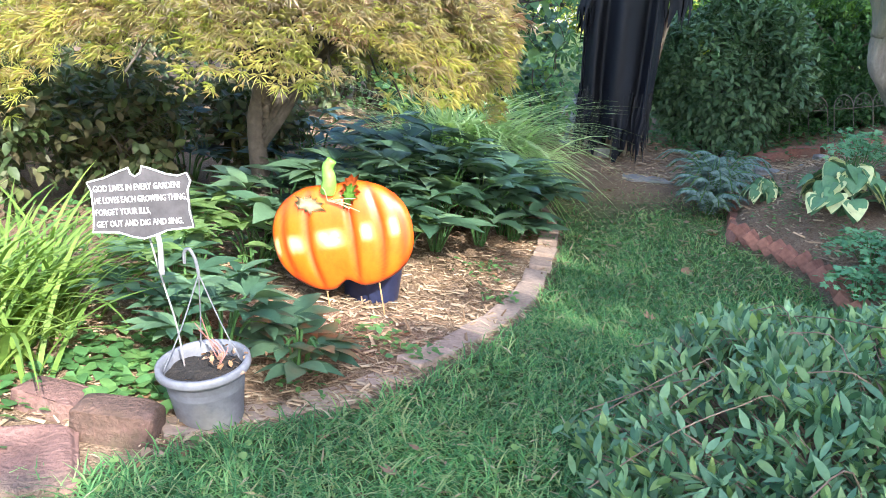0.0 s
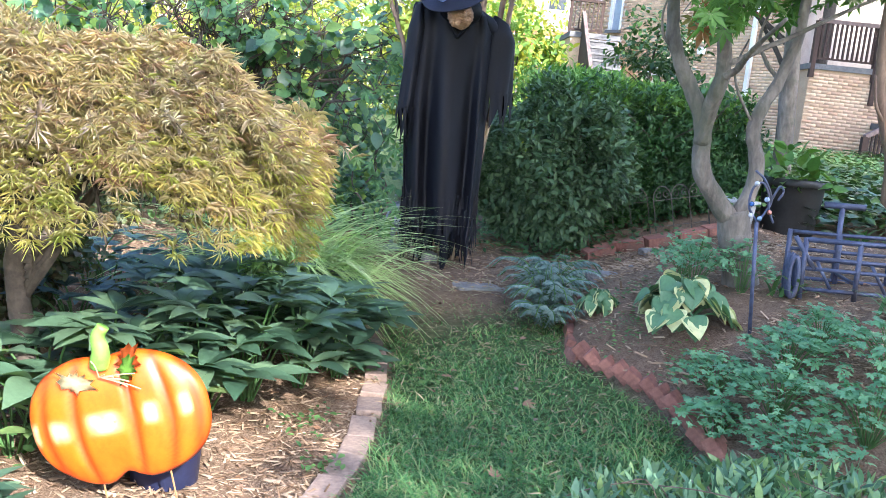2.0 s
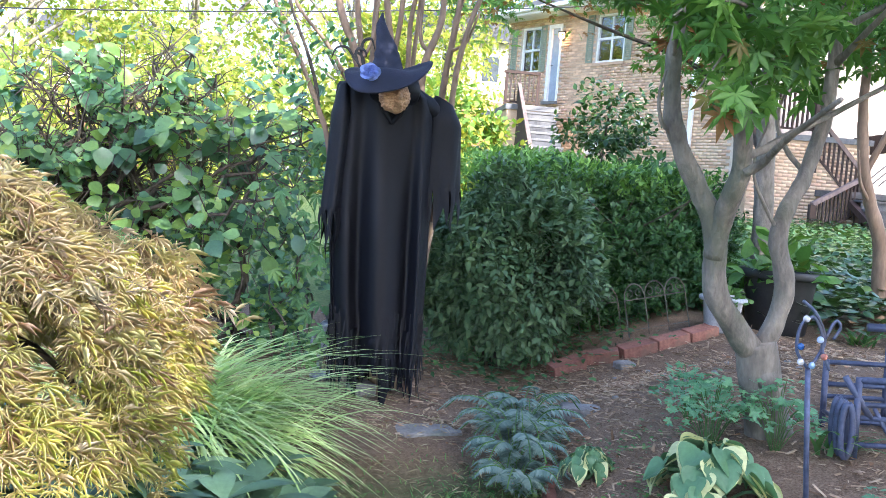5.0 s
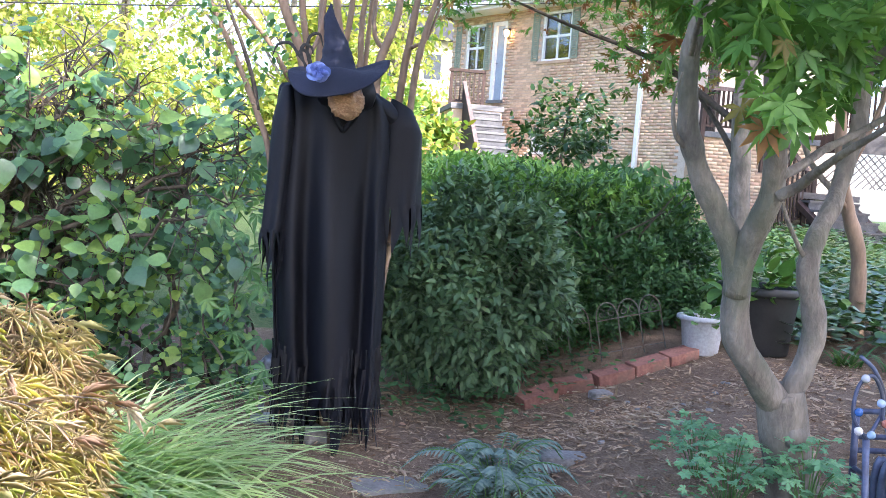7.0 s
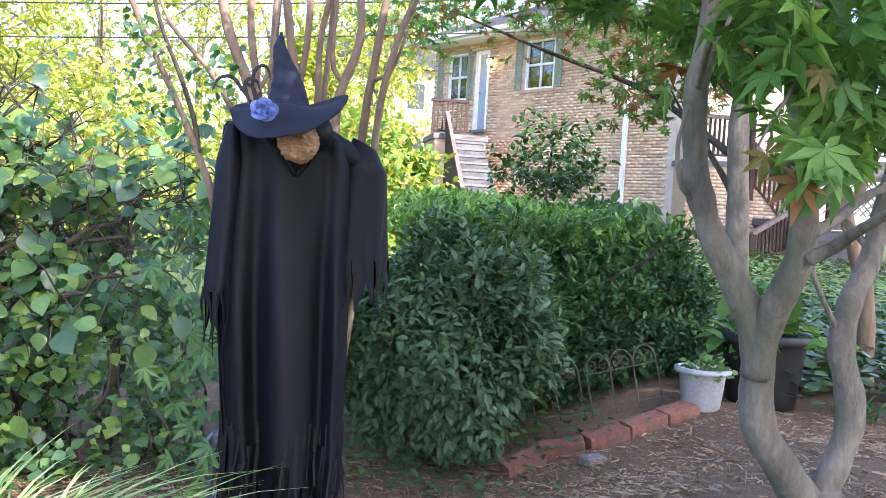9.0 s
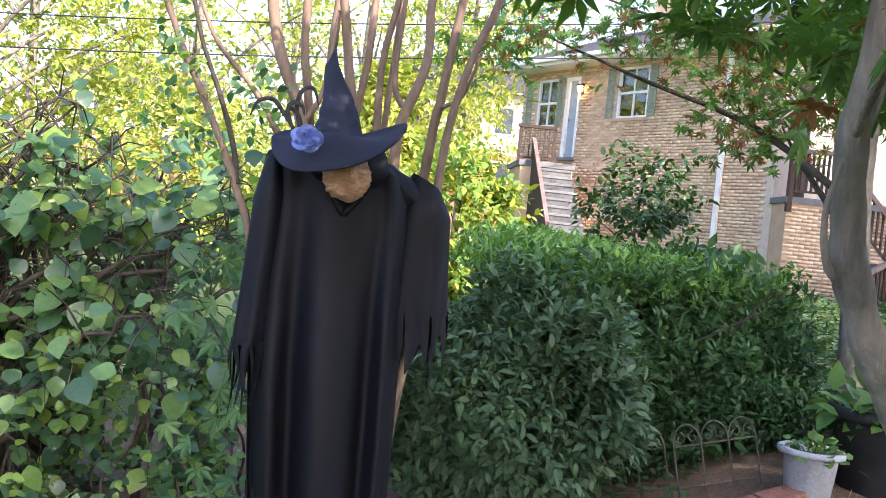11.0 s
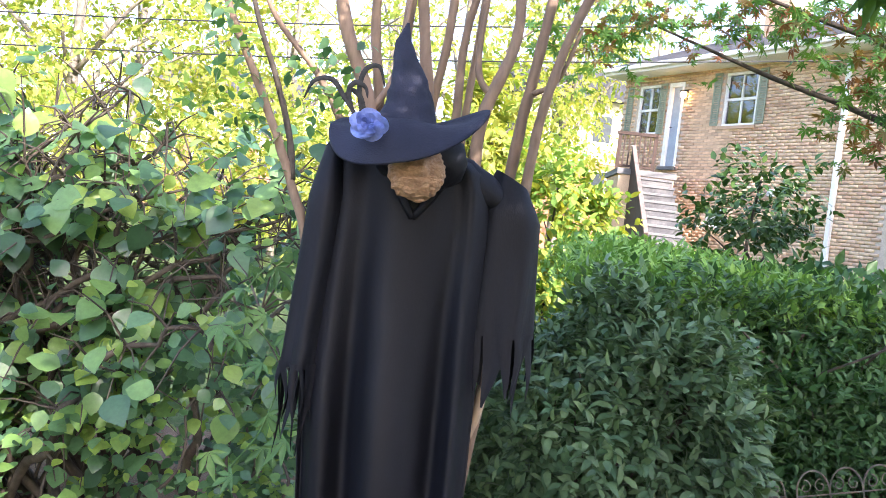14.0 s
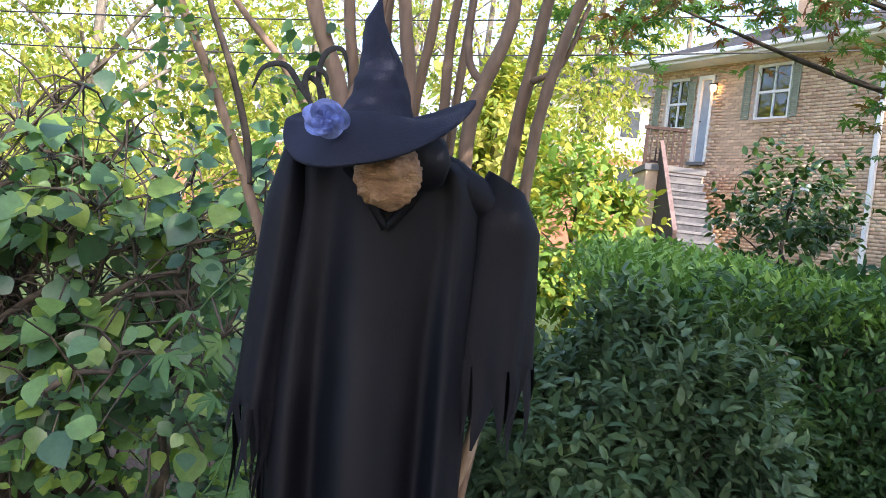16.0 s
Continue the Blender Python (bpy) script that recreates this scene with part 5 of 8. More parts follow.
def edging():
    left = empty("brick_edging", (0.4, 3.6, gz(0.4, 3.6)), "curved row of weathered pavers edging the bed", "edging", kind="structure")
    p = smooth_path([(-0.36, 2.42, 0), (-0.22, 2.52, 0), (-0.08, 2.66, 0), (0.06, 2.80, 0), (0.20, 3.02, 0), (0.36, 3.38, 0), (0.51, 3.85, 0), (0.58, 4.25, 0), (0.635, 4.76, 0), (0.645, 5.2, 0), (0.58, 5.75, 0)], 20)
    meshes = [worn_block(0.2, 0.1, 0.07, k) for k in range(4)]
    data = []
    for k, bm in enumerate(meshes):
        me = bpy.data.meshes.new("paver")
        bm.to_mesh(me)
        bm.free()
        me.materials.append(M_PAVER)
        data.append(me)
    dist, nxt, i = 0.0, 0.1, 0
    for a, b in zip(p, p[1:]):
        dist += (b - a).length
        if dist >= nxt:
            nxt += 0.212
            ob = new("paver", data[i % 4])
            yaw = math.degrees(math.atan2((b - a).y, (b - a).x)) + rng.normal() * 3
            sunk = 0.046 if a.y > 3.1 else 0.058
            ob.parent = left
            ob.matrix_parent_inverse = left.matrix_world.inverted()
            ob.matrix_world = pose(a.x, a.y, gz(a.x, a.y) - sunk + rng.normal() * 0.004, rng.normal() * 2, rng.normal() * 2, yaw + 180 * (i % 2)) @ Matrix.Diagonal((1, 1 + 0.1 * rng.random(), 1, 1))
            i += 1
    right = empty("brick_edging", (1.7, 5.0, gz(1.7, 5.0)), "row of tilted red bricks holding the raised bed", "edging", kind="structure")
    rd = []
    for k in range(4):
        me = bpy.data.meshes.new("brick")
        bm = worn_block(0.19, 0.088, 0.058, k + 9, 0.005)
        bm.to_mesh(me)
        bm.free()
        me.materials.append(M_REDBRICK)
        rd.append(me)
    q = smooth_path([(1.885, 3.9, 0), (1.88, 4.26, 0), (1.84, 4.5, 0), (1.74, 4.8, 0), (1.64, 5.06, 0), (1.67, 5.38, 0), (1.79, 5.9, 0), (1.95, 6.3, 0)], 20)
    dist, nxt, i = 0.0, 0.03, 0
    for a, b in zip(q, q[1:]):
        dist += (b - a).length
        if dist >= nxt:
            upright = a.y < 5.1
            nxt += 0.105 if upright else 0.2
            ob = new("brick", rd[i % 4])
            yaw = math.degrees(math.atan2((b - a).y, (b - a).x))
            ob.parent = right
            ob.matrix_parent_inverse = right.matrix_world.inverted()
            if upright:
                ob.matrix_world = pose(a.x + 0.015, a.y, float(land(a.x - 0.1, a.y)) + 0.028 + rng.normal() * 0.006, 0, -42 + rng.normal() * 7, yaw + 40 + rng.normal() * 6)
            else:
                ob.matrix_world = pose(a.x, a.y, float(land(a.x - 0.1, a.y)) - 0.005 + rng.normal() * 0.005, 14 + rng.normal() * 4, rng.normal() * 3, yaw + rng.normal() * 4)
            i += 1
    for x, y, L, yaw in ((2.38, 7.66, 0.24, 12), (2.63, 7.72, 0.25, -20), (2.88, 7.72, 0.25, 8), (3.13, 7.76, 0.25, 10), (3.36, 7.80, 0.22, 12)):
        bm = worn_block(L, 0.13, 0.08, x, 0.005)
        ob = tagged(part("brick", bm, M_REDBRICK), "loose red brick edging the back bed", "brick", "bricks of the back bed")
        ob.matrix_world = pose(x, y, gz(x, y) - 0.008, 3 + rng.normal(), -13 + rng.normal() * 2, yaw)


def stone(x, y, L, W, H, yaw, material, label, seed, sink=0.02):
    bm = bmesh.new()
    bmesh.ops.create_icosphere(bm, subdivisions=4, radius=1)
    for v in bm.verts:
        c = v.co.copy()
        s = Vector((math.copysign(abs(c.x) ** 0.26, c.x) * L / 2, math.copysign(abs(c.y) ** 0.26, c.y) * W / 2, math.copysign(abs(c.z) ** 0.26, c.z) * H / 2 + H / 2))
        v.co = s + noise.noise_vector(c * 1.4 + Vector((seed, 0, 0))) * 0.06 * min(L, W) + noise.noise_vector(s * 30) * 0.004
    ob = part("stone", bm, material, None, smooth=True)
    tagged(ob, label, "stone")
    ob.matrix_world = pose(x, y, gz(x, y) - sink, 0, 0, yaw)


def pot(name, x, y, r, h, material, label, rim=0.012, tilt=(0, 0), soil=True, taper=0.74, fill=0.82):
    ob = empty(name, (x, y, gz(x, y)), label, "plant pot")
    ob.matrix_world = pose(x, y, gz(x, y) - 0.004, tilt[0], tilt[1], 0)
    bm = bmesh.new()
    lathe(bm, [(0.001, 0), (r * taper, 0), (r * taper * 1.02, 0.01), (r * 0.93, h * 0.86), (r * 0.94, h * 0.87)], 48)
    part("body", bm, material, ob, smooth=True)
    bm = bmesh.new()
    lathe(bm, [(r * 0.93, h * 0.86), (r + rim, h * 0.865), (r + rim * 1.5, h * 0.9), (r + rim * 1.3, h * 0.985), (r + rim * 0.6, h), (r - rim * 0.6, h * 0.995), (r * 0.93, h * 0.93), (r * 0.88, h * 0.6)], 48)
    part("rim", bm, material, ob, smooth=True)
    if soil:
        bm = bmesh.new()
        rings = lathe(bm, [(0.001, h * fill + 0.012), (r * 0.3, h * fill + 0.01), (r * 0.6, h * fill + 0.004), (r * 0.9, h * fill - 0.002)], 40)
        for v in bm.verts:
            v.co.z += noise.noise(v.co * 50) * 0.012
        part("potting_soil", bm, M_SOIL, ob, smooth=True)
    return ob


M_SOIL = surface("black_potting_soil", (0.010, 0.008, 0.007), (0.034, 0.026, 0.021), 40, 0.95, 0, 1.0, 0.02)
M_GREYPOT = surface("grey_plastic", (0.12, 0.12, 0.14), (0.165, 0.165, 0.185), 6, 0.5, 0, 0.15, 0.002, (0.30, 0.27, 0.22))
M_PALEPOT = surface("pale_grey_plastic", (0.36, 0.37, 0.39), (0.46, 0.47, 0.49), 6, 0.5, 0, 0.15, 0.002, (0.30, 0.29, 0.25))
M_NAVY = surface("navy_plastic", (0.010, 0.012, 0.035), (0.018, 0.022, 0.055), 6, 0.45, 0, 0.15, 0.002)
M_BLACKPOT = surface("black_plastic", (0.012, 0.013, 0.014), (0.03, 0.03, 0.03), 6, 0.5, 0, 0.15, 0.002)


def pumpkin_paint():
    """Orange enamel with red-orange grooves between the ribs."""
    m, t, p, _ = nodes_of("orange_enamel")
    c = t.nodes.new("ShaderNodeAttribute")
    c.attribute_name = "groove"
    sep = t.nodes.new("ShaderNodeSeparateColor")
    t.links.new(c.outputs["Color"], sep.inputs["Color"])
    n = tex(t, "noise", 9, 4)
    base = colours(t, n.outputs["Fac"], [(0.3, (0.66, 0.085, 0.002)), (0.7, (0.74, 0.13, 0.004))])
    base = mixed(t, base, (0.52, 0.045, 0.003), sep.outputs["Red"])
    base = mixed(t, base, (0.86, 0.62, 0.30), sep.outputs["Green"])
    f = tex(t, "noise", 70, 3)
    base = mixed(t, base, colours(t, f.outputs["Fac"], [(0.35, (0.82, 0.8, 0.78)), (0.65, (1.08, 1.08, 1.08))]), 0.5, "MULTIPLY")
    t.links.new(base, p.inputs["Base Color"])
    p.inputs["Roughness"].default_value = 0.42
    relief(t, p, n.outputs["Fac"], 0.1, 0.004)
    return m


def pumpkin():
    x0, y0 = -0.035, 3.5
    zg = gz(x0, y0)
    ob = empty("pumpkin_stake", (x0, y0, zg), "orange painted metal pumpkin yard stake with leaves", "yard ornament", turn=-4)
    ob.matrix_world = pose(x0, y0, zg - 0.155, 0, -15, -4) @ Matrix.Scale(1.14, 4)
    W, HT, zc = 0.236, 0.176, 0.40
    na, nr = 120, 22
    cuts = [-0.80, -0.42, 0.22, 0.62, 0.90]
    verts, cols = [], []
    for j in range(nr + 1):
        rr = j / nr
        for i in range(na):
            a = 2 * math.pi * i / na
            c, s = math.cos(a), math.sin(a)
            e = 2.35
            b = (abs(c) ** e + abs(s) ** e) ** (-1 / e)
            px, pz = rr * b * c, rr * b * s
            low = max(0.0, -s) ** 2 * rr ** 2
            pz += 0.17 * low * math.exp(-((px + 0.02) / 0.15) ** 2) - 0.05 * low * math.exp(-((px + 0.42) / 0.3) ** 2)
            pz -= 0.07 * max(0.0, s) ** 2 * rr ** 2 * math.exp(-((px + 0.05) / 0.22) ** 2)
            u = px / (1 - 0.26 * pz * pz)
            v = pz
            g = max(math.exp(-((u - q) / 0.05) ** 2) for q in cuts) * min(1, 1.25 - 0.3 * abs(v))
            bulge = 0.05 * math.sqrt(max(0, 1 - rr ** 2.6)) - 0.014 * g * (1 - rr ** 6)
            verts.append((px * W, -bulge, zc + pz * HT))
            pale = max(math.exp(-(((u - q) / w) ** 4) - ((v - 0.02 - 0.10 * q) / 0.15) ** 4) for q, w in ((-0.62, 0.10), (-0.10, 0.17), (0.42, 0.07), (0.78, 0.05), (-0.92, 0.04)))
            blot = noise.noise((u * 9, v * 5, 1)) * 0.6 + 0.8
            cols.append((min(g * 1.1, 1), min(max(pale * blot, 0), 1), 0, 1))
    fs = []
    for j in range(nr):
        for i in range(na):
            k, n2 = j * na + i, j * na + (i + 1) % na
            fs.append((k, n2, n2 + na, k + na))
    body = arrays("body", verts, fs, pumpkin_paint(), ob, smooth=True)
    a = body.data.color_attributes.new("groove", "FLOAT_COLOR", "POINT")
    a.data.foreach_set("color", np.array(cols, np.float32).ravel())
    sol = body.modifiers.new("thickness", "SOLIDIFY")
    sol.thickness = 0.003
    green = plain("green_enamel", (0.16, 0.34, 0.05), 0.45)
    stem = limb([(-0.015, -0.03, zc + 0.145), (0.0, -0.035, zc + 0.185), (0.0, -0.035, zc + 0.225), (0.02, -0.035, zc + 0.25)], 0.026, 0.016, 5, 10, 0.1)
    part("stem", stem, green, ob, "green painted stem", smooth=True)
    def cut_leaf(cx, cz, size, turn, mat, name, lbl):
        bm = bmesh.new()
        k = 22
        c = bm.verts.new((0, -0.004, 0))
        ring = []
        for i in range(k):
            w = 2 * math.pi * i / k
            r = size * (1.0 if i % 4 == 0 else 0.62 if i % 2 else 0.8) * (1.25 if abs(math.sin(w)) > 0.8 else 0.85)
            ring.append(bm.verts.new((r * math.cos(w) * 0.8, 0.004 * math.sin(5 * w), r * math.sin(w))))
        for i in range(k):
            bm.faces.new((c, ring[i], ring[(i + 1) % k]))
        bmesh.ops.solidify(bm, geom=bm.faces[:], thickness=0.002)
        bmesh.ops.transform(bm, matrix=pose(cx, -0.052, cz, 0, turn, 0), verts=bm.verts)
        part(name, bm, mat, ob, lbl, True)
    cut_leaf(0.066, zc + 0.150, 0.052, 20, plain("red_rust_enamel", (0.45, 0.10, 0.02), 0.5), "leaf", "rust-edged back leaf")
    for child in ob.children:
        if child.name.startswith("leaf"):
            child.location.y = 0.006
    cut_leaf(0.062, zc + 0.135, 0.040, 25, green, "leaf", "green painted leaf")
    cut_leaf(-0.075, zc + 0.118, 0.050, -70, plain("cream_enamel", (0.62, 0.60, 0.36), 0.55), "leaf", "cream painted leaf")
    raffia = plain("raffia", (0.42, 0.28, 0.17), 0.8)
    for i in range(9):
        e = Vector((0.02 + 0.075 * rng.random() - (0.05 if i < 3 else 0), -0.062 - 0.01 * rng.random(), zc + 0.135 - 0.075 * rng.random() + (0.04 if i < 3 else 0)))
        part("ribbon_strand", tube(bmesh.new(), smooth_path([(-0.01, -0.055, zc + 0.125), Vector((0.0, -0.06, zc + 0.13)).lerp(e, 0.6), e], 4), 0.0016, 4), raffia, ob)
    wire = plain("rusty_wire", (0.38, 0.22, 0.10), 0.6, 0.4)
    for sx in (-0.085, 0.098):
        part("stake", tube(bmesh.new(), [(sx, 0.004, -0.12), (sx, 0.004, zc - 0.10)], 0.0028, 6), wire, ob)


def writing(body, size, material, parent, name="lettering", depth=0.0012):
    c = bpy.data.curves.new(name, "FONT")
    c.body, c.size, c.extrude, c.align_x, c.resolution_u = body, size, depth, "LEFT", 2
    tmp = bpy.data.objects.new(name, c)
    scene.collection.objects.link(tmp)
    me = bpy.data.meshes.new_from_object(tmp.evaluated_get(bpy.context.evaluated_depsgraph_get()))
    bpy.data.objects.remove(tmp)
    return link_mesh(name, me, material, parent)


def garden_sign():
    x0, y0 = -0.405, 2.35
    ob = empty("garden_sign", (x0, y0, gz(x0, y0)), "grey metal garden sign with raised white verse on a stake", "sign")
    grey = surface("sign_grey_paint", (0.05, 0.044, 0.047), (0.08, 0.07, 0.074), 12, 0.6, 0.2, 0.2, 0.002)
    white = plain("white_letter_paint", (0.75, 0.74, 0.72), 0.6)
    out = [(-0.125, -0.06), (-0.06, -0.064), (-0.03, -0.075), (0.0, -0.082), (0.03, -0.075), (0.06, -0.064), (0.125, -0.06), (0.119, -0.02), (0.119, 0.03), (0.128, 0.052), (0.120, 0.072), (0.098, 0.066), (0.07, 0.072), (0.03, 0.088), (0.012, 0.094), (0.007, 0.078), (-0.007, 0.070), (-0.018, 0.078), (-0.022, 0.092), (-0.05, 0.083), (-0.085, 0.070), (-0.128, 0.062), (-0.119, 0.04), (-0.119, -0.02)]
    bm = bmesh.new()
    f = bm.faces.new([bm.verts.new((a, 0, b)) for a, b in out])
    r = bmesh.ops.extrude_face_region(bm, geom=[f])
    bmesh.ops.translate(bm, vec=(0, 0.006, 0), verts=[v for v in r["geom"] if isinstance(v, bmesh.types.BMVert)])
    bmesh.ops.recalc_face_normals(bm, faces=bm.faces)
    tilt = pose(0, 0, 0.625, -6, -10.5, 4)
    bmesh.ops.transform(bm, matrix=tilt, verts=bm.verts)
    plaque = part("plaque", bm, grey, ob)
    bm = bmesh.new()
    pts = [tilt @ Vector((a * 0.985, -0.001, b * 0.985)) for a, b in out]
    tube(bm, pts + pts[:2], 0.0022, 5, False)
    part("border", bm, white, plaque, "raised pale border")
    for i, line in enumerate(("GOD LIVES IN EVERY GARDEN!", "HE LOVES EACH GROWING THING,", "FORGET YOUR ILLS,", "GET OUT AND DIG AND SING.")):
        tx = writing(line, 0.0188, white, plaque)
        wid = max(v.co.x for v in tx.data.vertices)
        full = (0.212, 0.226, 0.135, 0.212)[i]
        tx.matrix_local = tilt @ pose(-0.112, -0.0022, 0.037 - i * 0.0285, 90, 0, 0) @ Matrix.Diagonal((full / wid, 1.15, 1, 1))
    metal = surface("white_worn_metal", (0.26, 0.25, 0.26), (0.40, 0.39, 0.39), 20, 0.6, 0.2, 0.2, 0.002, (0.25, 0.2, 0.18))
    part("bracket", tube(bmesh.new(), smooth_path([(0.02, 0.008, 0.55), (0.035, 0.005, 0.57), (0.05, 0.0, 0.54), (0.055, 0.0, 0.50), (0.06, 0, 0.46)], 5), 0.007, 8), metal, ob, smooth=True)
    part("stake", tube(bmesh.new(), smooth_path([(0.0, 0.012, 0.60), (0.035, 0.05, 0.44), (0.05, 0.13, 0.28), (0.06, 0.185, 0.12)], 4), 0.0026, 6), metal, ob)


edging()
stone(-0.46, 2.38, 0.22, 0.12, 0.10, 4, M_BROWNROCK, "reddish-brown squared stone, mossy at its foot, at the bed's edge", 1.0)
stone(-0.66, 2.12, 0.42, 0.32, 0.07, 28, M_ROCK, "flat pinkish stone slab, partly sunlit", 5.0, 0.03)
stone(-0.68, 2.46, 0.20, 0.12, 0.07, -12, M_ROCK, "flat pinkish stone at the bed's edge", 9.0, 0.02)
stone(2.06, 6.32, 0.24, 0.13, 0.08, -10, M_GREYROCK, "pale grey stone in the bed", 3.0, 0.03)
stone(1.30, 6.48, 0.34, 0.2, 0.03, 5, M_GREYROCK, "flat grey stepping stone set in the path", 7.0, 0.024)
stone(2.72, 7.52, 0.13, 0.09, 0.05, 15, M_GREYROCK, "small grey stone by the bricks", 2.0, 0.02)
grey_pot = pot("hanging_pot", -0.264, 2.53, 0.116, 0.185, M_GREYPOT, "leaning grey plastic hanging pot of black soil and withered plant", 0.007, (8, -8))
for i, (a, b) in enumerate((((-0.09, -0.05, 0.175), (0.02, 0.01, 0.43)), ((0.09, 0.03, 0.178), (0.02, 0.01, 0.43)), ((-0.04, 0.09, 0.178), (0.02, 0.01, 0.43)))):
    part("hanger_wire", tube(bmesh.new(), smooth_path([a, Vector(a).lerp(Vector(b), 0.5) + Vector((0.0, 0, -0.012)), b], 5), 0.002, 5), M_GREYPOT, grey_pot)
part("hook", tube(bmesh.new(), smooth_path([(0.02, 0.01, 0.43), (0.017, 0.01, 0.47), (0.005, 0.01, 0.50), (-0.01, 0.01, 0.49), (-0.013, 0.01, 0.46)], 5), 0.0045, 6), M_GREYPOT, grey_pot)
red_twig = plain("withered_red_stem", (0.30, 0.12, 0.10), 0.8)
for i in range(5):
    a = 0.6 + 0.35 * i
    part("dry_stem", limb([(0.03, 0.01 + 0.01 * i, 0.15), (0.03 + 0.03 * math.cos(a), 0.02 + 0.02 * math.sin(a), 0.19), (0.03 + 0.07 * math.cos(a * 2), 0.02 + 0.05 * math.sin(a), 0.20 + 0.02 * i)], 0.0025, 0.001, 4, 5, 0), red_twig, grey_pot)
dp = np.stack([0.03 + 0.045 * rng.normal(size=34), 0.02 + 0.035 * rng.normal(size=34), 0.165 + 0.03 * rng.random(34)], 1)
strew("dry_leaves", LEAF_OVAL, dp, rng.normal(size=(34, 3)), np.array([0, 0, 1]) + 0.5 * rng.normal(size=(34, 3)), 0.022, M_DEAD, grey_pot)
pot("nursery_pot", -0.06, 3.74, 0.125, 0.26, M_NAVY, "navy blue plastic pot behind the pumpkin", 0.004, (0, 0), True, 0.85, 0.6)
pumpkin()
garden_sign()

# ---- the back bed: wire fence, pots, cart, garden wand, post ----
M_IRON = surface("weathered_wire", (0.08, 0.075, 0.065), (0.16, 0.15, 0.13), 30, 0.6, 0.3, 0.3, 0.002, (0.16, 0.10, 0.06))
M_BLUEMETAL = surface("slate_blue_metal", (0.055, 0.065, 0.115), (0.10, 0.115, 0.18), 16, 0.5, 0.3, 0.25, 0.003, (0.06, 0.05, 0.05))


def wire_fence(x, y, yaw, hoops, first_hidden=0):
    ob = empty("wire_edging", (x, y, gz(x, y)), "low scrolled wire border fence panel", "fence", "wire border panels")
    ob.matrix_world = pose(x, y, gz(x, y), 0, -13, yaw)
    w = 0.15
    for i in range(hoops + 1):
        part("post", tube(bmesh.new(), [(i * w, 0, -0.03), (i * w, 0, 0.28)], 0.0045, 6), M_IRON, ob)
    part("rail", tube(bmesh.new(), [(0, 0, 0.27), (hoops * w, 0, 0.27)], 0.004, 6), M_IRON, ob)
    part("rail", tube(bmesh.new(), [(0, 0, 0.05), (hoops * w, 0, 0.05)], 0.003, 6), M_IRON, ob)
    for i in range(hoops):
        c = (i + 0.5) * w
        arc = [(c + w / 2 * math.cos(a), 0, 0.28 + 0.105 * math.sin(a)) for a in np.linspace(0, math.pi, 15)]
        part("hoop", tube(bmesh.new(), arc, 0.0045, 6), M_IRON, ob)
        for s in (-1, 1):
            sc = []
            for k in range(16):
                a = math.pi * 0.5 + k * 0.42
                r = 0.034 * (1 - k / 19)
                sc.append((c + s * (0.036 + r * math.cos(a) * 0.9), 0.0, 0.312 + r * math.sin(a)))
            part("scroll", tube(bmesh.new(), sc, 0.0032, 5), M_IRON, ob)


wire_fence(2.97, 8.12, -4, 3)
wire_fence(2.50, 8.24, -14, 3)


def leafy_pot(name, x, y, r, h, mat, label, leaf, size, k, tall, material):
    p = pot(name, x, y, r, h, mat, label, 0.014, (0, 0), True, 0.76)
    plant = empty("potted_plant", (x, y, gz(x, y) + h * 0.8), "leafy green plant growing in the pot", "plant")
    n = k
    d = unit(rng.normal(size=(n, 3)) + np.array([0, 0, 0.5]))
    d[:, 2] = np.abs(d[:, 2])
    at = d * (0.4 + 0.6 * rng.random((n, 1))) * np.array([r * 1.25, r * 1.25, tall])
    strew("foliage", leaf, at, d + 0.4 * rng.normal(size=(n, 3)) + np.array([0, 0, -0.2]), np.array([0, 0, 1]) + 0.5 * rng.normal(size=(n, 3)), size * (0.7 + 0.6 * rng.random(n)), material, plant)
    for i in range(0, min(n, 48), 4):
        part("stalk", tube(bmesh.new(), [(0.02 * rng.normal(), 0.02 * rng.normal(), -0.04), Vector(at[i]) * 0.5 + Vector((0, 0, 0.03)), at[i]], 0.003, 4), M_CREEP, plant)


M_TUB = foliage("tub_leaf", [(0.06, 0.15, 0.04), (0.09, 0.20, 0.05), (0.14, 0.26, 0.06)], 0.4, 0.35)
leafy_pot("flower_pot", 3.53, 7.86, 0.145, 0.25, M_PALEPOT, "pale grey plastic pot with a banded rim", LEAF_ROUND, 0.05, 60, 0.10, M_CREEP)
leafy_pot("tub", 4.05, 8.05, 0.27, 0.46, M_BLACKPOT, "large black plastic tub", LEAF_OVAL, 0.14, 110, 0.32, M_TUB)


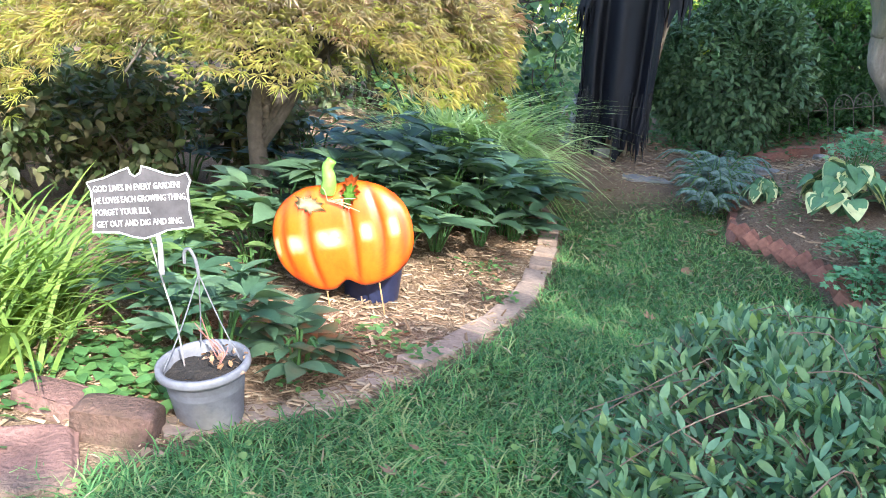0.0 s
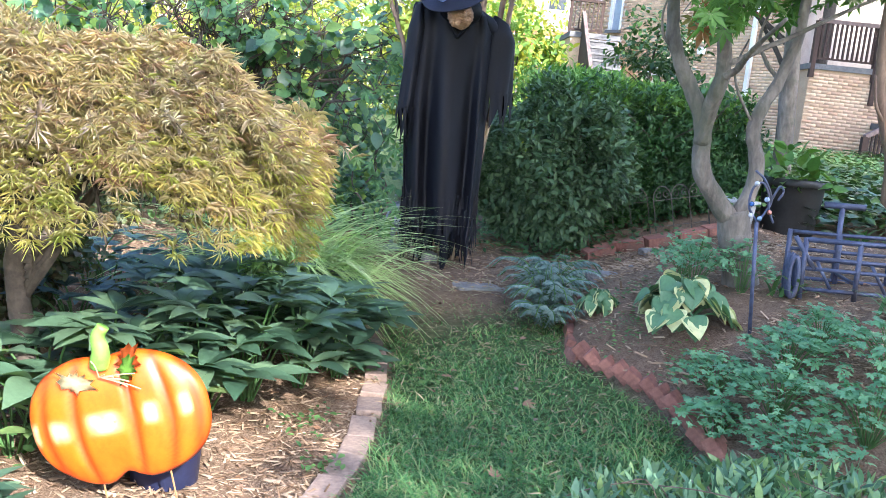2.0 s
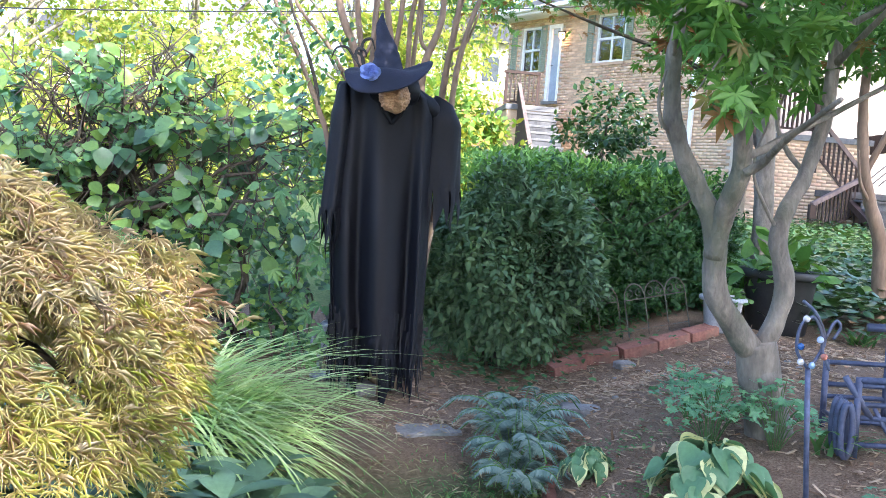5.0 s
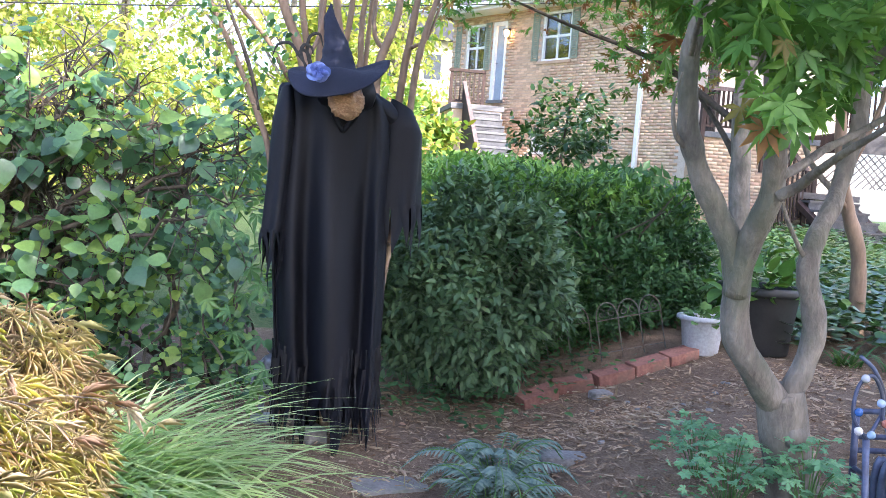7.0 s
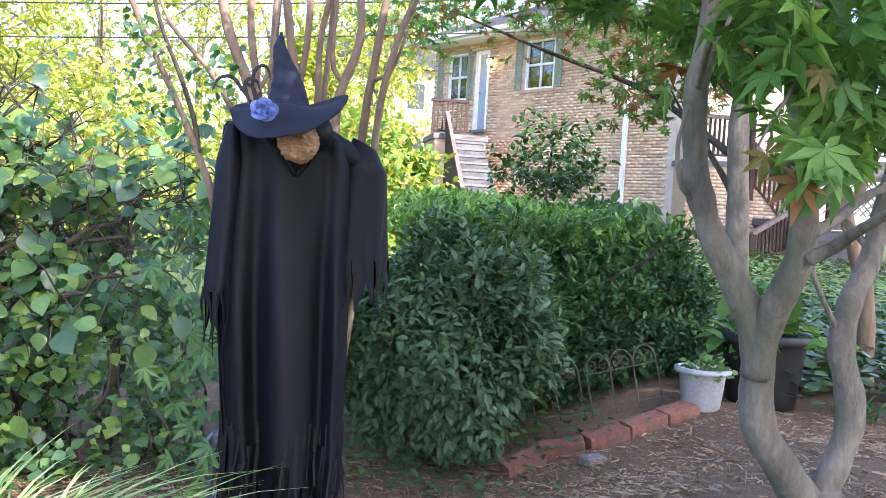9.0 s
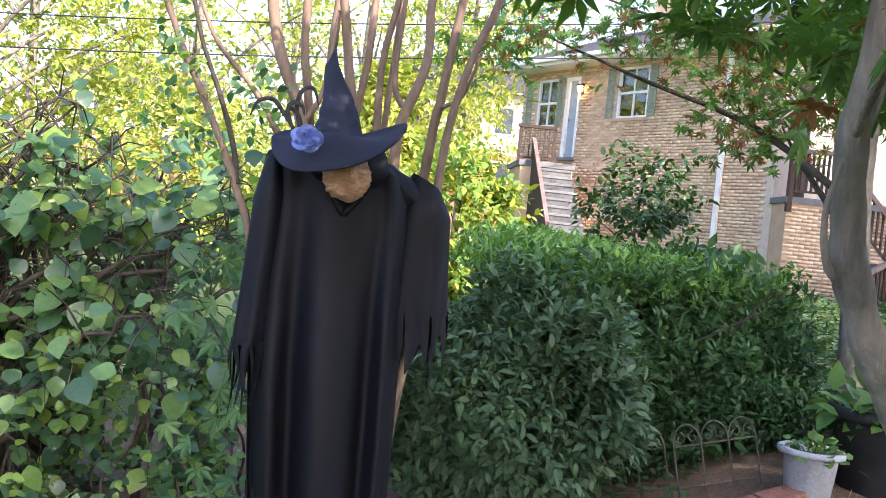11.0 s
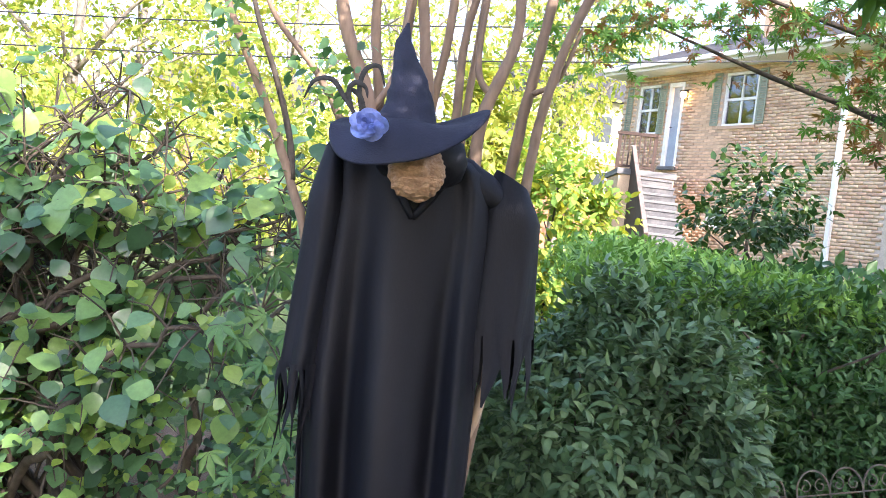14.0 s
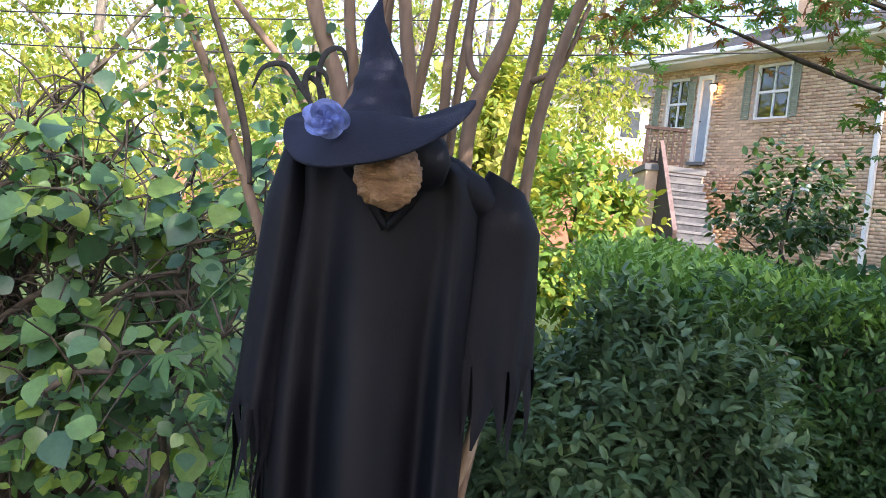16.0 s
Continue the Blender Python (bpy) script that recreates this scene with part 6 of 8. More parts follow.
def cart():
    """A low slate-blue metal frame of rails, lying in the mulch."""
    x0, y0 = 2.60, 4.98
    ob = empty("metal_frame_cart", (x0, y0, gz(2.75, 4.98)), "slate-blue metal garden cart of welded rods", "cart")
    ob.matrix_world = pose(x0, y0, gz(2.75, 4.98) - 0.02, 0, -2, -14)
    def rod(a, b, r=0.011, name="rail"):
        part(name, tube(bmesh.new(), [a, b], r, 8), M_BLUEMETAL, ob, smooth=True)
    for z in (0.06, 0.16, 0.21, 0.30):
        rod((0.05, 0, z), (0.78, 0, z), 0.010 if z < 0.3 else 0.013)
        rod((0.05, 0.36, z), (0.78, 0.36, z), 0.010)
    for x in (0.05, 0.3, 0.55, 0.78):
        for y in (0, 0.36):
            rod((x, y, 0.0), (x, y, 0.31), 0.013, "upright")
        rod((x, 0, 0.10), (x, 0.36, 0.10), 0.009, "cross_rod")
        rod((x + 0.06, 0, 0.20), (x + 0.14, 0.0, 0.06), 0.008, "brace")
    rod((0.29, 0.36, 0.0), (0.29, 0.36, 0.45), 0.014, "handle_post")
    rod((0.0, 0.0, 0.31), (0.10, 0.0, 0.16), 0.012, "brace")
    rod((0.20, 0.36, 0.45), (0.40, 0.36, 0.45), 0.017, "handle")
    for k, y in enumerate((-0.05, 0.0, 0.05)):
        ring = [(0.0 + 0.02 * math.sin(a), y, 0.12 + 0.10 * math.cos(a)) for a in np.linspace(0, 2 * math.pi, 20)]
        part("wheel_rim", tube(bmesh.new(), ring, 0.012, 8), M_BLUEMETAL, ob, smooth=True)


def garden_wand():
    x0, y0 = 2.285, 4.65
    g = gz(x0, y0)
    ob = empty("garden_wand", (x0, y0, g), "dark metal garden wand with curled top and glass beads", "yard ornament")
    part("stake", tube(bmesh.new(), [(0, 0, -0.05), (-0.03, 0, 0.25), (-0.055, 0, 0.50)], 0.009, 8), M_BLUEMETAL, ob, smooth=True)
    curls = [[(-0.055, 0, 0.50), (-0.10, 0, 0.56), (-0.095, 0, 0.64), (-0.055, 0, 0.67), (-0.02, 0, 0.62), (-0.01, 0, 0.56), (0.02, 0, 0.50)],
             [(-0.055, 0, 0.50), (-0.02, 0.01, 0.54), (0.0, 0.01, 0.60), (-0.04, 0.01, 0.68), (-0.09, 0.01, 0.72)],
             [(0.0, 0.01, 0.60), (0.03, 0.01, 0.66), (0.05, 0.01, 0.64), (0.03, 0.01, 0.60)]]
    for c in curls:
        part("curl", tube(bmesh.new(), smooth_path(c, 6), 0.0055, 6), M_BLUEMETAL, ob, smooth=True)
    for (bx, bz), col in (((-0.085, 0.665), (0.75, 0.75, 0.82)), ((-0.03, 0.60), (0.55, 0.65, 0.85)), ((-0.095, 0.575), (0.06, 0.16, 0.45)), ((-0.01, 0.545), (0.65, 0.25, 0.18)), ((-0.05, 0.515), (0.4, 0.55, 0.75)), ((-0.09, 0.525), (0.8, 0.78, 0.8))):
        bm = bmesh.new()
        bmesh.ops.create_uvsphere(bm, u_segments=14, v_segments=10, radius=0.0115)
        m, t, p, _ = nodes_of("glass_bead")
        p.inputs["Base Color"].default_value = (*col, 1)
        p.inputs["Roughness"].default_value = 0.08
        p.inputs["Transmission Weight"].default_value = 0.5
        b = part("bead", bm, m, ob, "shiny coloured glass bead", True)
        b.location = (bx, -0.012, bz)


def small_statue():
    """A pewter-grey garden figurine, kept plain."""
    x0, y0 = 0.76, 7.27
    bm = bmesh.new()
    lathe(bm, [(0.001, 0), (0.075, 0.0), (0.078, 0.02), (0.055, 0.035), (0.001, 0.04)], 20)
    tube(bm, smooth_path([(-0.025, 0, 0.03), (-0.02, 0, 0.12), (0.01, 0, 0.20)], 4), [0.016] * 4 + [0.02] * 4 + [0.026], 8)
    tube(bm, smooth_path([(0.04, 0, 0.03), (0.035, 0, 0.12), (0.015, 0, 0.20)], 4), [0.016] * 4 + [0.02] * 4 + [0.026], 8)
    tube(bm, smooth_path([(0.01, 0, 0.17), (0.012, 0, 0.25), (0.015, 0, 0.33), (0.016, 0, 0.36)], 4), [0.042, 0.042, 0.040, 0.038, 0.036, 0.038, 0.042, 0.044, 0.044, 0.038, 0.026, 0.016, 0.014], 12)
    tube(bm, smooth_path([(-0.02, -0.01, 0.33), (-0.06, -0.02, 0.27), (-0.075, -0.03, 0.2)], 4), 0.012, 7)
    tube(bm, smooth_path([(0.05, -0.01, 0.33), (0.08, -0.02, 0.27), (0.06, -0.04, 0.21)], 4), 0.012, 7)
    r = bmesh.ops.create_uvsphere(bm, u_segments=14, v_segments=10, radius=0.031)
    bmesh.ops.translate(bm, vec=(0.018, -0.003, 0.385), verts=r["verts"])
    lathe(bm, [(0.052, 0.395), (0.036, 0.402), (0.03, 0.42), (0.002, 0.428)], 16, (0.018, -0.003, 0))
    ob = part("garden_statue", bm, surface("pewter_grey", (0.12, 0.125, 0.14), (0.30, 0.31, 0.34), 22, 0.4, 0.6, 0.3, 0.004), None, smooth=True)
    tagged(ob, "small pewter-grey garden figurine on a round base", "statue")
    ob.location = (x0, y0, gz(x0, y0) - 0.004)
    bm = worn_block(0.10, 0.16, 0.07, 4, 0.01)
    b = tagged(part("stone", bm, M_GREYROCK), "pale grey stone under the hem of the robe", "stone")
    b.matrix_world = pose(0.98, 7.02, gz(0.98, 7.02) - 0.01, 0, 0, 20)


cart()
garden_wand()
small_statue()

# ---- the hanging witch decoration: one mesh ----
def witch():
    bx, by = 1.04, 6.95
    g = gz(bx, by)
    bm = bmesh.new()
    ROBE, HAT, MASK, ROSE, FEATHER = range(5)
    def done(k, smooth=True):
        for f in bm.faces:
            if not f.tag:
                f.tag, f.material_index, f.smooth = True, k, smooth
    Z = [0.42, 0.62, 0.85, 1.08, 1.31, 1.54, 1.68, 1.735, 1.765, 1.785, 1.79]
    XL = [0.79, 0.765, 0.745, 0.725, 0.718, 0.715, 0.713, 0.715, 0.718, 0.73, 0.91]
    XR = [1.285, 1.285, 1.285, 1.28, 1.27, 1.27, 1.26, 1.24, 1.20, 1.13, 1.08]
    DP = [0.15, 0.15, 0.145, 0.14, 0.135, 0.13, 0.125, 0.12, 0.10, 0.08, 0.06]
    def ring_at(z, n=150):
        xl, xr, d = (np.interp(z, Z, q) for q in (XL, XR, DP))
        low = ramp(1.75 - z, 0.1, 0.9)
        out = []
        for i in range(n):
            a = 2 * math.pi * i / n
            drift = 0.35 * math.sin(z * 1.3)
            f = 0.055 * math.sin(8 * a + drift + 1.0) + 0.015 * math.sin(15 * a - drift * 2 + 2.2) + 0.02 * noise.noise((math.cos(a) * 2.5, math.sin(a) * 2.5, z * 0.5))
            k = 1 + 0.10 * noise.noise((math.cos(a) * 1.2, math.sin(a) * 1.2, z * 1.5 + 4))
            r = Vector((math.copysign(abs(math.cos(a)) ** 0.75, math.cos(a)), math.copysign(abs(math.sin(a)) ** 0.85, math.sin(a)), 0))
            out.append(Vector(((xl + xr) / 2 + r.x * ((xr - xl) / 2), 6.95 + r.y * (d * k + f * (0.25 + 0.9 * low)), z)))
        return out
    def skin(rings, close=True):
        vs = [[bm.verts.new(p) for p in r] for r in rings]
        for r0, r1 in zip(vs, vs[1:]):
            n = len(r0)
            for i in range(n if close else n - 1):
                bm.faces.new((r0[i], r0[(i + 1) % n], r1[(i + 1) % n], r1[i]))
        return vs
    skin([ring_at(z) for z in np.concatenate([np.linspace(0.42, 1.7, 44), [1.72, 1.735, 1.75, 1.765, 1.775, 1.785, 1.79]])])
    # torn hem: long tapering shreds
    hem = ring_at(0.44)
    n = len(hem)
    i = 0
    while i < n:
        w = int(rng.integers(2, 8))
        drop = (0.14 + 0.22 * rng.random()) * (1.0 if w < 6 else 0.75)
        seg = [hem[(i + k) % n] for k in range(w + 1)]
        rows, steps = [], 6
        mid = sum(seg, Vector()) / len(seg)
        sway = Vector((rng.normal() * 0.016, rng.normal() * 0.02, 0))
        for s in range(steps + 1):
            t = s / steps
            k = 1 - 0.9 * t ** (1.2 + 1.5 * rng.random())
            rows.append([mid + (p - mid) * k + sway * t * t + Vector((0.006 * math.sin(9 * t + i), 0.008 * math.cos(7 * t + i), -drop * t + 0.03 * (1 - t))) for p in seg])
        skin(rows, False)
        i += max(1, w - 1)
    # a ragged underskirt that nearly reaches the ground
    inner = [Vector((1.035 + (p.x - 1.035) * 0.86, 6.95 + (p.y - 6.95) * 0.8, p.z)) for p in ring_at(0.5)]
    i = 0
    while i < n:
        w = int(rng.integers(4, 10))
        drop = 0.22 + 0.20 * rng.random()
        seg = [inner[(i + k) % n] for k in range(w + 1)]
        mid = sum(seg, Vector()) / len(seg)
        skin([[mid + (p - mid) * (1 - 0.75 * (q / 5) ** 2.2) + Vector((0.008 * math.sin(q + i), 0.008 * math.cos(q + i), -drop * q / 5)) for p in seg] for q in range(6)], False)
        i += max(1, w - 2)
    # sleeves: hanging ovals with ragged ends
    def sleeve(cx, cy, hw, dp, top, hem_z, shreds, bend=0.0, slope=0.0):
        rows = []
        for z in np.linspace(top, hem_z, 18):
            t = (top - z) / (top - hem_z)
            k = min(1, 0.5 + 2.2 * t) if t < 0.3 else 1
            row = []
            for q in range(40):
                a = 2 * math.pi * q / 40
                f = 1 + 0.12 * math.sin(5 * a + 2 * t + cx * 9) * t
                row.append(Vector((cx + bend * t + hw * k * math.cos(a) * f, cy + dp * k * math.sin(a) * f, z + slope * math.cos(a) * hw * (1 - t))))
            rows.append(row)
        skin(rows)
        last = rows[-1]
        q = 0
        while q < 40:
            w = int(rng.integers(2, 6))
            seg = [last[(q + k) % 40] for k in range(w + 1)]
            mid = sum(seg, Vector()) / len(seg)
            drop = shreds * (0.35 + 0.9 * rng.random())
            skin([[mid + (p - mid) * (1 - 0.93 * (s / 5) ** 1.3) + Vector((0.012 * math.sin(3 * s / 5 + q), 0, -drop * s / 5 + 0.015)) for p in seg] for s in range(6)], False)
            q += max(1, w - 1)
    sleeve(1.315, 6.97, 0.105, 0.09, 1.735, 1.26, 0.20, 0.015, -0.25)
    sleeve(0.755, 6.87, 0.055, 0.095, 1.765, 1.12, 0.24, -0.025, 0.15)
    # wide neckline
    for a, b, c in (((0.93, 6.77, 1.755), (0.96, 6.79, 1.66), (1.015, 6.795, 1.575)), ((1.12, 6.77, 1.755), (1.08, 6.79, 1.66), (1.015, 6.795, 1.575))):
        tube(bm, smooth_path([a, b, c], 5), 0.012, 8)
    # dark hair mass under the hat
    r = bmesh.ops.create_icosphere(bm, subdivisions=3, radius=1)
    for v in r["verts"]:
        v.co = Vector((1.02, 6.80, 1.755)) + Vector((v.co.x * 0.14, v.co.y * 0.105, v.co.z * 0.10)) * (1 + 0.12 * noise.noise(v.co * 3))
    # black veil falling from under the brim to the far shoulder
    r = bmesh.ops.create_icosphere(bm, subdivisions=4, radius=1)
    for v in r["verts"]:
        c = v.co.copy()
        k = 1 + 0.10 * noise.noise(Vector((c.x * 4, c.y * 3, c.z * 1.5)))
        v.co = Vector((1.14 + c.x * 0.17, 6.94 + c.y * 0.08 * k, 1.71 + c.z * 0.08 * k - 0.05 * c.x))
    # frayed threads and narrow tatters round the hem
    for i in range(110):
        p = ring_at(0.45 + 0.16 * rng.random(), 60)[int(rng.integers(0, 60))]
        ln, wd = 0.16 + 0.24 * rng.random(), 0.0025 + 0.006 * rng.random()
        sway = Vector((rng.normal() * 0.02, rng.normal() * 0.02, 0))
        out_y = -0.006 if p.y < 6.95 else 0.006
        skin([[p + sway * (q / 5) ** 2 + Vector((e * wd * (1 - 0.6 * q / 5) + 0.005 * math.sin(q + i), out_y, -ln * q / 5)) for e in (-1, 1)] for q in range(6)], False)
    done(ROBE)
    # hat: wavy brim
    rows = []
    for k in np.linspace(0, 1, 12):
        row = []
        for q in range(64):
            a = 2 * math.pi * q / 64
            rx, ry = 0.075 + 0.136 * k, 0.075 + 0.130 * k
            x, y = 0.965 - 0.008 * k + (rx + 0.035 * k * max(0, math.cos(a))) * math.cos(a), 6.735 + ry * math.sin(a)
            front = max(0, -math.sin(a))
            z = 1.848 - k ** 1.6 * (0.140 * front ** 1.3 * (1 - 0.38 * math.cos(a)) + 0.02 * math.cos(a) * -0.3) + 0.012 * k * math.sin(3 * a + 0.6) + 0.03 * k * k * max(0, math.sin(a)) + (0.030 * k ** 3 - 0.052 * k) * max(0, -math.cos(a)) + 0.050 * k ** 3 * max(0, math.cos(a)) ** 2
            row.append(Vector((x, y, z)))
        rows.append(row)
    rows += [[p + Vector((0, 0, -0.007)) for p in r] for r in rows[::-1]]
    skin(rows)
    # hat: crumpled cone
    rows = []
    for t in np.linspace(0, 1, 26):
        c = Vector((np.interp(t, [0, 0.3, 0.8, 1], [0.972, 0.965, 0.925, 0.93]), np.interp(t, [0, 1], [6.745, 6.86]), 1.845 + 0.315 * t))
        rad = np.interp(t, [0, 0.15, 0.4, 0.75, 1], [0.092, 0.074, 0.056, 0.030, 0.004])
        rows.append([c + Vector((rad * math.cos(a), rad * math.sin(a), 0)) * (1 + 0.13 * noise.noise((math.cos(a) * 1.5, math.sin(a) * 1.5, t * 9)) + 0.05 * noise.noise((math.cos(a) * 3, math.sin(a) * 3, t * 16 + 5))) for a in np.linspace(0, 2 * math.pi, 40, endpoint=False)])
    skin(rows)
    done(HAT)
    # mask: a plain wrinkled form
    r = bmesh.ops.create_icosphere(bm, subdivisions=5, radius=1)
    for v in r["verts"]:
        c = v.co.copy()
        wr = 0.11 * noise.noise(Vector((c.x * 3, c.y * 2, c.z * 9))) + 0.02 * noise.noise(c * 13)
        brow = 0.14 * math.exp(-((c.x - 0.15) / 0.28) ** 2 - ((c.z - 0.22) / 0.22) ** 2) * (c.y < 0)
        mouth = -0.12 * math.exp(-((c.z + 0.22 + 0.1 * c.x * c.x) / 0.06) ** 2) * (abs(c.x) < 0.6) * (c.y < 0)
        nose = 0.36 * math.exp(-((c.x - 0.1) / 0.17) ** 2 - ((c.z - 0.02) / 0.2) ** 2) * (c.y < 0)
        fold = -0.07 * math.exp(-((abs(c.x - 0.08) - 0.38 + 0.2 * c.z) / 0.06) ** 2) * (c.z < 0.15) * (c.y < 0)
        k = 1 + wr + brow * 1.6 + mouth + nose + fold
        v.co = Vector((1.012, 6.69, 1.705)) + Vector((c.x * 0.082, c.y * 0.066, c.z * 0.084)) * k
    done(MASK)
    # satin rosette
    for j, (rad, tilt) in enumerate(((0.056, 0.10), (0.046, 0.35), (0.034, 0.6), (0.02, 0.85))):
        n = 5 if j < 3 else 4
        for q in range(n):
            a = 2 * math.pi * (q + 0.5 * j) / n + 0.3 * rng.random()
            rows = []
            for s in np.linspace(0, 1, 5):
                row = []
                for w in np.linspace(-1, 1, 7):
                    aa = a + w * 0.75 * (0.5 + 0.5 * s)
                    rr = rad * s * (1 - 0.18 * w * w)
                    row.append(Vector((0.868 + rr * math.cos(aa), 6.575 - 0.012 - 0.03 * tilt * s - 0.012 * s * math.sin(w * 3 + j) - 0.006 * j, 1.806 + 0.82 * rr * math.sin(aa))))
                rows.append(row)
            skin(rows, False)
    done(ROSE)
    for pts in (((0.83, 6.66, 1.83), (0.785, 6.66, 1.885), (0.745, 6.66, 1.93), (0.695, 6.66, 1.92), (0.672, 6.66, 1.865)),
                ((0.84, 6.68, 1.83), (0.822, 6.68, 1.92), (0.835, 6.68, 1.975), (0.872, 6.68, 1.985), (0.893, 6.68, 1.93)),
                ((0.82, 6.66, 1.83), (0.795, 6.66, 1.90), (0.81, 6.66, 1.93), (0.84, 6.66, 1.92), (0.85, 6.66, 1.89)),
                ((0.85, 6.68, 1.83), (0.83, 6.68, 1.89), (0.80, 6.68, 1.91), (0.775, 6.68, 1.88))):
        p = smooth_path(pts, 6)
        n = len(p)
        rows = []
        for i, q in enumerate(p):
            t = (p[min(i + 1, n - 1)] - p[max(i - 1, 0)]).normalized()
            s = t.cross(Vector((0, 1, 0)))
            w = 0.0065 * math.sin(math.pi * min(0.12 + 0.88 * i / (n - 1), 1)) ** 0.7 + 0.001
            rows.append([q - s * w, q + Vector((0, -0.003, 0)), q + s * w])
        skin(rows, False)
    done(FEATHER)
    for v in bm.verts:
        v.co.z += 0.045 * float(ramp(v.co.z, 0.9, 1.6))
        v.co -= Vector((bx, by, g))
    me = bpy.data.meshes.new("witch_decoration")
    bm.to_mesh(me)
    bm.free()
    cloth = surface("black_cloth", (0.004, 0.0044, 0.007), (0.008, 0.0088, 0.014), 3, 0.6, 0, 0.25, 0.003, None, (1, 1, 0.3), 240)
    cloth.node_tree.nodes["Principled BSDF"].inputs["Sheen Weight"].default_value = 0.0
    cloth.node_tree.nodes["Principled BSDF"].inputs["Sheen Tint"].default_value = (0.5, 0.55, 0.8, 1)
    cloth.node_tree.nodes["Principled BSDF"].inputs["Specular IOR Level"].default_value = 0.22
    felt = surface("navy_black_felt", (0.008, 0.010, 0.022), (0.016, 0.018, 0.038), 6, 0.8, 0, 0.4, 0.006, None, None, 180)
    skin_m = surface("tan_latex", (0.30, 0.165, 0.09), (0.50, 0.31, 0.185), 22, 0.5, 0, 0.9, 0.012, (0.22, 0.115, 0.065), (1, 1, 2.2))
    satin = surface("blue_satin", (0.13, 0.18, 0.46), (0.26, 0.33, 0.66), 8, 0.26, 0.1, 0.2, 0.003)
    black = surface("black_feather", (0.010, 0.010, 0.011), (0.028, 0.026, 0.025), 60, 0.6, 0, 0.2, 0.002)
    for m in (cloth, felt, skin_m, satin, black):
        me.materials.append(m)
    ob = new("witch_decoration", me)
    ob.location = (bx, by, g)
    tagged(ob, "hanging witch decoration in tattered black robe and pointed hat", "halloween decoration")


witch()

# ---- the brick house up the bank, its stairs, the deck and the neighbours ----
HX, HY, HZ, HTURN = 7.247, 26.30, 0.22, -62.0
M_HBRICK = surface("buff_brick", (0.52, 0.35, 0.235), (0.64, 0.47, 0.32), 3, 0.9, 0, 0.3, 0.004, None, None, 40, rand=0.22)
M_MORTAR = surface("mortar", (0.46, 0.38, 0.31), (0.56, 0.48, 0.40), 5, 0.95, 0, 0.3, 0.004)
M_WHITE = surface("white_paint", (0.72, 0.72, 0.70), (0.82, 0.82, 0.80), 4, 0.5, 0, 0.1, 0.002, (0.62, 0.60, 0.55))
M_SHUTTER = surface("sage_green_paint", (0.20, 0.23, 0.17), (0.27, 0.30, 0.23), 8, 0.6, 0, 0.15, 0.002)
M_BROWN = surface("brown_stained_wood", (0.032, 0.018, 0.014), (0.062, 0.035, 0.026), 12, 0.75, 0, 0.3, 0.003, None, (1, 1, 0.2))
M_CONC = surface("pale_concrete", (0.11, 0.11, 0.115), (0.18, 0.18, 0.18), 7, 0.9, 0, 0.4, 0.005, (0.2, 0.19, 0.175))
M_RISER = surface("stained_concrete", (0.05, 0.05, 0.055), (0.12, 0.12, 0.125), 5, 0.9, 0, 0.4, 0.005, (0.16, 0.155, 0.15))
# paler copy of the brown wood: light on the rail tops, put into colour
M_RAILTOP = surface("sunlit_brown_rail", (0.14, 0.095, 0.085), (0.24, 0.17, 0.15), 10, 0.7, 0, 0.3, 0.003, None, (1, 1, 0.2))
M_TREAD = surface("weathered_grey_board", (0.07, 0.065, 0.065), (0.13, 0.12, 0.118), 9, 0.85, 0, 0.3, 0.004, None, (0.3, 1, 1))
M_ROOF = surface("grey_shingle", (0.08, 0.08, 0.085), (0.16, 0.16, 0.165), 18, 0.9, 0, 0.5, 0.01, None, (1, 3, 1))
# near-black colour that stands for the shade inside the rooms
M_DARKIN = plain("room_shade_paint", (0.05, 0.05, 0.05), 0.9)


def joined_brick():
    m, t, p, _ = nodes_of("buff_brick_wall")
    g = t.nodes.new("ShaderNodeNewGeometry")
    c = colours(t, g.outputs["Random Per Island"], [(0, (0.48, 0.31, 0.205)), (0.35, (0.60, 0.43, 0.29)), (0.7, (0.67, 0.51, 0.355)), (1.0, (0.57, 0.37, 0.26))])
    n = tex(t, "noise", 1.3, 5)
    c = mixed(t, c, colours(t, n.outputs["Fac"], [(0.3, (0.85, 0.85, 0.85)), (0.7, (1.12, 1.1, 1.08))]), 0.8, "MULTIPLY")
    f = tex(t, "noise", 45, 3)
    c = mixed(t, c, colours(t, f.outputs["Fac"], [(0.3, (0.85, 0.85, 0.85)), (0.7, (1.12, 1.12, 1.12))]), 0.8, "MULTIPLY")
    t.links.new(c, p.inputs["Base Color"])
    p.inputs["Roughness"].default_value = 0.92
    relief(t, p, f.outputs["Fac"], 0.3, 0.004)
    return m


def glass():
    m, t, p, out = nodes_of("window_glass")
    gl, tr, mx = t.nodes.new("ShaderNodeBsdfGlossy"), t.nodes.new("ShaderNodeBsdfTransparent"), t.nodes.new("ShaderNodeMixShader")
    gl.inputs["Roughness"].default_value = 0.02
    fr = t.nodes.new("ShaderNodeFresnel")
    fr.inputs["IOR"].default_value = 2.2
    t.links.new(fr.outputs["Fac"], mx.inputs["Fac"])
    t.links.new(tr.outputs["BSDF"], mx.inputs[1])
    t.links.new(gl.outputs["BSDF"], mx.inputs[2])
    t.links.new(mx.outputs["Shader"], out.inputs["Surface"])
    return m


M_GLASS = glass()
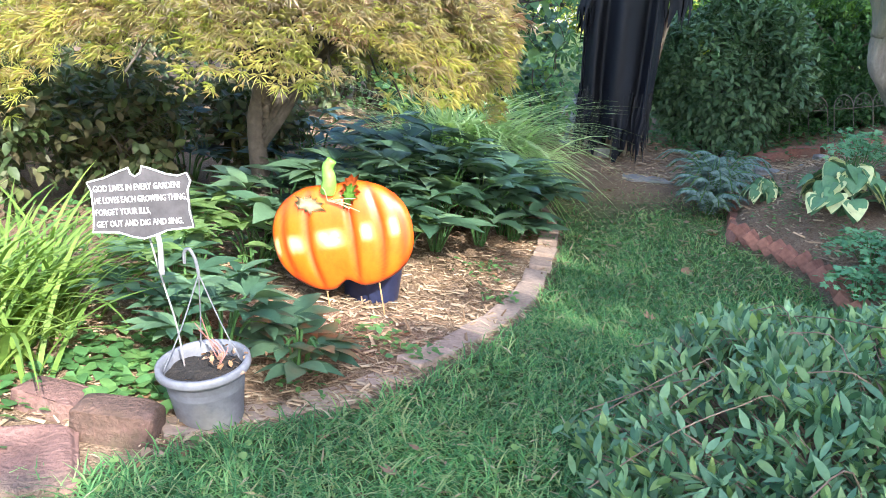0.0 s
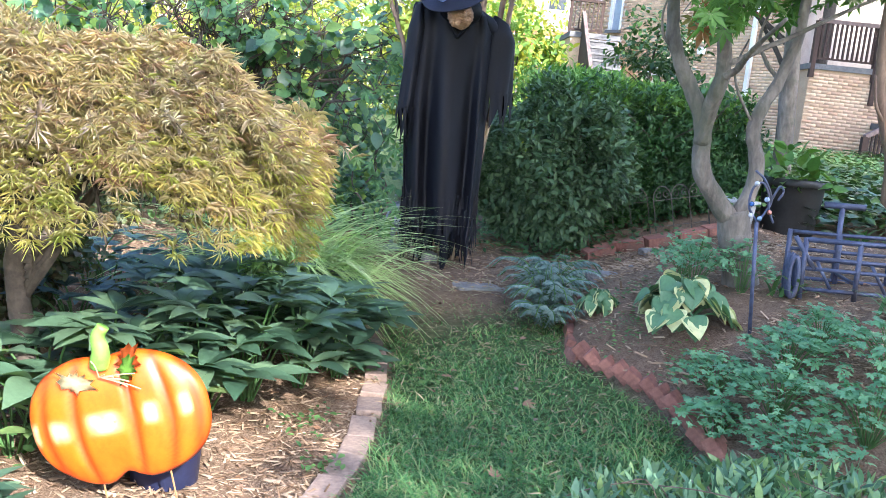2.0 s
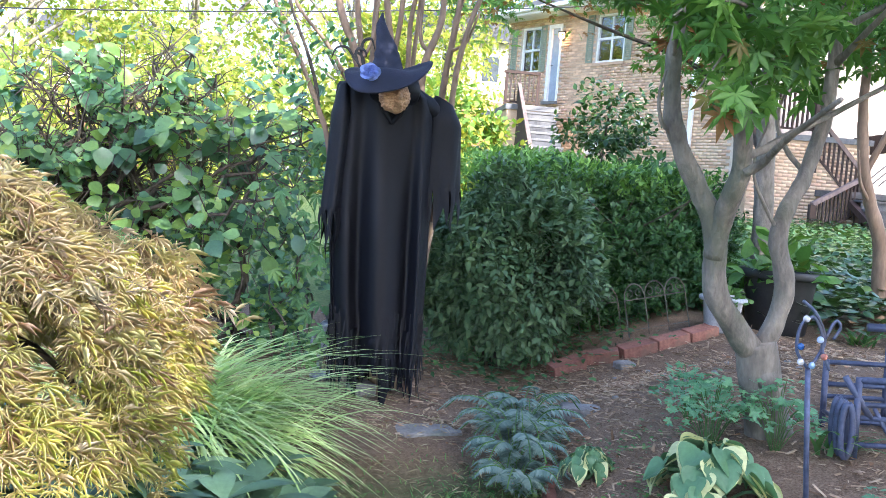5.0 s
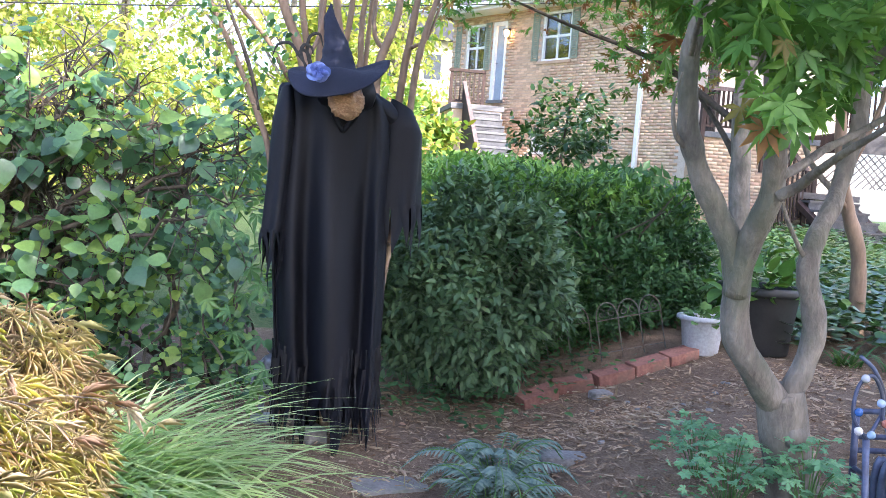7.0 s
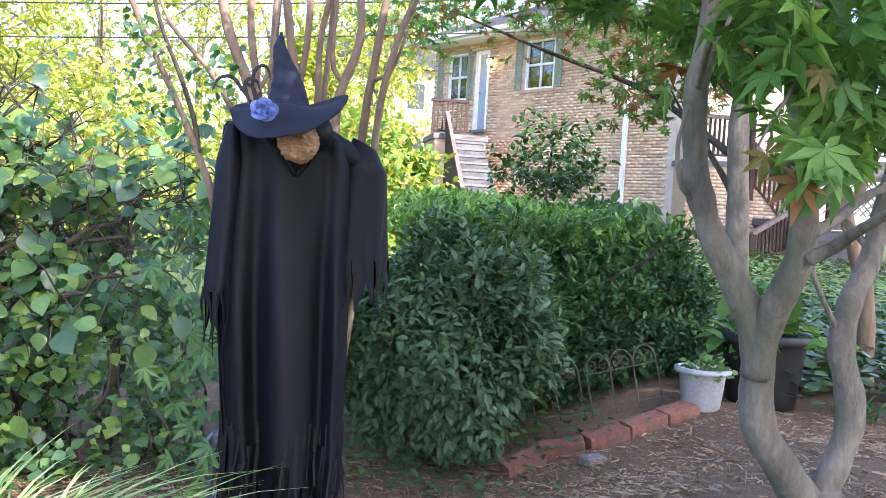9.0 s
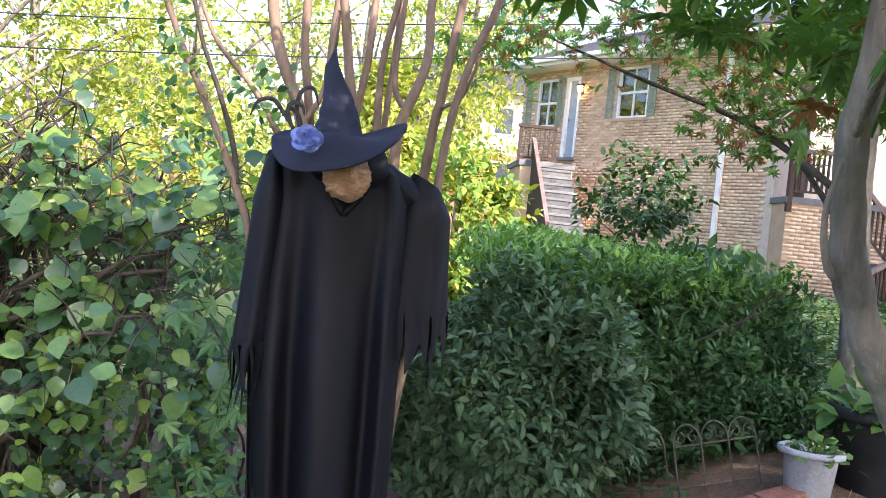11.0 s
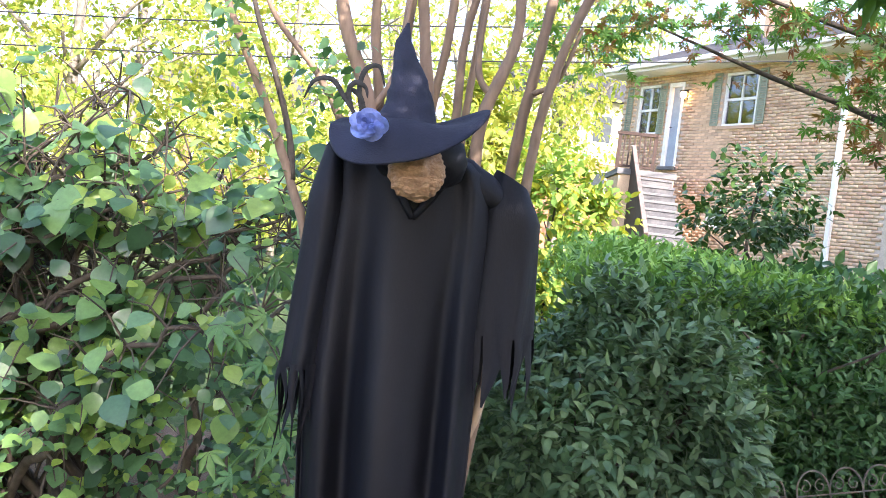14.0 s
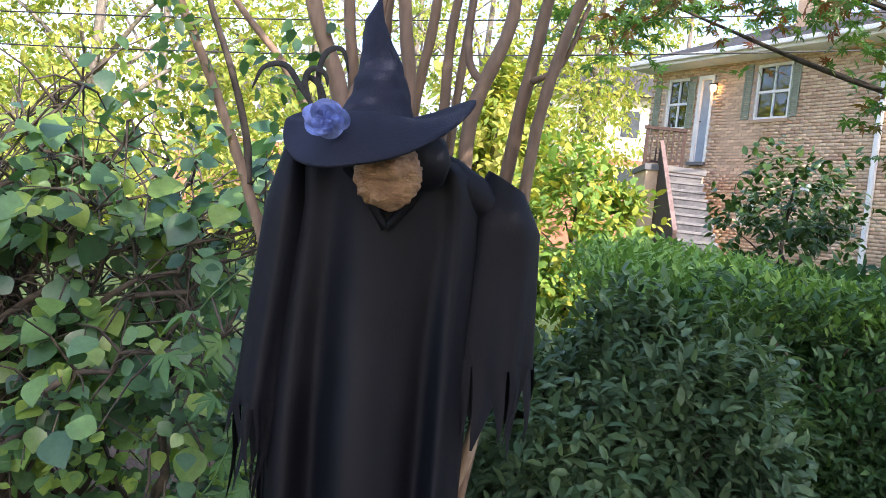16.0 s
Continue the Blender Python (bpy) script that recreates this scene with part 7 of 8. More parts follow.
OPEN = [(-1.60, -0.80, 4.55, 5.84), (-0.47, 0.05, 3.70, 5.83), (1.37, 2.36, 4.66, 5.93), (1.26, 1.76, 2.26, 2.73)]


def solid(s, z):
    return not any(a < s < b and c < z < d for a, b, c, d in OPEN)


def house():
    ob = empty("brick_house", (HX, HY, 2.0), "buff brick house with white windows and sage shutters", "house")
    ob.matrix_world = pose(HX, HY, HZ, 0, 0, HTURN)
    S0, S1, Z0, Z1 = -2.2, 6.05, 0.3, 6.15
    ss = sorted({S0, S1, *[v for o in OPEN for v in o[:2]]})
    zs = sorted({Z0, Z1, *[v for o in OPEN for v in o[2:]]})
    bm = bmesh.new()
    for a, b in zip(ss, ss[1:]):
        for c, d in zip(zs, zs[1:]):
            if solid((a + b) / 2, (c + d) / 2):
                box(bm, a, 0.012, c, b, 0.22, d)
    box(bm, S0, 0.22, Z0, S0 + 0.2, 8, Z1)
    box(bm, S1 - 0.2, 0.22, Z0, S1, 8, Z1)
    box(bm, S0, 7.8, Z0, S1, 8, Z1)
    wall = part("wall", bm, M_MORTAR, ob)
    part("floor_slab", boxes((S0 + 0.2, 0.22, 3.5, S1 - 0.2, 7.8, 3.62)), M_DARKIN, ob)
    # brick courses
    bw, bh, gap = 0.205, 0.064, 0.010
    piece = bpy.data.meshes.new("brick")
    b1 = boxes((-bw / 2, -0.012, -bh / 2, bw / 2, 0.014, bh / 2))
    b1.to_mesh(piece)
    b1.free()
    piece.materials.append(M_HBRICK)
    near, rest = [], []
    rows = int((Z1 - Z0) / (bh + gap))
    for r in range(rows):
        z = Z0 + (r + 0.5) * (bh + gap)
        s = S0 + (0.5 if r % 2 else 1.0) * (bw + gap)
        while s < S1 - 0.2:
            if all(solid(q, z) for q in (s - bw / 2, s, s + bw / 2)):
                (near if (0.42 < s < 1.72 and 3.4 < z < 5.9) and len(near) < 250 else rest).append((s, z))
            s += bw + gap
    for s, z in near:
        o = new("brick", piece)
        o.parent = wall
        o.location = (s, 0, z)
    rest = np.array(rest)
    cube = np.array([(x, y, z) for x in (-bw / 2, bw / 2) for y in (-0.012, 0.014) for z in (-bh / 2, bh / 2)])
    fc = np.array([(0, 1, 3, 2), (4, 6, 7, 5), (0, 4, 5, 1), (2, 3, 7, 6), (1, 5, 7, 3), (0, 2, 6, 4)])
    v = (np.stack([rest[:, 0], 0 * rest[:, 0], rest[:, 1]], 1)[:, None, :] + cube[None]).reshape(-1, 3)
    f = (fc[None] + (np.arange(len(rest)) * 8)[:, None, None]).reshape(-1, 4)
    tagged(arrays("brickwork", v, f, joined_brick(), wall), kind="stuff")
    # windows
    for k, (a, b, c, d) in enumerate((OPEN[0], OPEN[2], OPEN[3])):
        w = new("window")
        w.parent = ob
        fr = 0.06
        for nm, r in (("frame", (a, 0.03, c, a + fr, 0.12, d)), ("frame", (b - fr, 0.03, c, b, 0.12, d)), ("frame", (a + fr, 0.03, d - fr, b - fr, 0.12, d)), ("frame", (a + fr, 0.03, c, b - fr, 0.12, c + fr)),
                      ("meeting_rail", (a + fr, 0.045, (c + d) / 2 - 0.03, b - fr, 0.115, (c + d) / 2 + 0.03)), ("glazing_bar", ((a + b) / 2 - 0.018, 0.05, c + fr, (a + b) / 2 + 0.018, 0.11, d - fr))):
            part(nm, boxes(r), M_WHITE, w)
        pane = part("pane", boxes((a + fr, 0.085, c + fr, b - fr, 0.09, d - fr)), M_GLASS, w)
        pane.visible_shadow = False
        # added dark board in place of the room's shade
        part("room_shade_board", boxes((a - 0.1, 0.55, c - 0.1, b + 0.1, 0.58, d + 0.1)), M_DARKIN, w, "dark board behind the glass, standing for the unlit room")
        if k < 2:
            part("sill", boxes((a - 0.06, -0.05, c - 0.075, b + 0.06, 0.10, c - 0.002)), M_HBRICK, w)
    for s in (-2.02, -0.77, 1.05, 2.41):
        sh = new("shutter")
        sh.parent = ob
        w = 0.23
        z0, z1 = (4.55, 5.84) if s < 0 else (4.68, 5.94)
        for r in ((s, -0.045, z0, s + 0.04, -0.015, z1), (s + w - 0.04, -0.045, z0, s + w, -0.015, z1), (s + 0.04, -0.045, z0, s + w - 0.04, -0.015, z0 + 0.06), (s + 0.04, -0.045, z1 - 0.06, s + w - 0.04, -0.015, z1)):
            part("stile", boxes(r), M_SHUTTER, sh)
        if w > 0.2:
            for i in range(20):
                z = z0 + 0.08 + i * 0.0545
                part("slat", boxes((s + 0.04, -0.040, z, s + w - 0.04, -0.02, z + 0.040)), M_SHUTTER, sh)
    # door with white frame
    dr = new("front_door")
    dr.parent = ob
    for r in ((-0.47, -0.02, 3.70, -0.36, 0.12, 5.83), (-0.02, -0.02, 3.70, 0.05, 0.12, 5.83), (-0.36, -0.02, 5.73, -0.02, 0.12, 5.83)):
        part("door_frame", boxes(r), M_WHITE, dr)
    part("leaf", boxes((-0.36, 0.05, 3.72, -0.02, 0.10, 5.73)), plain("pale_blue_door", (0.30, 0.36, 0.43), 0.5), dr, "pale blue-grey door leaf")
    part("threshold", boxes((-0.50, -0.10, 3.62, 0.08, 0.12, 3.70)), M_CONC, dr)
    part("door_handle", tube(bmesh.new(), [(-0.30, 0.02, 4.7), (-0.30, -0.01, 4.7), (-0.24, -0.01, 4.7)], 0.012, 8), M_BLACKPOT, dr)
    # porch lamp, lit
    lm = new("porch_lamp")
    lm.parent = ob
    part("backplate", boxes((0.09, -0.03, 5.35, 0.19, 0.0, 5.62)), M_BLACKPOT, lm)
    glow, t, p, _ = nodes_of("lit_lamp_glass")
    p.inputs["Base Color"].default_value = (1, 0.75, 0.4, 1)
    p.inputs["Emission Color"].default_value = (1, 0.55, 0.18, 1)
    p.inputs["Emission Strength"].default_value = 9.0
    bm = bmesh.new()
    lathe(bm, [(0.03, 0), (0.06, 0.02), (0.075, 0.13), (0.05, 0.16)], 14, (0.14, -0.11, 5.40))
    part("globe", bm, glow, lm, "amber glass globe, lit", True)
    part("cap", boxes((0.07, -0.18, 5.56, 0.21, -0.03, 5.59)), M_BLACKPOT, lm)
    # eaves, gutter, roof, downspout
    part("soffit", boxes((S0 - 0.12, -0.62, 6.05, S1 + 0.5, 0.0, 6.10)), M_WHITE, ob)
    part("fascia", boxes((S0 - 0.12, -0.65, 6.05, S1 + 0.5, -0.62, 6.24)), M_WHITE, ob)
    part("gutter", boxes((S0 - 0.12, -0.76, 6.12, S1 + 0.5, -0.652, 6.23), bevel=0.02), M_WHITE, ob)
    bm = bmesh.new()
    q = [bm.verts.new(c) for c in ((S0 - 0.12, -0.72, 6.24), (S1 + 0.5, -0.72, 6.24), (S1 + 0.5, 4, 8.1), (S0 - 0.12, 4, 8.1), (S0 - 0.12, 8.7, 6.24), (S1 + 0.5, 8.7, 6.24))]
    bm.faces.new((q[0], q[1], q[2], q[3]))
    bm.faces.new((q[3], q[2], q[5], q[4]))
    bmesh.ops.solidify(bm, geom=bm.faces[:], thickness=-0.08)
    part("roof", bm, M_ROOF, ob)
    part("gable", boxes((S0, 0.3, 6.15, S0 + 0.1, 7.7, 6.3)), M_WHITE, ob)
    part("chimney", boxes((0.3, 2.2, 6.4, 1.1, 3.0, 8.8)), M_HBRICK, ob)
    part("downspout", boxes((4.66, -0.10, 0.7, 4.77, -0.014, 6.1), bevel=0.015), M_WHITE, ob)
    part("vent_hood", boxes((3.08, -0.12, 3.03, 3.28, -0.014, 3.2), bevel=0.02), M_WHITE, ob)


def porch():
    """Landing at the door, closed concrete steps down the bank, a brown side wall and the railing."""
    ob = empty("porch_stairs", (5.95, 24.9, 1.2), "grey concrete porch steps with a solid brown side wall", "stairs")
    ob.matrix_world = pose(5.95, 24.9, 0, 0, 0, -3.4)
    top, n, rise, run = 3.60, 13, 0.185, 0.27
    part("landing", boxes((-0.4, 0.0, top - 0.14, 1.0, 1.9, top), bevel=0.01), M_CONC, ob)
    part("landing_base", boxes((-0.35, 0.05, 0.9, 0.95, 1.85, top - 0.14)), M_HBRICK, ob)
    for i in range(n):
        z = top - rise * (i + 1)
        part("tread", boxes((0.0, -run * (i + 1) - 0.025, z - 0.055, 0.86, -run * i, z), bevel=0.006), M_CONC, ob)
        part("riser", boxes((0.01, -run * (i + 1), z - rise, 0.85, -run * i - 0.004, z - 0.055)), M_RISER, ob)
    def slope(x0, x1, up, low, nm, mat, lbl):
        bm = bmesh.new()
        q = [(x0, 0.25, top + 0.52), (x0, -run * 9.4, top - rise * 9 + up), (x0, -run * 9.4, low), (x0, 0.25, low if low < 2 else top + 0.44)]
        f = bm.faces.new([bm.verts.new(c) for c in q])
        r = bmesh.ops.extrude_face_region(bm, geom=[f])
        bmesh.ops.translate(bm, vec=(x1 - x0, 0, 0), verts=[v for v in r["geom"] if isinstance(v, bmesh.types.BMVert)])
        bmesh.ops.recalc_face_normals(bm, faces=bm.faces)
        part(nm, bm, mat, ob, lbl)
    slope(-0.08, 0.0, 0.08, 0.9, "side_wall", M_BROWN, "dark brown solid stair side")
    part("slope_cap", tube(bmesh.new(), [(-0.04, 0.27, top + 0.56), (-0.04, -run * 9.4, top - rise * 9 + 0.12)], 0.062, 4), M_RAILTOP, ob, "brown sloping cap, painted paler as if lit")
    rail = empty("porch_railing", (5.58, 25.25, 3.6), "brown wooden railing with square balusters", "railing")
    rail.matrix_world = pose(5.56, 25.2, 3.6, 0, 0, -8)
    part("top_rail", boxes((-0.06, -0.05, 0.82, 0.90, 0.06, 0.89)), M_BROWN, rail)
    part("bottom_rail", boxes((0, -0.02, 0.06, 0.84, 0.03, 0.11)), M_BROWN, rail)
    for i in range(8):
        part("baluster" if 0 < i < 7 else "newel", boxes((0.12 * i - (0.02 if i in (0, 7) else 0), -0.02, 0 if i in (0, 7) else 0.11, 0.035 + 0.12 * i + (0.03 if i in (0, 7) else 0), 0.025, 0.82)), M_BROWN, rail)


def railing(name, a, b, h, n, label):
    """A straight or sloping railing from a to b."""
    a, b = Vector(a), Vector(b)
    ob = empty(name, a, label, "railing")
    d = b - a
    part("top_rail", tube(bmesh.new(), [(0, 0, h), d + Vector((0, 0, h))], 0.06, 4), M_RAILTOP, ob)
    part("bottom_rail", tube(bmesh.new(), [(0, 0, 0.12), d + Vector((0, 0, 0.12))], 0.03, 4), M_BROWN, ob)
    for i in range(n + 1):
        p = d * (i / n)
        w = 0.05 if i in (0, n) else 0.02
        part("post" if i in (0, n) else "baluster", boxes((p.x - w, p.y - w, p.z + (-0.3 if i in (0, n) else 0.1), p.x + w, p.y + w, p.z + h)), M_BROWN, ob)


def deck():
    """Raised deck with lattice skirt, the brick side porch, and stairs that turn at a landing."""
    ob = empty("deck", (13.3, 20.0, gz(13.3, 20)), "brown wooden deck with lattice skirt beside the house", "deck")
    ob.matrix_world = pose(13.3, 20.0, 0, 0, 0, -10)
    top = 3.28
    for i in range(14):
        part("board", boxes((0, i * 0.15, top - 0.04, 4.5, i * 0.15 + 0.14, top)), M_BROWN, ob)
    part("rim_joist", boxes((0, -0.05, top - 0.44, 4.5, -0.004, top)), M_TREAD, ob)
    part("side_joist", boxes((-0.05, -0.05, top - 0.44, -0.004, 2.1, top)), M_BROWN, ob)
    for i in range(26):
        for k in (-1, 1):
            x = 0.1 + i * 0.17
            part("lath", tube(bmesh.new(), [(x, -0.03 + 0.012 * k, top - 0.45), (x + k * 0.75, -0.03 + 0.012 * k, top - 1.2)], 0.02, 4), M_TREAD, ob)
    for x in (0.05, 1.5, 3.0, 4.4):
        part("leg", boxes((x - 0.05, 0.0, 0.7, x + 0.05, 0.1, top - 0.04)), M_BROWN, ob)
    railing("deck_railing", (13.3, 19.97, top), (17.6, 19.2, top), 1.0, 34, "brown deck railing with close balusters")
    pb = empty("side_porch", (10.0, 20.3, gz(10, 20.3)), "brick side porch base with concrete cap", "porch")
    pb.matrix_world = pose(10.0, 20.2, 0, 0, 0, -8)
    part("base", boxes((0, 0, 0.7, 2.6, 1.5, 2.92)), M_HBRICK, pb)
    part("cap", boxes((-0.05, -0.06, 2.92, 2.65, 1.55, 3.04)), M_CONC, pb)
    rows = [(0.11 + 0.215 * i + (0.107 if r % 2 else 0), 0.74 + 0.074 * r) for r in range(29) for i in range(11)]
    v, f = [], []
    for x, z in rows:
        k = len(v)
        v += [(x + dx, dy, z + dz) for dx in (-0.102, 0.102) for dy in (-0.012, 0.01) for dz in (-0.031, 0.031)]
        f += [tuple(k + j for j in q) for q in ((0, 1, 3, 2), (4, 6, 7, 5), (0, 4, 5, 1), (2, 3, 7, 6), (1, 5, 7, 3), (0, 2, 6, 4))]
    tagged(arrays("brickwork", v, f, joined_brick(), pb), kind="stuff")
    railing("house_railing", (10.02, 20.18, 3.04), (11.35, 20.0, 3.04), 0.92, 13, "brown railing of the side porch")
    railing("stair_railing", (11.38, 19.98, 2.55), (12.42, 19.85, 1.45), 0.92, 10, "sloping brown stair railing, its cap painted paler as if lit")
    railing("stair_railing", (12.15, 19.2, 1.42), (10.55, 18.5, 0.72), 0.82, 14, "sloping brown stair railing, its cap painted paler as if lit")
    st = empty("deck_stairs", (11.6, 18.6, gz(11.6, 18.6)), "weathered grey wooden deck stairs with brown stringers", "stairs")
    st.matrix_world = pose(11.75, 19.0, 0, 0, 0, 4)
    for i in range(5):
        z = 1.72 - 0.185 * i
        part("tread", boxes((0, -0.29 * (i + 1), z - 0.05, 1.25, -0.29 * i + 0.03, z), bevel=0.006), M_TREAD, st)
        part("riser", boxes((0.01, -0.29 * (i + 1) + 0.03, z - 0.185, 1.24, -0.29 * (i + 1) + 0.05, z - 0.05)), M_RISER, st)
    part("landing", boxes((-0.2, 0.03, 1.75, 1.5, 1.1, 1.88)), M_TREAD, st)
    for x in (-0.05, 1.25):
        part("stringer", tube(bmesh.new(), [(x + 0.02, 0.05, 1.66), (x + 0.02, -1.5, 0.72)], 0.09, 4), M_BROWN, st)


def neighbour(x, y, turn, w, label):
    ob = empty("neighbour_house", (x, y, gz(x, y)), label, "house")
    ob.matrix_world = pose(x, y, 0, 0, 0, turn)
    z0 = gz(x, y) - 0.5
    red = surface("orange_brick", (0.30, 0.13, 0.08), (0.44, 0.21, 0.13), 3, 0.9, 0, 0.3, 0.005, None, (1, 1, 6), 30)
    siding = surface("cream_siding", (0.62, 0.58, 0.50), (0.74, 0.70, 0.62), 2, 0.7, 0, 0.2, 0.004)
    part("wall", boxes((0, 0, z0, w, 6, 5.6)), red, ob)
    for i in range(18):
        part("siding_board", boxes((0, -0.02 - 0.012, 5.6 + i * 0.16, w, 6, 5.6 + i * 0.16 + 0.155)), siding, ob)
    bm = bmesh.new()
    q = [bm.verts.new(c) for c in ((-0.4, -0.6, 8.45), (w + 0.4, -0.6, 8.45), (w + 0.4, 3, 10.4), (-0.4, 3, 10.4), (w + 0.4, 6.6, 8.45), (-0.4, 6.6, 8.45))]
    bm.faces.new((q[0], q[1], q[2], q[3]))
    bm.faces.new((q[3], q[2], q[4], q[5]))
    bmesh.ops.solidify(bm, geom=bm.faces[:], thickness=-0.12)
    part("roof", bm, M_ROOF, ob)
    for i in range(int(w // 2)):
        for z in (4.0, 6.6):
            wd = new("window")
            wd.parent = ob
            a = 0.7 + i * 2.0
            part("frame", boxes((a - 0.08, -0.09, z - 0.08, a + 0.88, -0.035, z + 1.28)), M_WHITE, wd)
            part("pane", boxes((a, -0.11, z, a + 0.8, -0.092, z + 1.2)), plain("dark_glass", (0.05, 0.06, 0.07), 0.1), wd)


def wires():
    m = M_BLACKPOT
    for k, (a, b, sag) in enumerate((((-14, 20.5, 3.5), (10.5, 20.5, 5.95), 0.35), ((-14, 21.0, 4.15), (10.5, 21.0, 6.75), 0.35))):
        p = [Vector(a).lerp(Vector(b), t) - Vector((0, 0, sag * math.sin(math.pi * t))) for t in np.linspace(0, 1, 30)]
        ob = tagged(part("overhead_wire", tube(bmesh.new(), p, 0.014, 5), m), "thin black overhead utility wire", "wire")
    for x in (-14.0, 10.5):
        bm = tube(bmesh.new(), [(x, 20.75, -0.5), (x, 20.75, 4), (x, 20.75, 8.5)], [0.15, 0.13, 0.11], 10)
        pole = tagged(part("utility_pole", bm, M_TWIG), "brown wooden utility pole carrying the wires", "utility pole")


house()
porch()
deck()
neighbour(4.0, 46, -8, 6.0, "far brick house with cream upper siding")
neighbour(-16.0, 60, 6, 9.0, "far brick house among the trees")
wires()

# ---- mulch, fallen leaves, creepers ----
def chips(name, spots, n, label):
    """Wood chips and straw-like shreds lying on the beds."""
    x, y = spots(n)
    k = len(x)
    at = np.stack([x, y, land(x, y) + 0.004 + 0.010 * rng.random(k)], 1)
    al = np.stack([rng.normal(size=k), rng.normal(size=k), 0.12 * rng.normal(size=k)], 1)
    fa = np.stack([0.4 * rng.normal(size=k), 0.4 * rng.normal(size=k), np.ones(k)], 1)
    v = [(-0.5, 0, 0), (0.5, 0, 0), (0.42, 1, 0), (-0.4, 1, 0), (-0.45, 0.05, 0.25), (0.45, 0.03, 0.28), (0.36, 0.95, 0.25), (-0.36, 0.97, 0.22)]
    f = [(4, 5, 6, 7), (0, 1, 5, 4), (1, 2, 6, 5), (2, 3, 7, 6), (3, 0, 4, 7)]
    tv = [(a * 0.16, b, c * 0.16) for a, b, c in v]
    m = bpy.data.materials.get("wood_chip") or foliage("wood_chip", [(0.14, 0.085, 0.05), (0.26, 0.17, 0.11), (0.38, 0.27, 0.18), (0.46, 0.35, 0.25)], 0.85, 0.0, (1, 1, 1), 0.2)
    tagged(strew(name, (tv, f), at, al, fa, 0.018 + 0.045 * rng.random(k) ** 2, m, width=0.7 + 0.8 * rng.random(k)), label, "mulch", kind="stuff")


def left_bed(n):
    y = 2.0 + 5.6 * rng.random(n) ** 1.4
    x = edge_left(y) - 0.02 - 1.6 * rng.random(n) ** 1.5
    k = y > 2.35
    return x[k], y[k]


def right_bed(n):
    y = 3.8 + 4.0 * rng.random(n)
    x = edge_right(y) + 0.03 + 2.6 * rng.random(n)
    k = rng.random(n) < 0.35 + 0.65 * np.array([noise.noise((a * 1.3, b * 1.3, 11)) > -0.1 for a, b in zip(x, y)])
    return x[k], y[k]


def back_path(n):
    x, y = -0.6 + 3.4 * rng.random(n), 6.4 + 1.5 * rng.random(n)
    return x, y


chips("mulch", left_bed, 17000, "pale shredded wood-chip mulch")
chips("mulch", right_bed, 14000, "brown shredded mulch over bare soil")
chips("mulch", back_path, 6000, "brown shredded mulch on the path's end")


def fallen_leaves():
    oak = palm_leaf(5, 60, 0.16, 0.5, -0.2)
    lv = M_DEAD
    spots = [(0.28, 2.35), (0.62, 1.95), (0.72, 1.72), (1.02, 3.45), (1.06, 3.82), (1.30, 3.55), (1.34, 3.62), (1.28, 4.55), (1.34, 5.02), (1.5, 5.2), (1.53, 5.12), (1.0, 4.9), (0.3, 2.5)]
    for i, (x, y) in enumerate(spots):
        s = 0.05 + 0.025 * rng.random()
        ob = strew("fallen_leaf", oak, np.zeros((1, 3)), rng.normal(size=(1, 3)) * np.array([1, 1, 0.15]), np.array([[0.25 * rng.normal(), 0.25 * rng.normal(), 1]]), s, lv)
        tagged(ob, "curled brown fallen leaf on the grass", "leaf", "fallen leaves")
        ob.location = (x, y, gz(x, y) + 0.035)
    n = 900
    x, y = -1.2 + 5.0 * rng.random(n), 2.2 + 5.8 * rng.random(n)
    z = land(x, y) + 0.014
    tagged(strew("leaf_litter", LEAF_OVAL, np.stack([x, y, z], 1), np.stack([rng.normal(size=n), rng.normal(size=n), 0.2 * rng.normal(size=n)], 1), np.stack([0.4 * rng.normal(size=n), 0.4 * rng.normal(size=n), np.ones(n)], 1), 0.02 + 0.025 * rng.random(n), M_DEAD), "scattered small dry leaves", "leaf litter", kind="stuff")


def pebbles():
    for i in range(16):
        x, y = 2.1 + 1.3 * rng.random(), 6.2 + 1.2 * rng.random()
        bm = bmesh.new()
        bmesh.ops.create_icosphere(bm, subdivisions=2, radius=1)
        for v in bm.verts:
            v.co = Vector((v.co.x * 0.02, v.co.y * 0.015, v.co.z * 0.011)) * (1 + 0.25 * noise.noise(v.co * 1.5 + Vector((i, 0, 0))))
        ob = tagged(part("pebble", bm, M_GREYROCK, None, smooth=True), "small pale pebble on the soil", "pebble", "pebbles in the bed")
        ob.location = (x, y, gz(x, y) + 0.006)


fallen_leaves()
pebbles()
ground_cover("creeping_plant", [(-0.62, 2.75, 0.28, 260), (-0.5, 2.55, 0.16, 90), (-0.75, 2.5, 0.2, 110)], 0.042, LEAF_FULL, M_CREEP, "low round-leaved creeper on the mulch")
ground_cover("creeping_plant", [(0.05, 3.22, 0.12, 60), (0.2, 3.1, 0.12, 50), (0.36, 4.3, 0.16, 60), (0.42, 3.9, 0.1, 30), (0.5, 5.1, 0.3, 160), (-0.1, 2.75, 0.1, 30)], 0.03, LEAF_OVAL, M_CREEP, "small green weeds in the wood chips")
ground_cover("creeping_plant", [(1.85, 5.0, 0.2, 200), (1.95, 4.55, 0.16, 120), (2.0, 5.5, 0.24, 140)], 0.022, LEAF_OVAL, M_CREEP, "low creeping groundcover by the bricks")
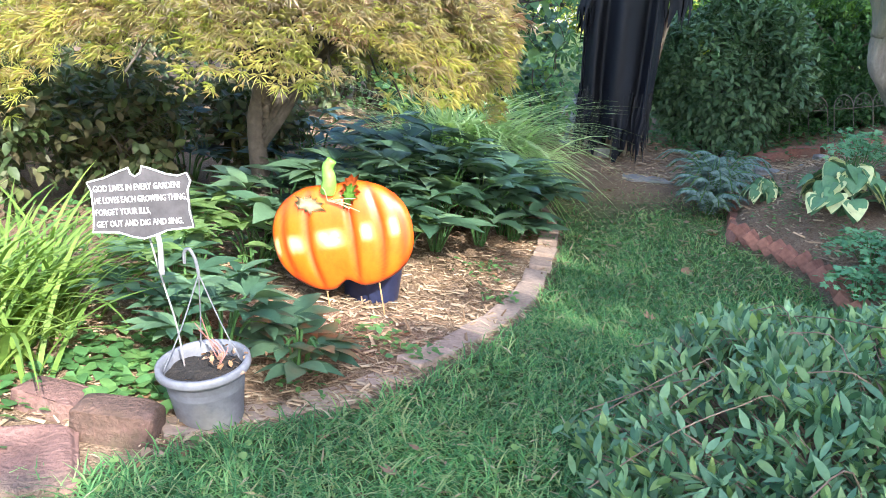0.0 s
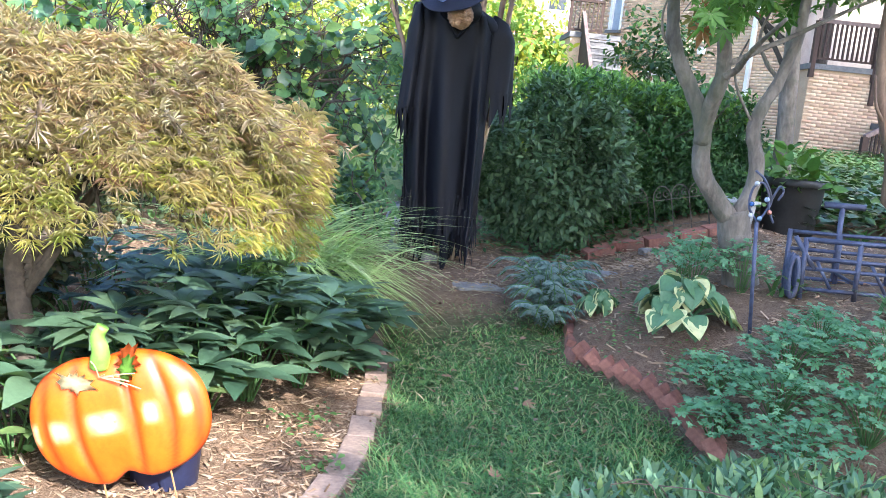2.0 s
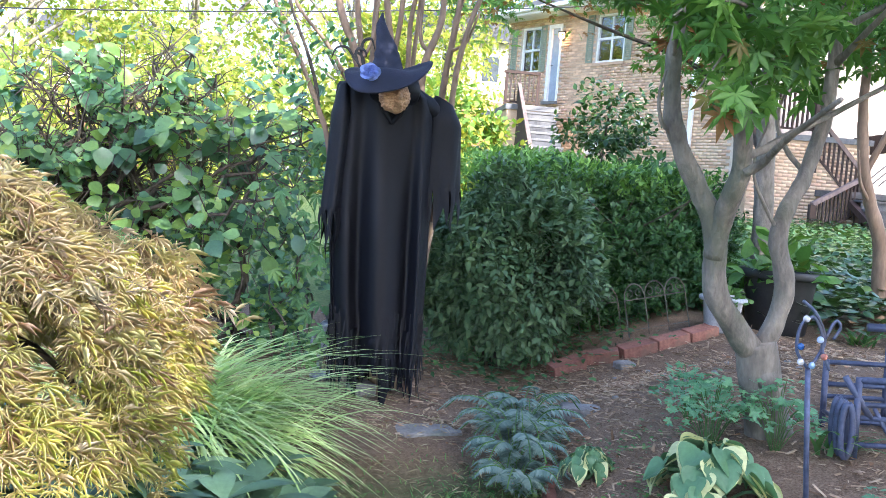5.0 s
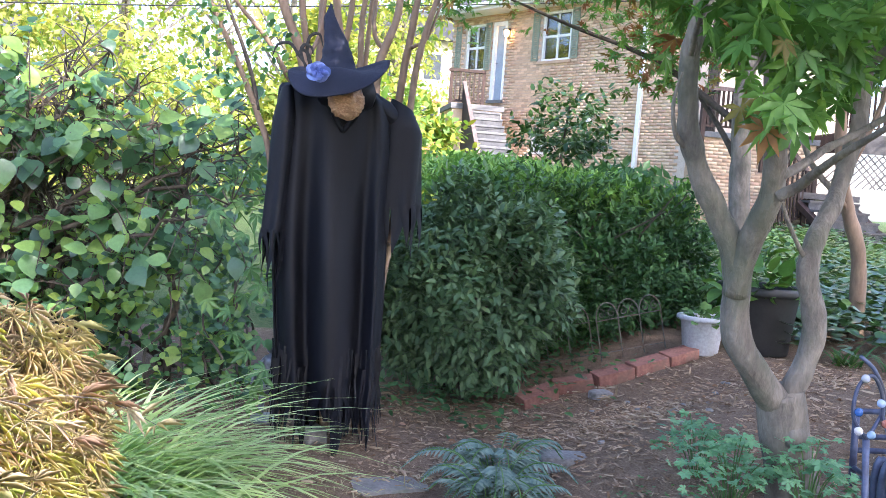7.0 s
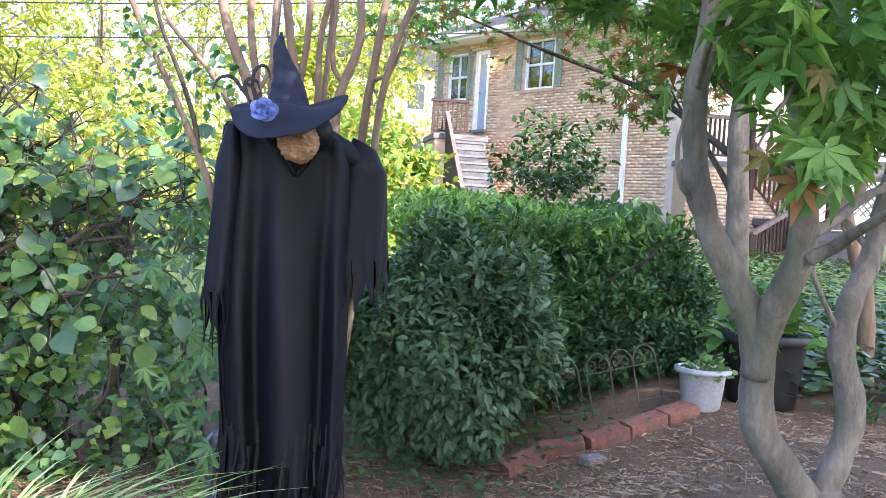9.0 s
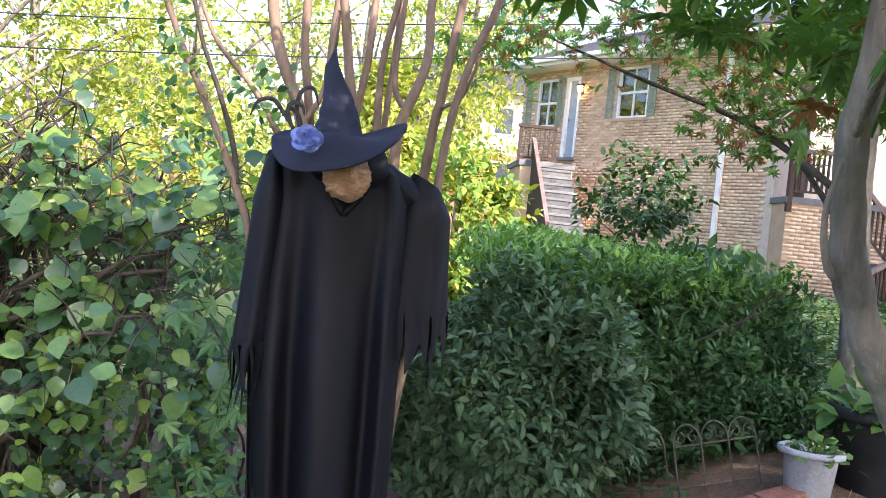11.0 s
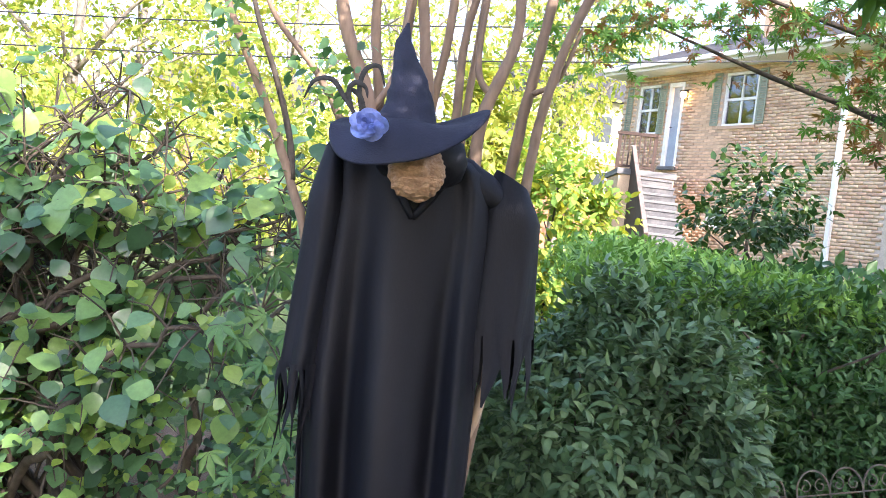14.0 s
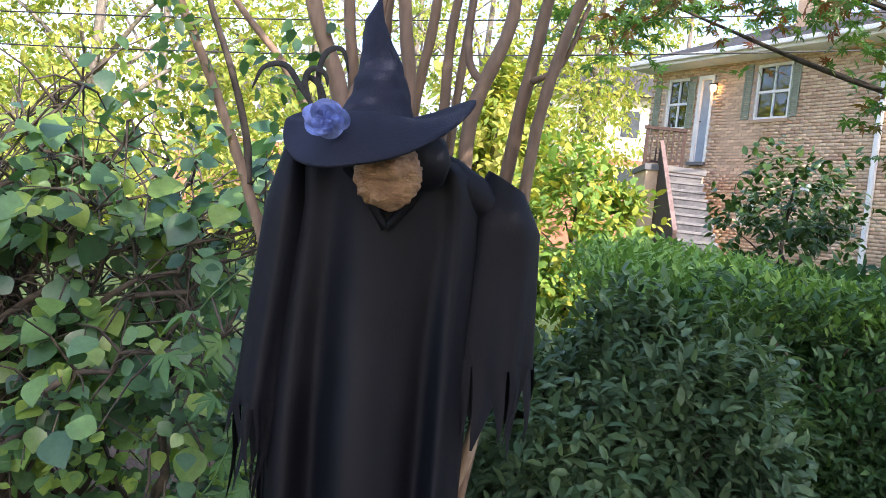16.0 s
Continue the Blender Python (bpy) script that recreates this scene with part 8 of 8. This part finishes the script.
for x, y, r in ((-0.75, 5.55, 0.22), (-1.3, 4.9, 0.24), (-0.75, 5.0, 0.22), (-0.35, 5.05, 0.2), (-1.6, 5.1, 0.24), (-0.4, 5.7, 0.2), (-0.95, 5.9, 0.24), (-1.15, 5.4, 0.2), (-0.1, 5.6, 0.18)):
    hellebore(x, y, r, M_BLUELEAF, "shaded plant with blue-tinged oval leaves", 10, 0.42)
ground_cover("creeping_plant", [(-1.05, 3.6, 0.5, 260), (-1.4, 4.2, 0.5, 220), (-0.6, 4.0, 0.4, 120), (-1.2, 3.1, 0.3, 160)], 0.045, LEAF_OVAL, M_CREEP, "low green weeds under the maple", 0.12)
ground_cover("woodland_plant", [(-0.3, 7.5, 0.7, 200), (0.5, 7.6, 0.4, 120), (1.9, 7.5, 0.5, 160), (2.6, 8.0, 0.5, 160), (1.5, 7.5, 0.3, 80)], 0.06, LEAF_OVAL, M_HEDGE, "small shade plants along the hedge foot", 0.15)
ground_cover("ivy", [(4.6, 8.6, 0.8, 600), (5.4, 8.2, 0.9, 600), (4.4, 9.4, 0.9, 600), (5.2, 10.2, 1.2, 900), (6.4, 9.4, 1.2, 800), (5.8, 12, 1.6, 900), (7.2, 11.0, 1.6, 900), (7.6, 13.4, 1.8, 1000), (9.4, 15.2, 2.0, 1000), (8.0, 16.5, 2.0, 900), (10.6, 17.2, 1.6, 800)], 0.09, LEAF_ROUND, M_HOLLY, "dark green ivy groundcover behind the tub", 0.3)
for x, y, k, L in ((4.5, 7.7, 26, 0.3), (4.75, 7.55, 22, 0.28), (2.62, 5.02, 24, 0.22), (2.95, 4.55, 26, 0.28)):
    grass_clump("strap_leaved_plant", (x, y), k, L, 0.02, 1.1, M_CREEP, "small clump of green strap leaves", None, 0.04)


def lawn_scraps():
    """Clover, dry straw and scraps of leaf in the grass."""
    n = 2600
    y, x = 1.2 + 5.2 * rng.random(n), -0.6 + 2.5 * rng.random(n)
    k = (lawn_amount(x, y) > 0.25) & (np.array([noise.noise((a * 2.1, b * 2.1, 21)) for a, b in zip(x, y)]) > -0.05)
    x, y = x[k], y[k]
    n = len(x)
    at = np.stack([x, y, land(x, y) + 0.02 + 0.03 * rng.random(n)], 1)
    up = np.stack([0.35 * rng.normal(size=n), 0.35 * rng.normal(size=n), np.ones(n)], 1)
    tagged(strew("clover", LEAF_ROUND, at, rng.normal(size=(n, 3)) * np.array([1, 1, 0.2]), up, 0.014 + 0.014 * rng.random(n), M_WEED), "small pale clover leaves in the lawn", "weed", kind="stuff")
    n = 5200
    y, x = 1.2 + 5.4 * rng.random(n), -0.6 + 2.6 * rng.random(n)
    k = (x > edge_left(y)) & (x < edge_right(y))
    x, y = x[k], y[k]
    n = len(x)
    at = np.stack([x, y, land(x, y) + 0.006 + 0.03 * rng.random(n)], 1)
    tagged(strew("dry_grass", LEAF_LANCE, at, rng.normal(size=(n, 3)) * np.array([1, 1, 0.3]), np.stack([0.4 * rng.normal(size=n), 0.4 * rng.normal(size=n), np.ones(n)], 1), 0.03 + 0.04 * rng.random(n), M_STRAW, width=0.45), "dry straw-coloured blades in the lawn", "grass", kind="stuff")


M_WEED = foliage("clover_leaf", [(0.10, 0.20, 0.06), (0.15, 0.26, 0.08), (0.20, 0.30, 0.10)], 0.45, 0.3)
M_STRAW = foliage("straw", [(0.24, 0.20, 0.10), (0.36, 0.30, 0.18), (0.44, 0.38, 0.26)], 0.8, 0.2, (1, 1, 0.8))
lawn_scraps()
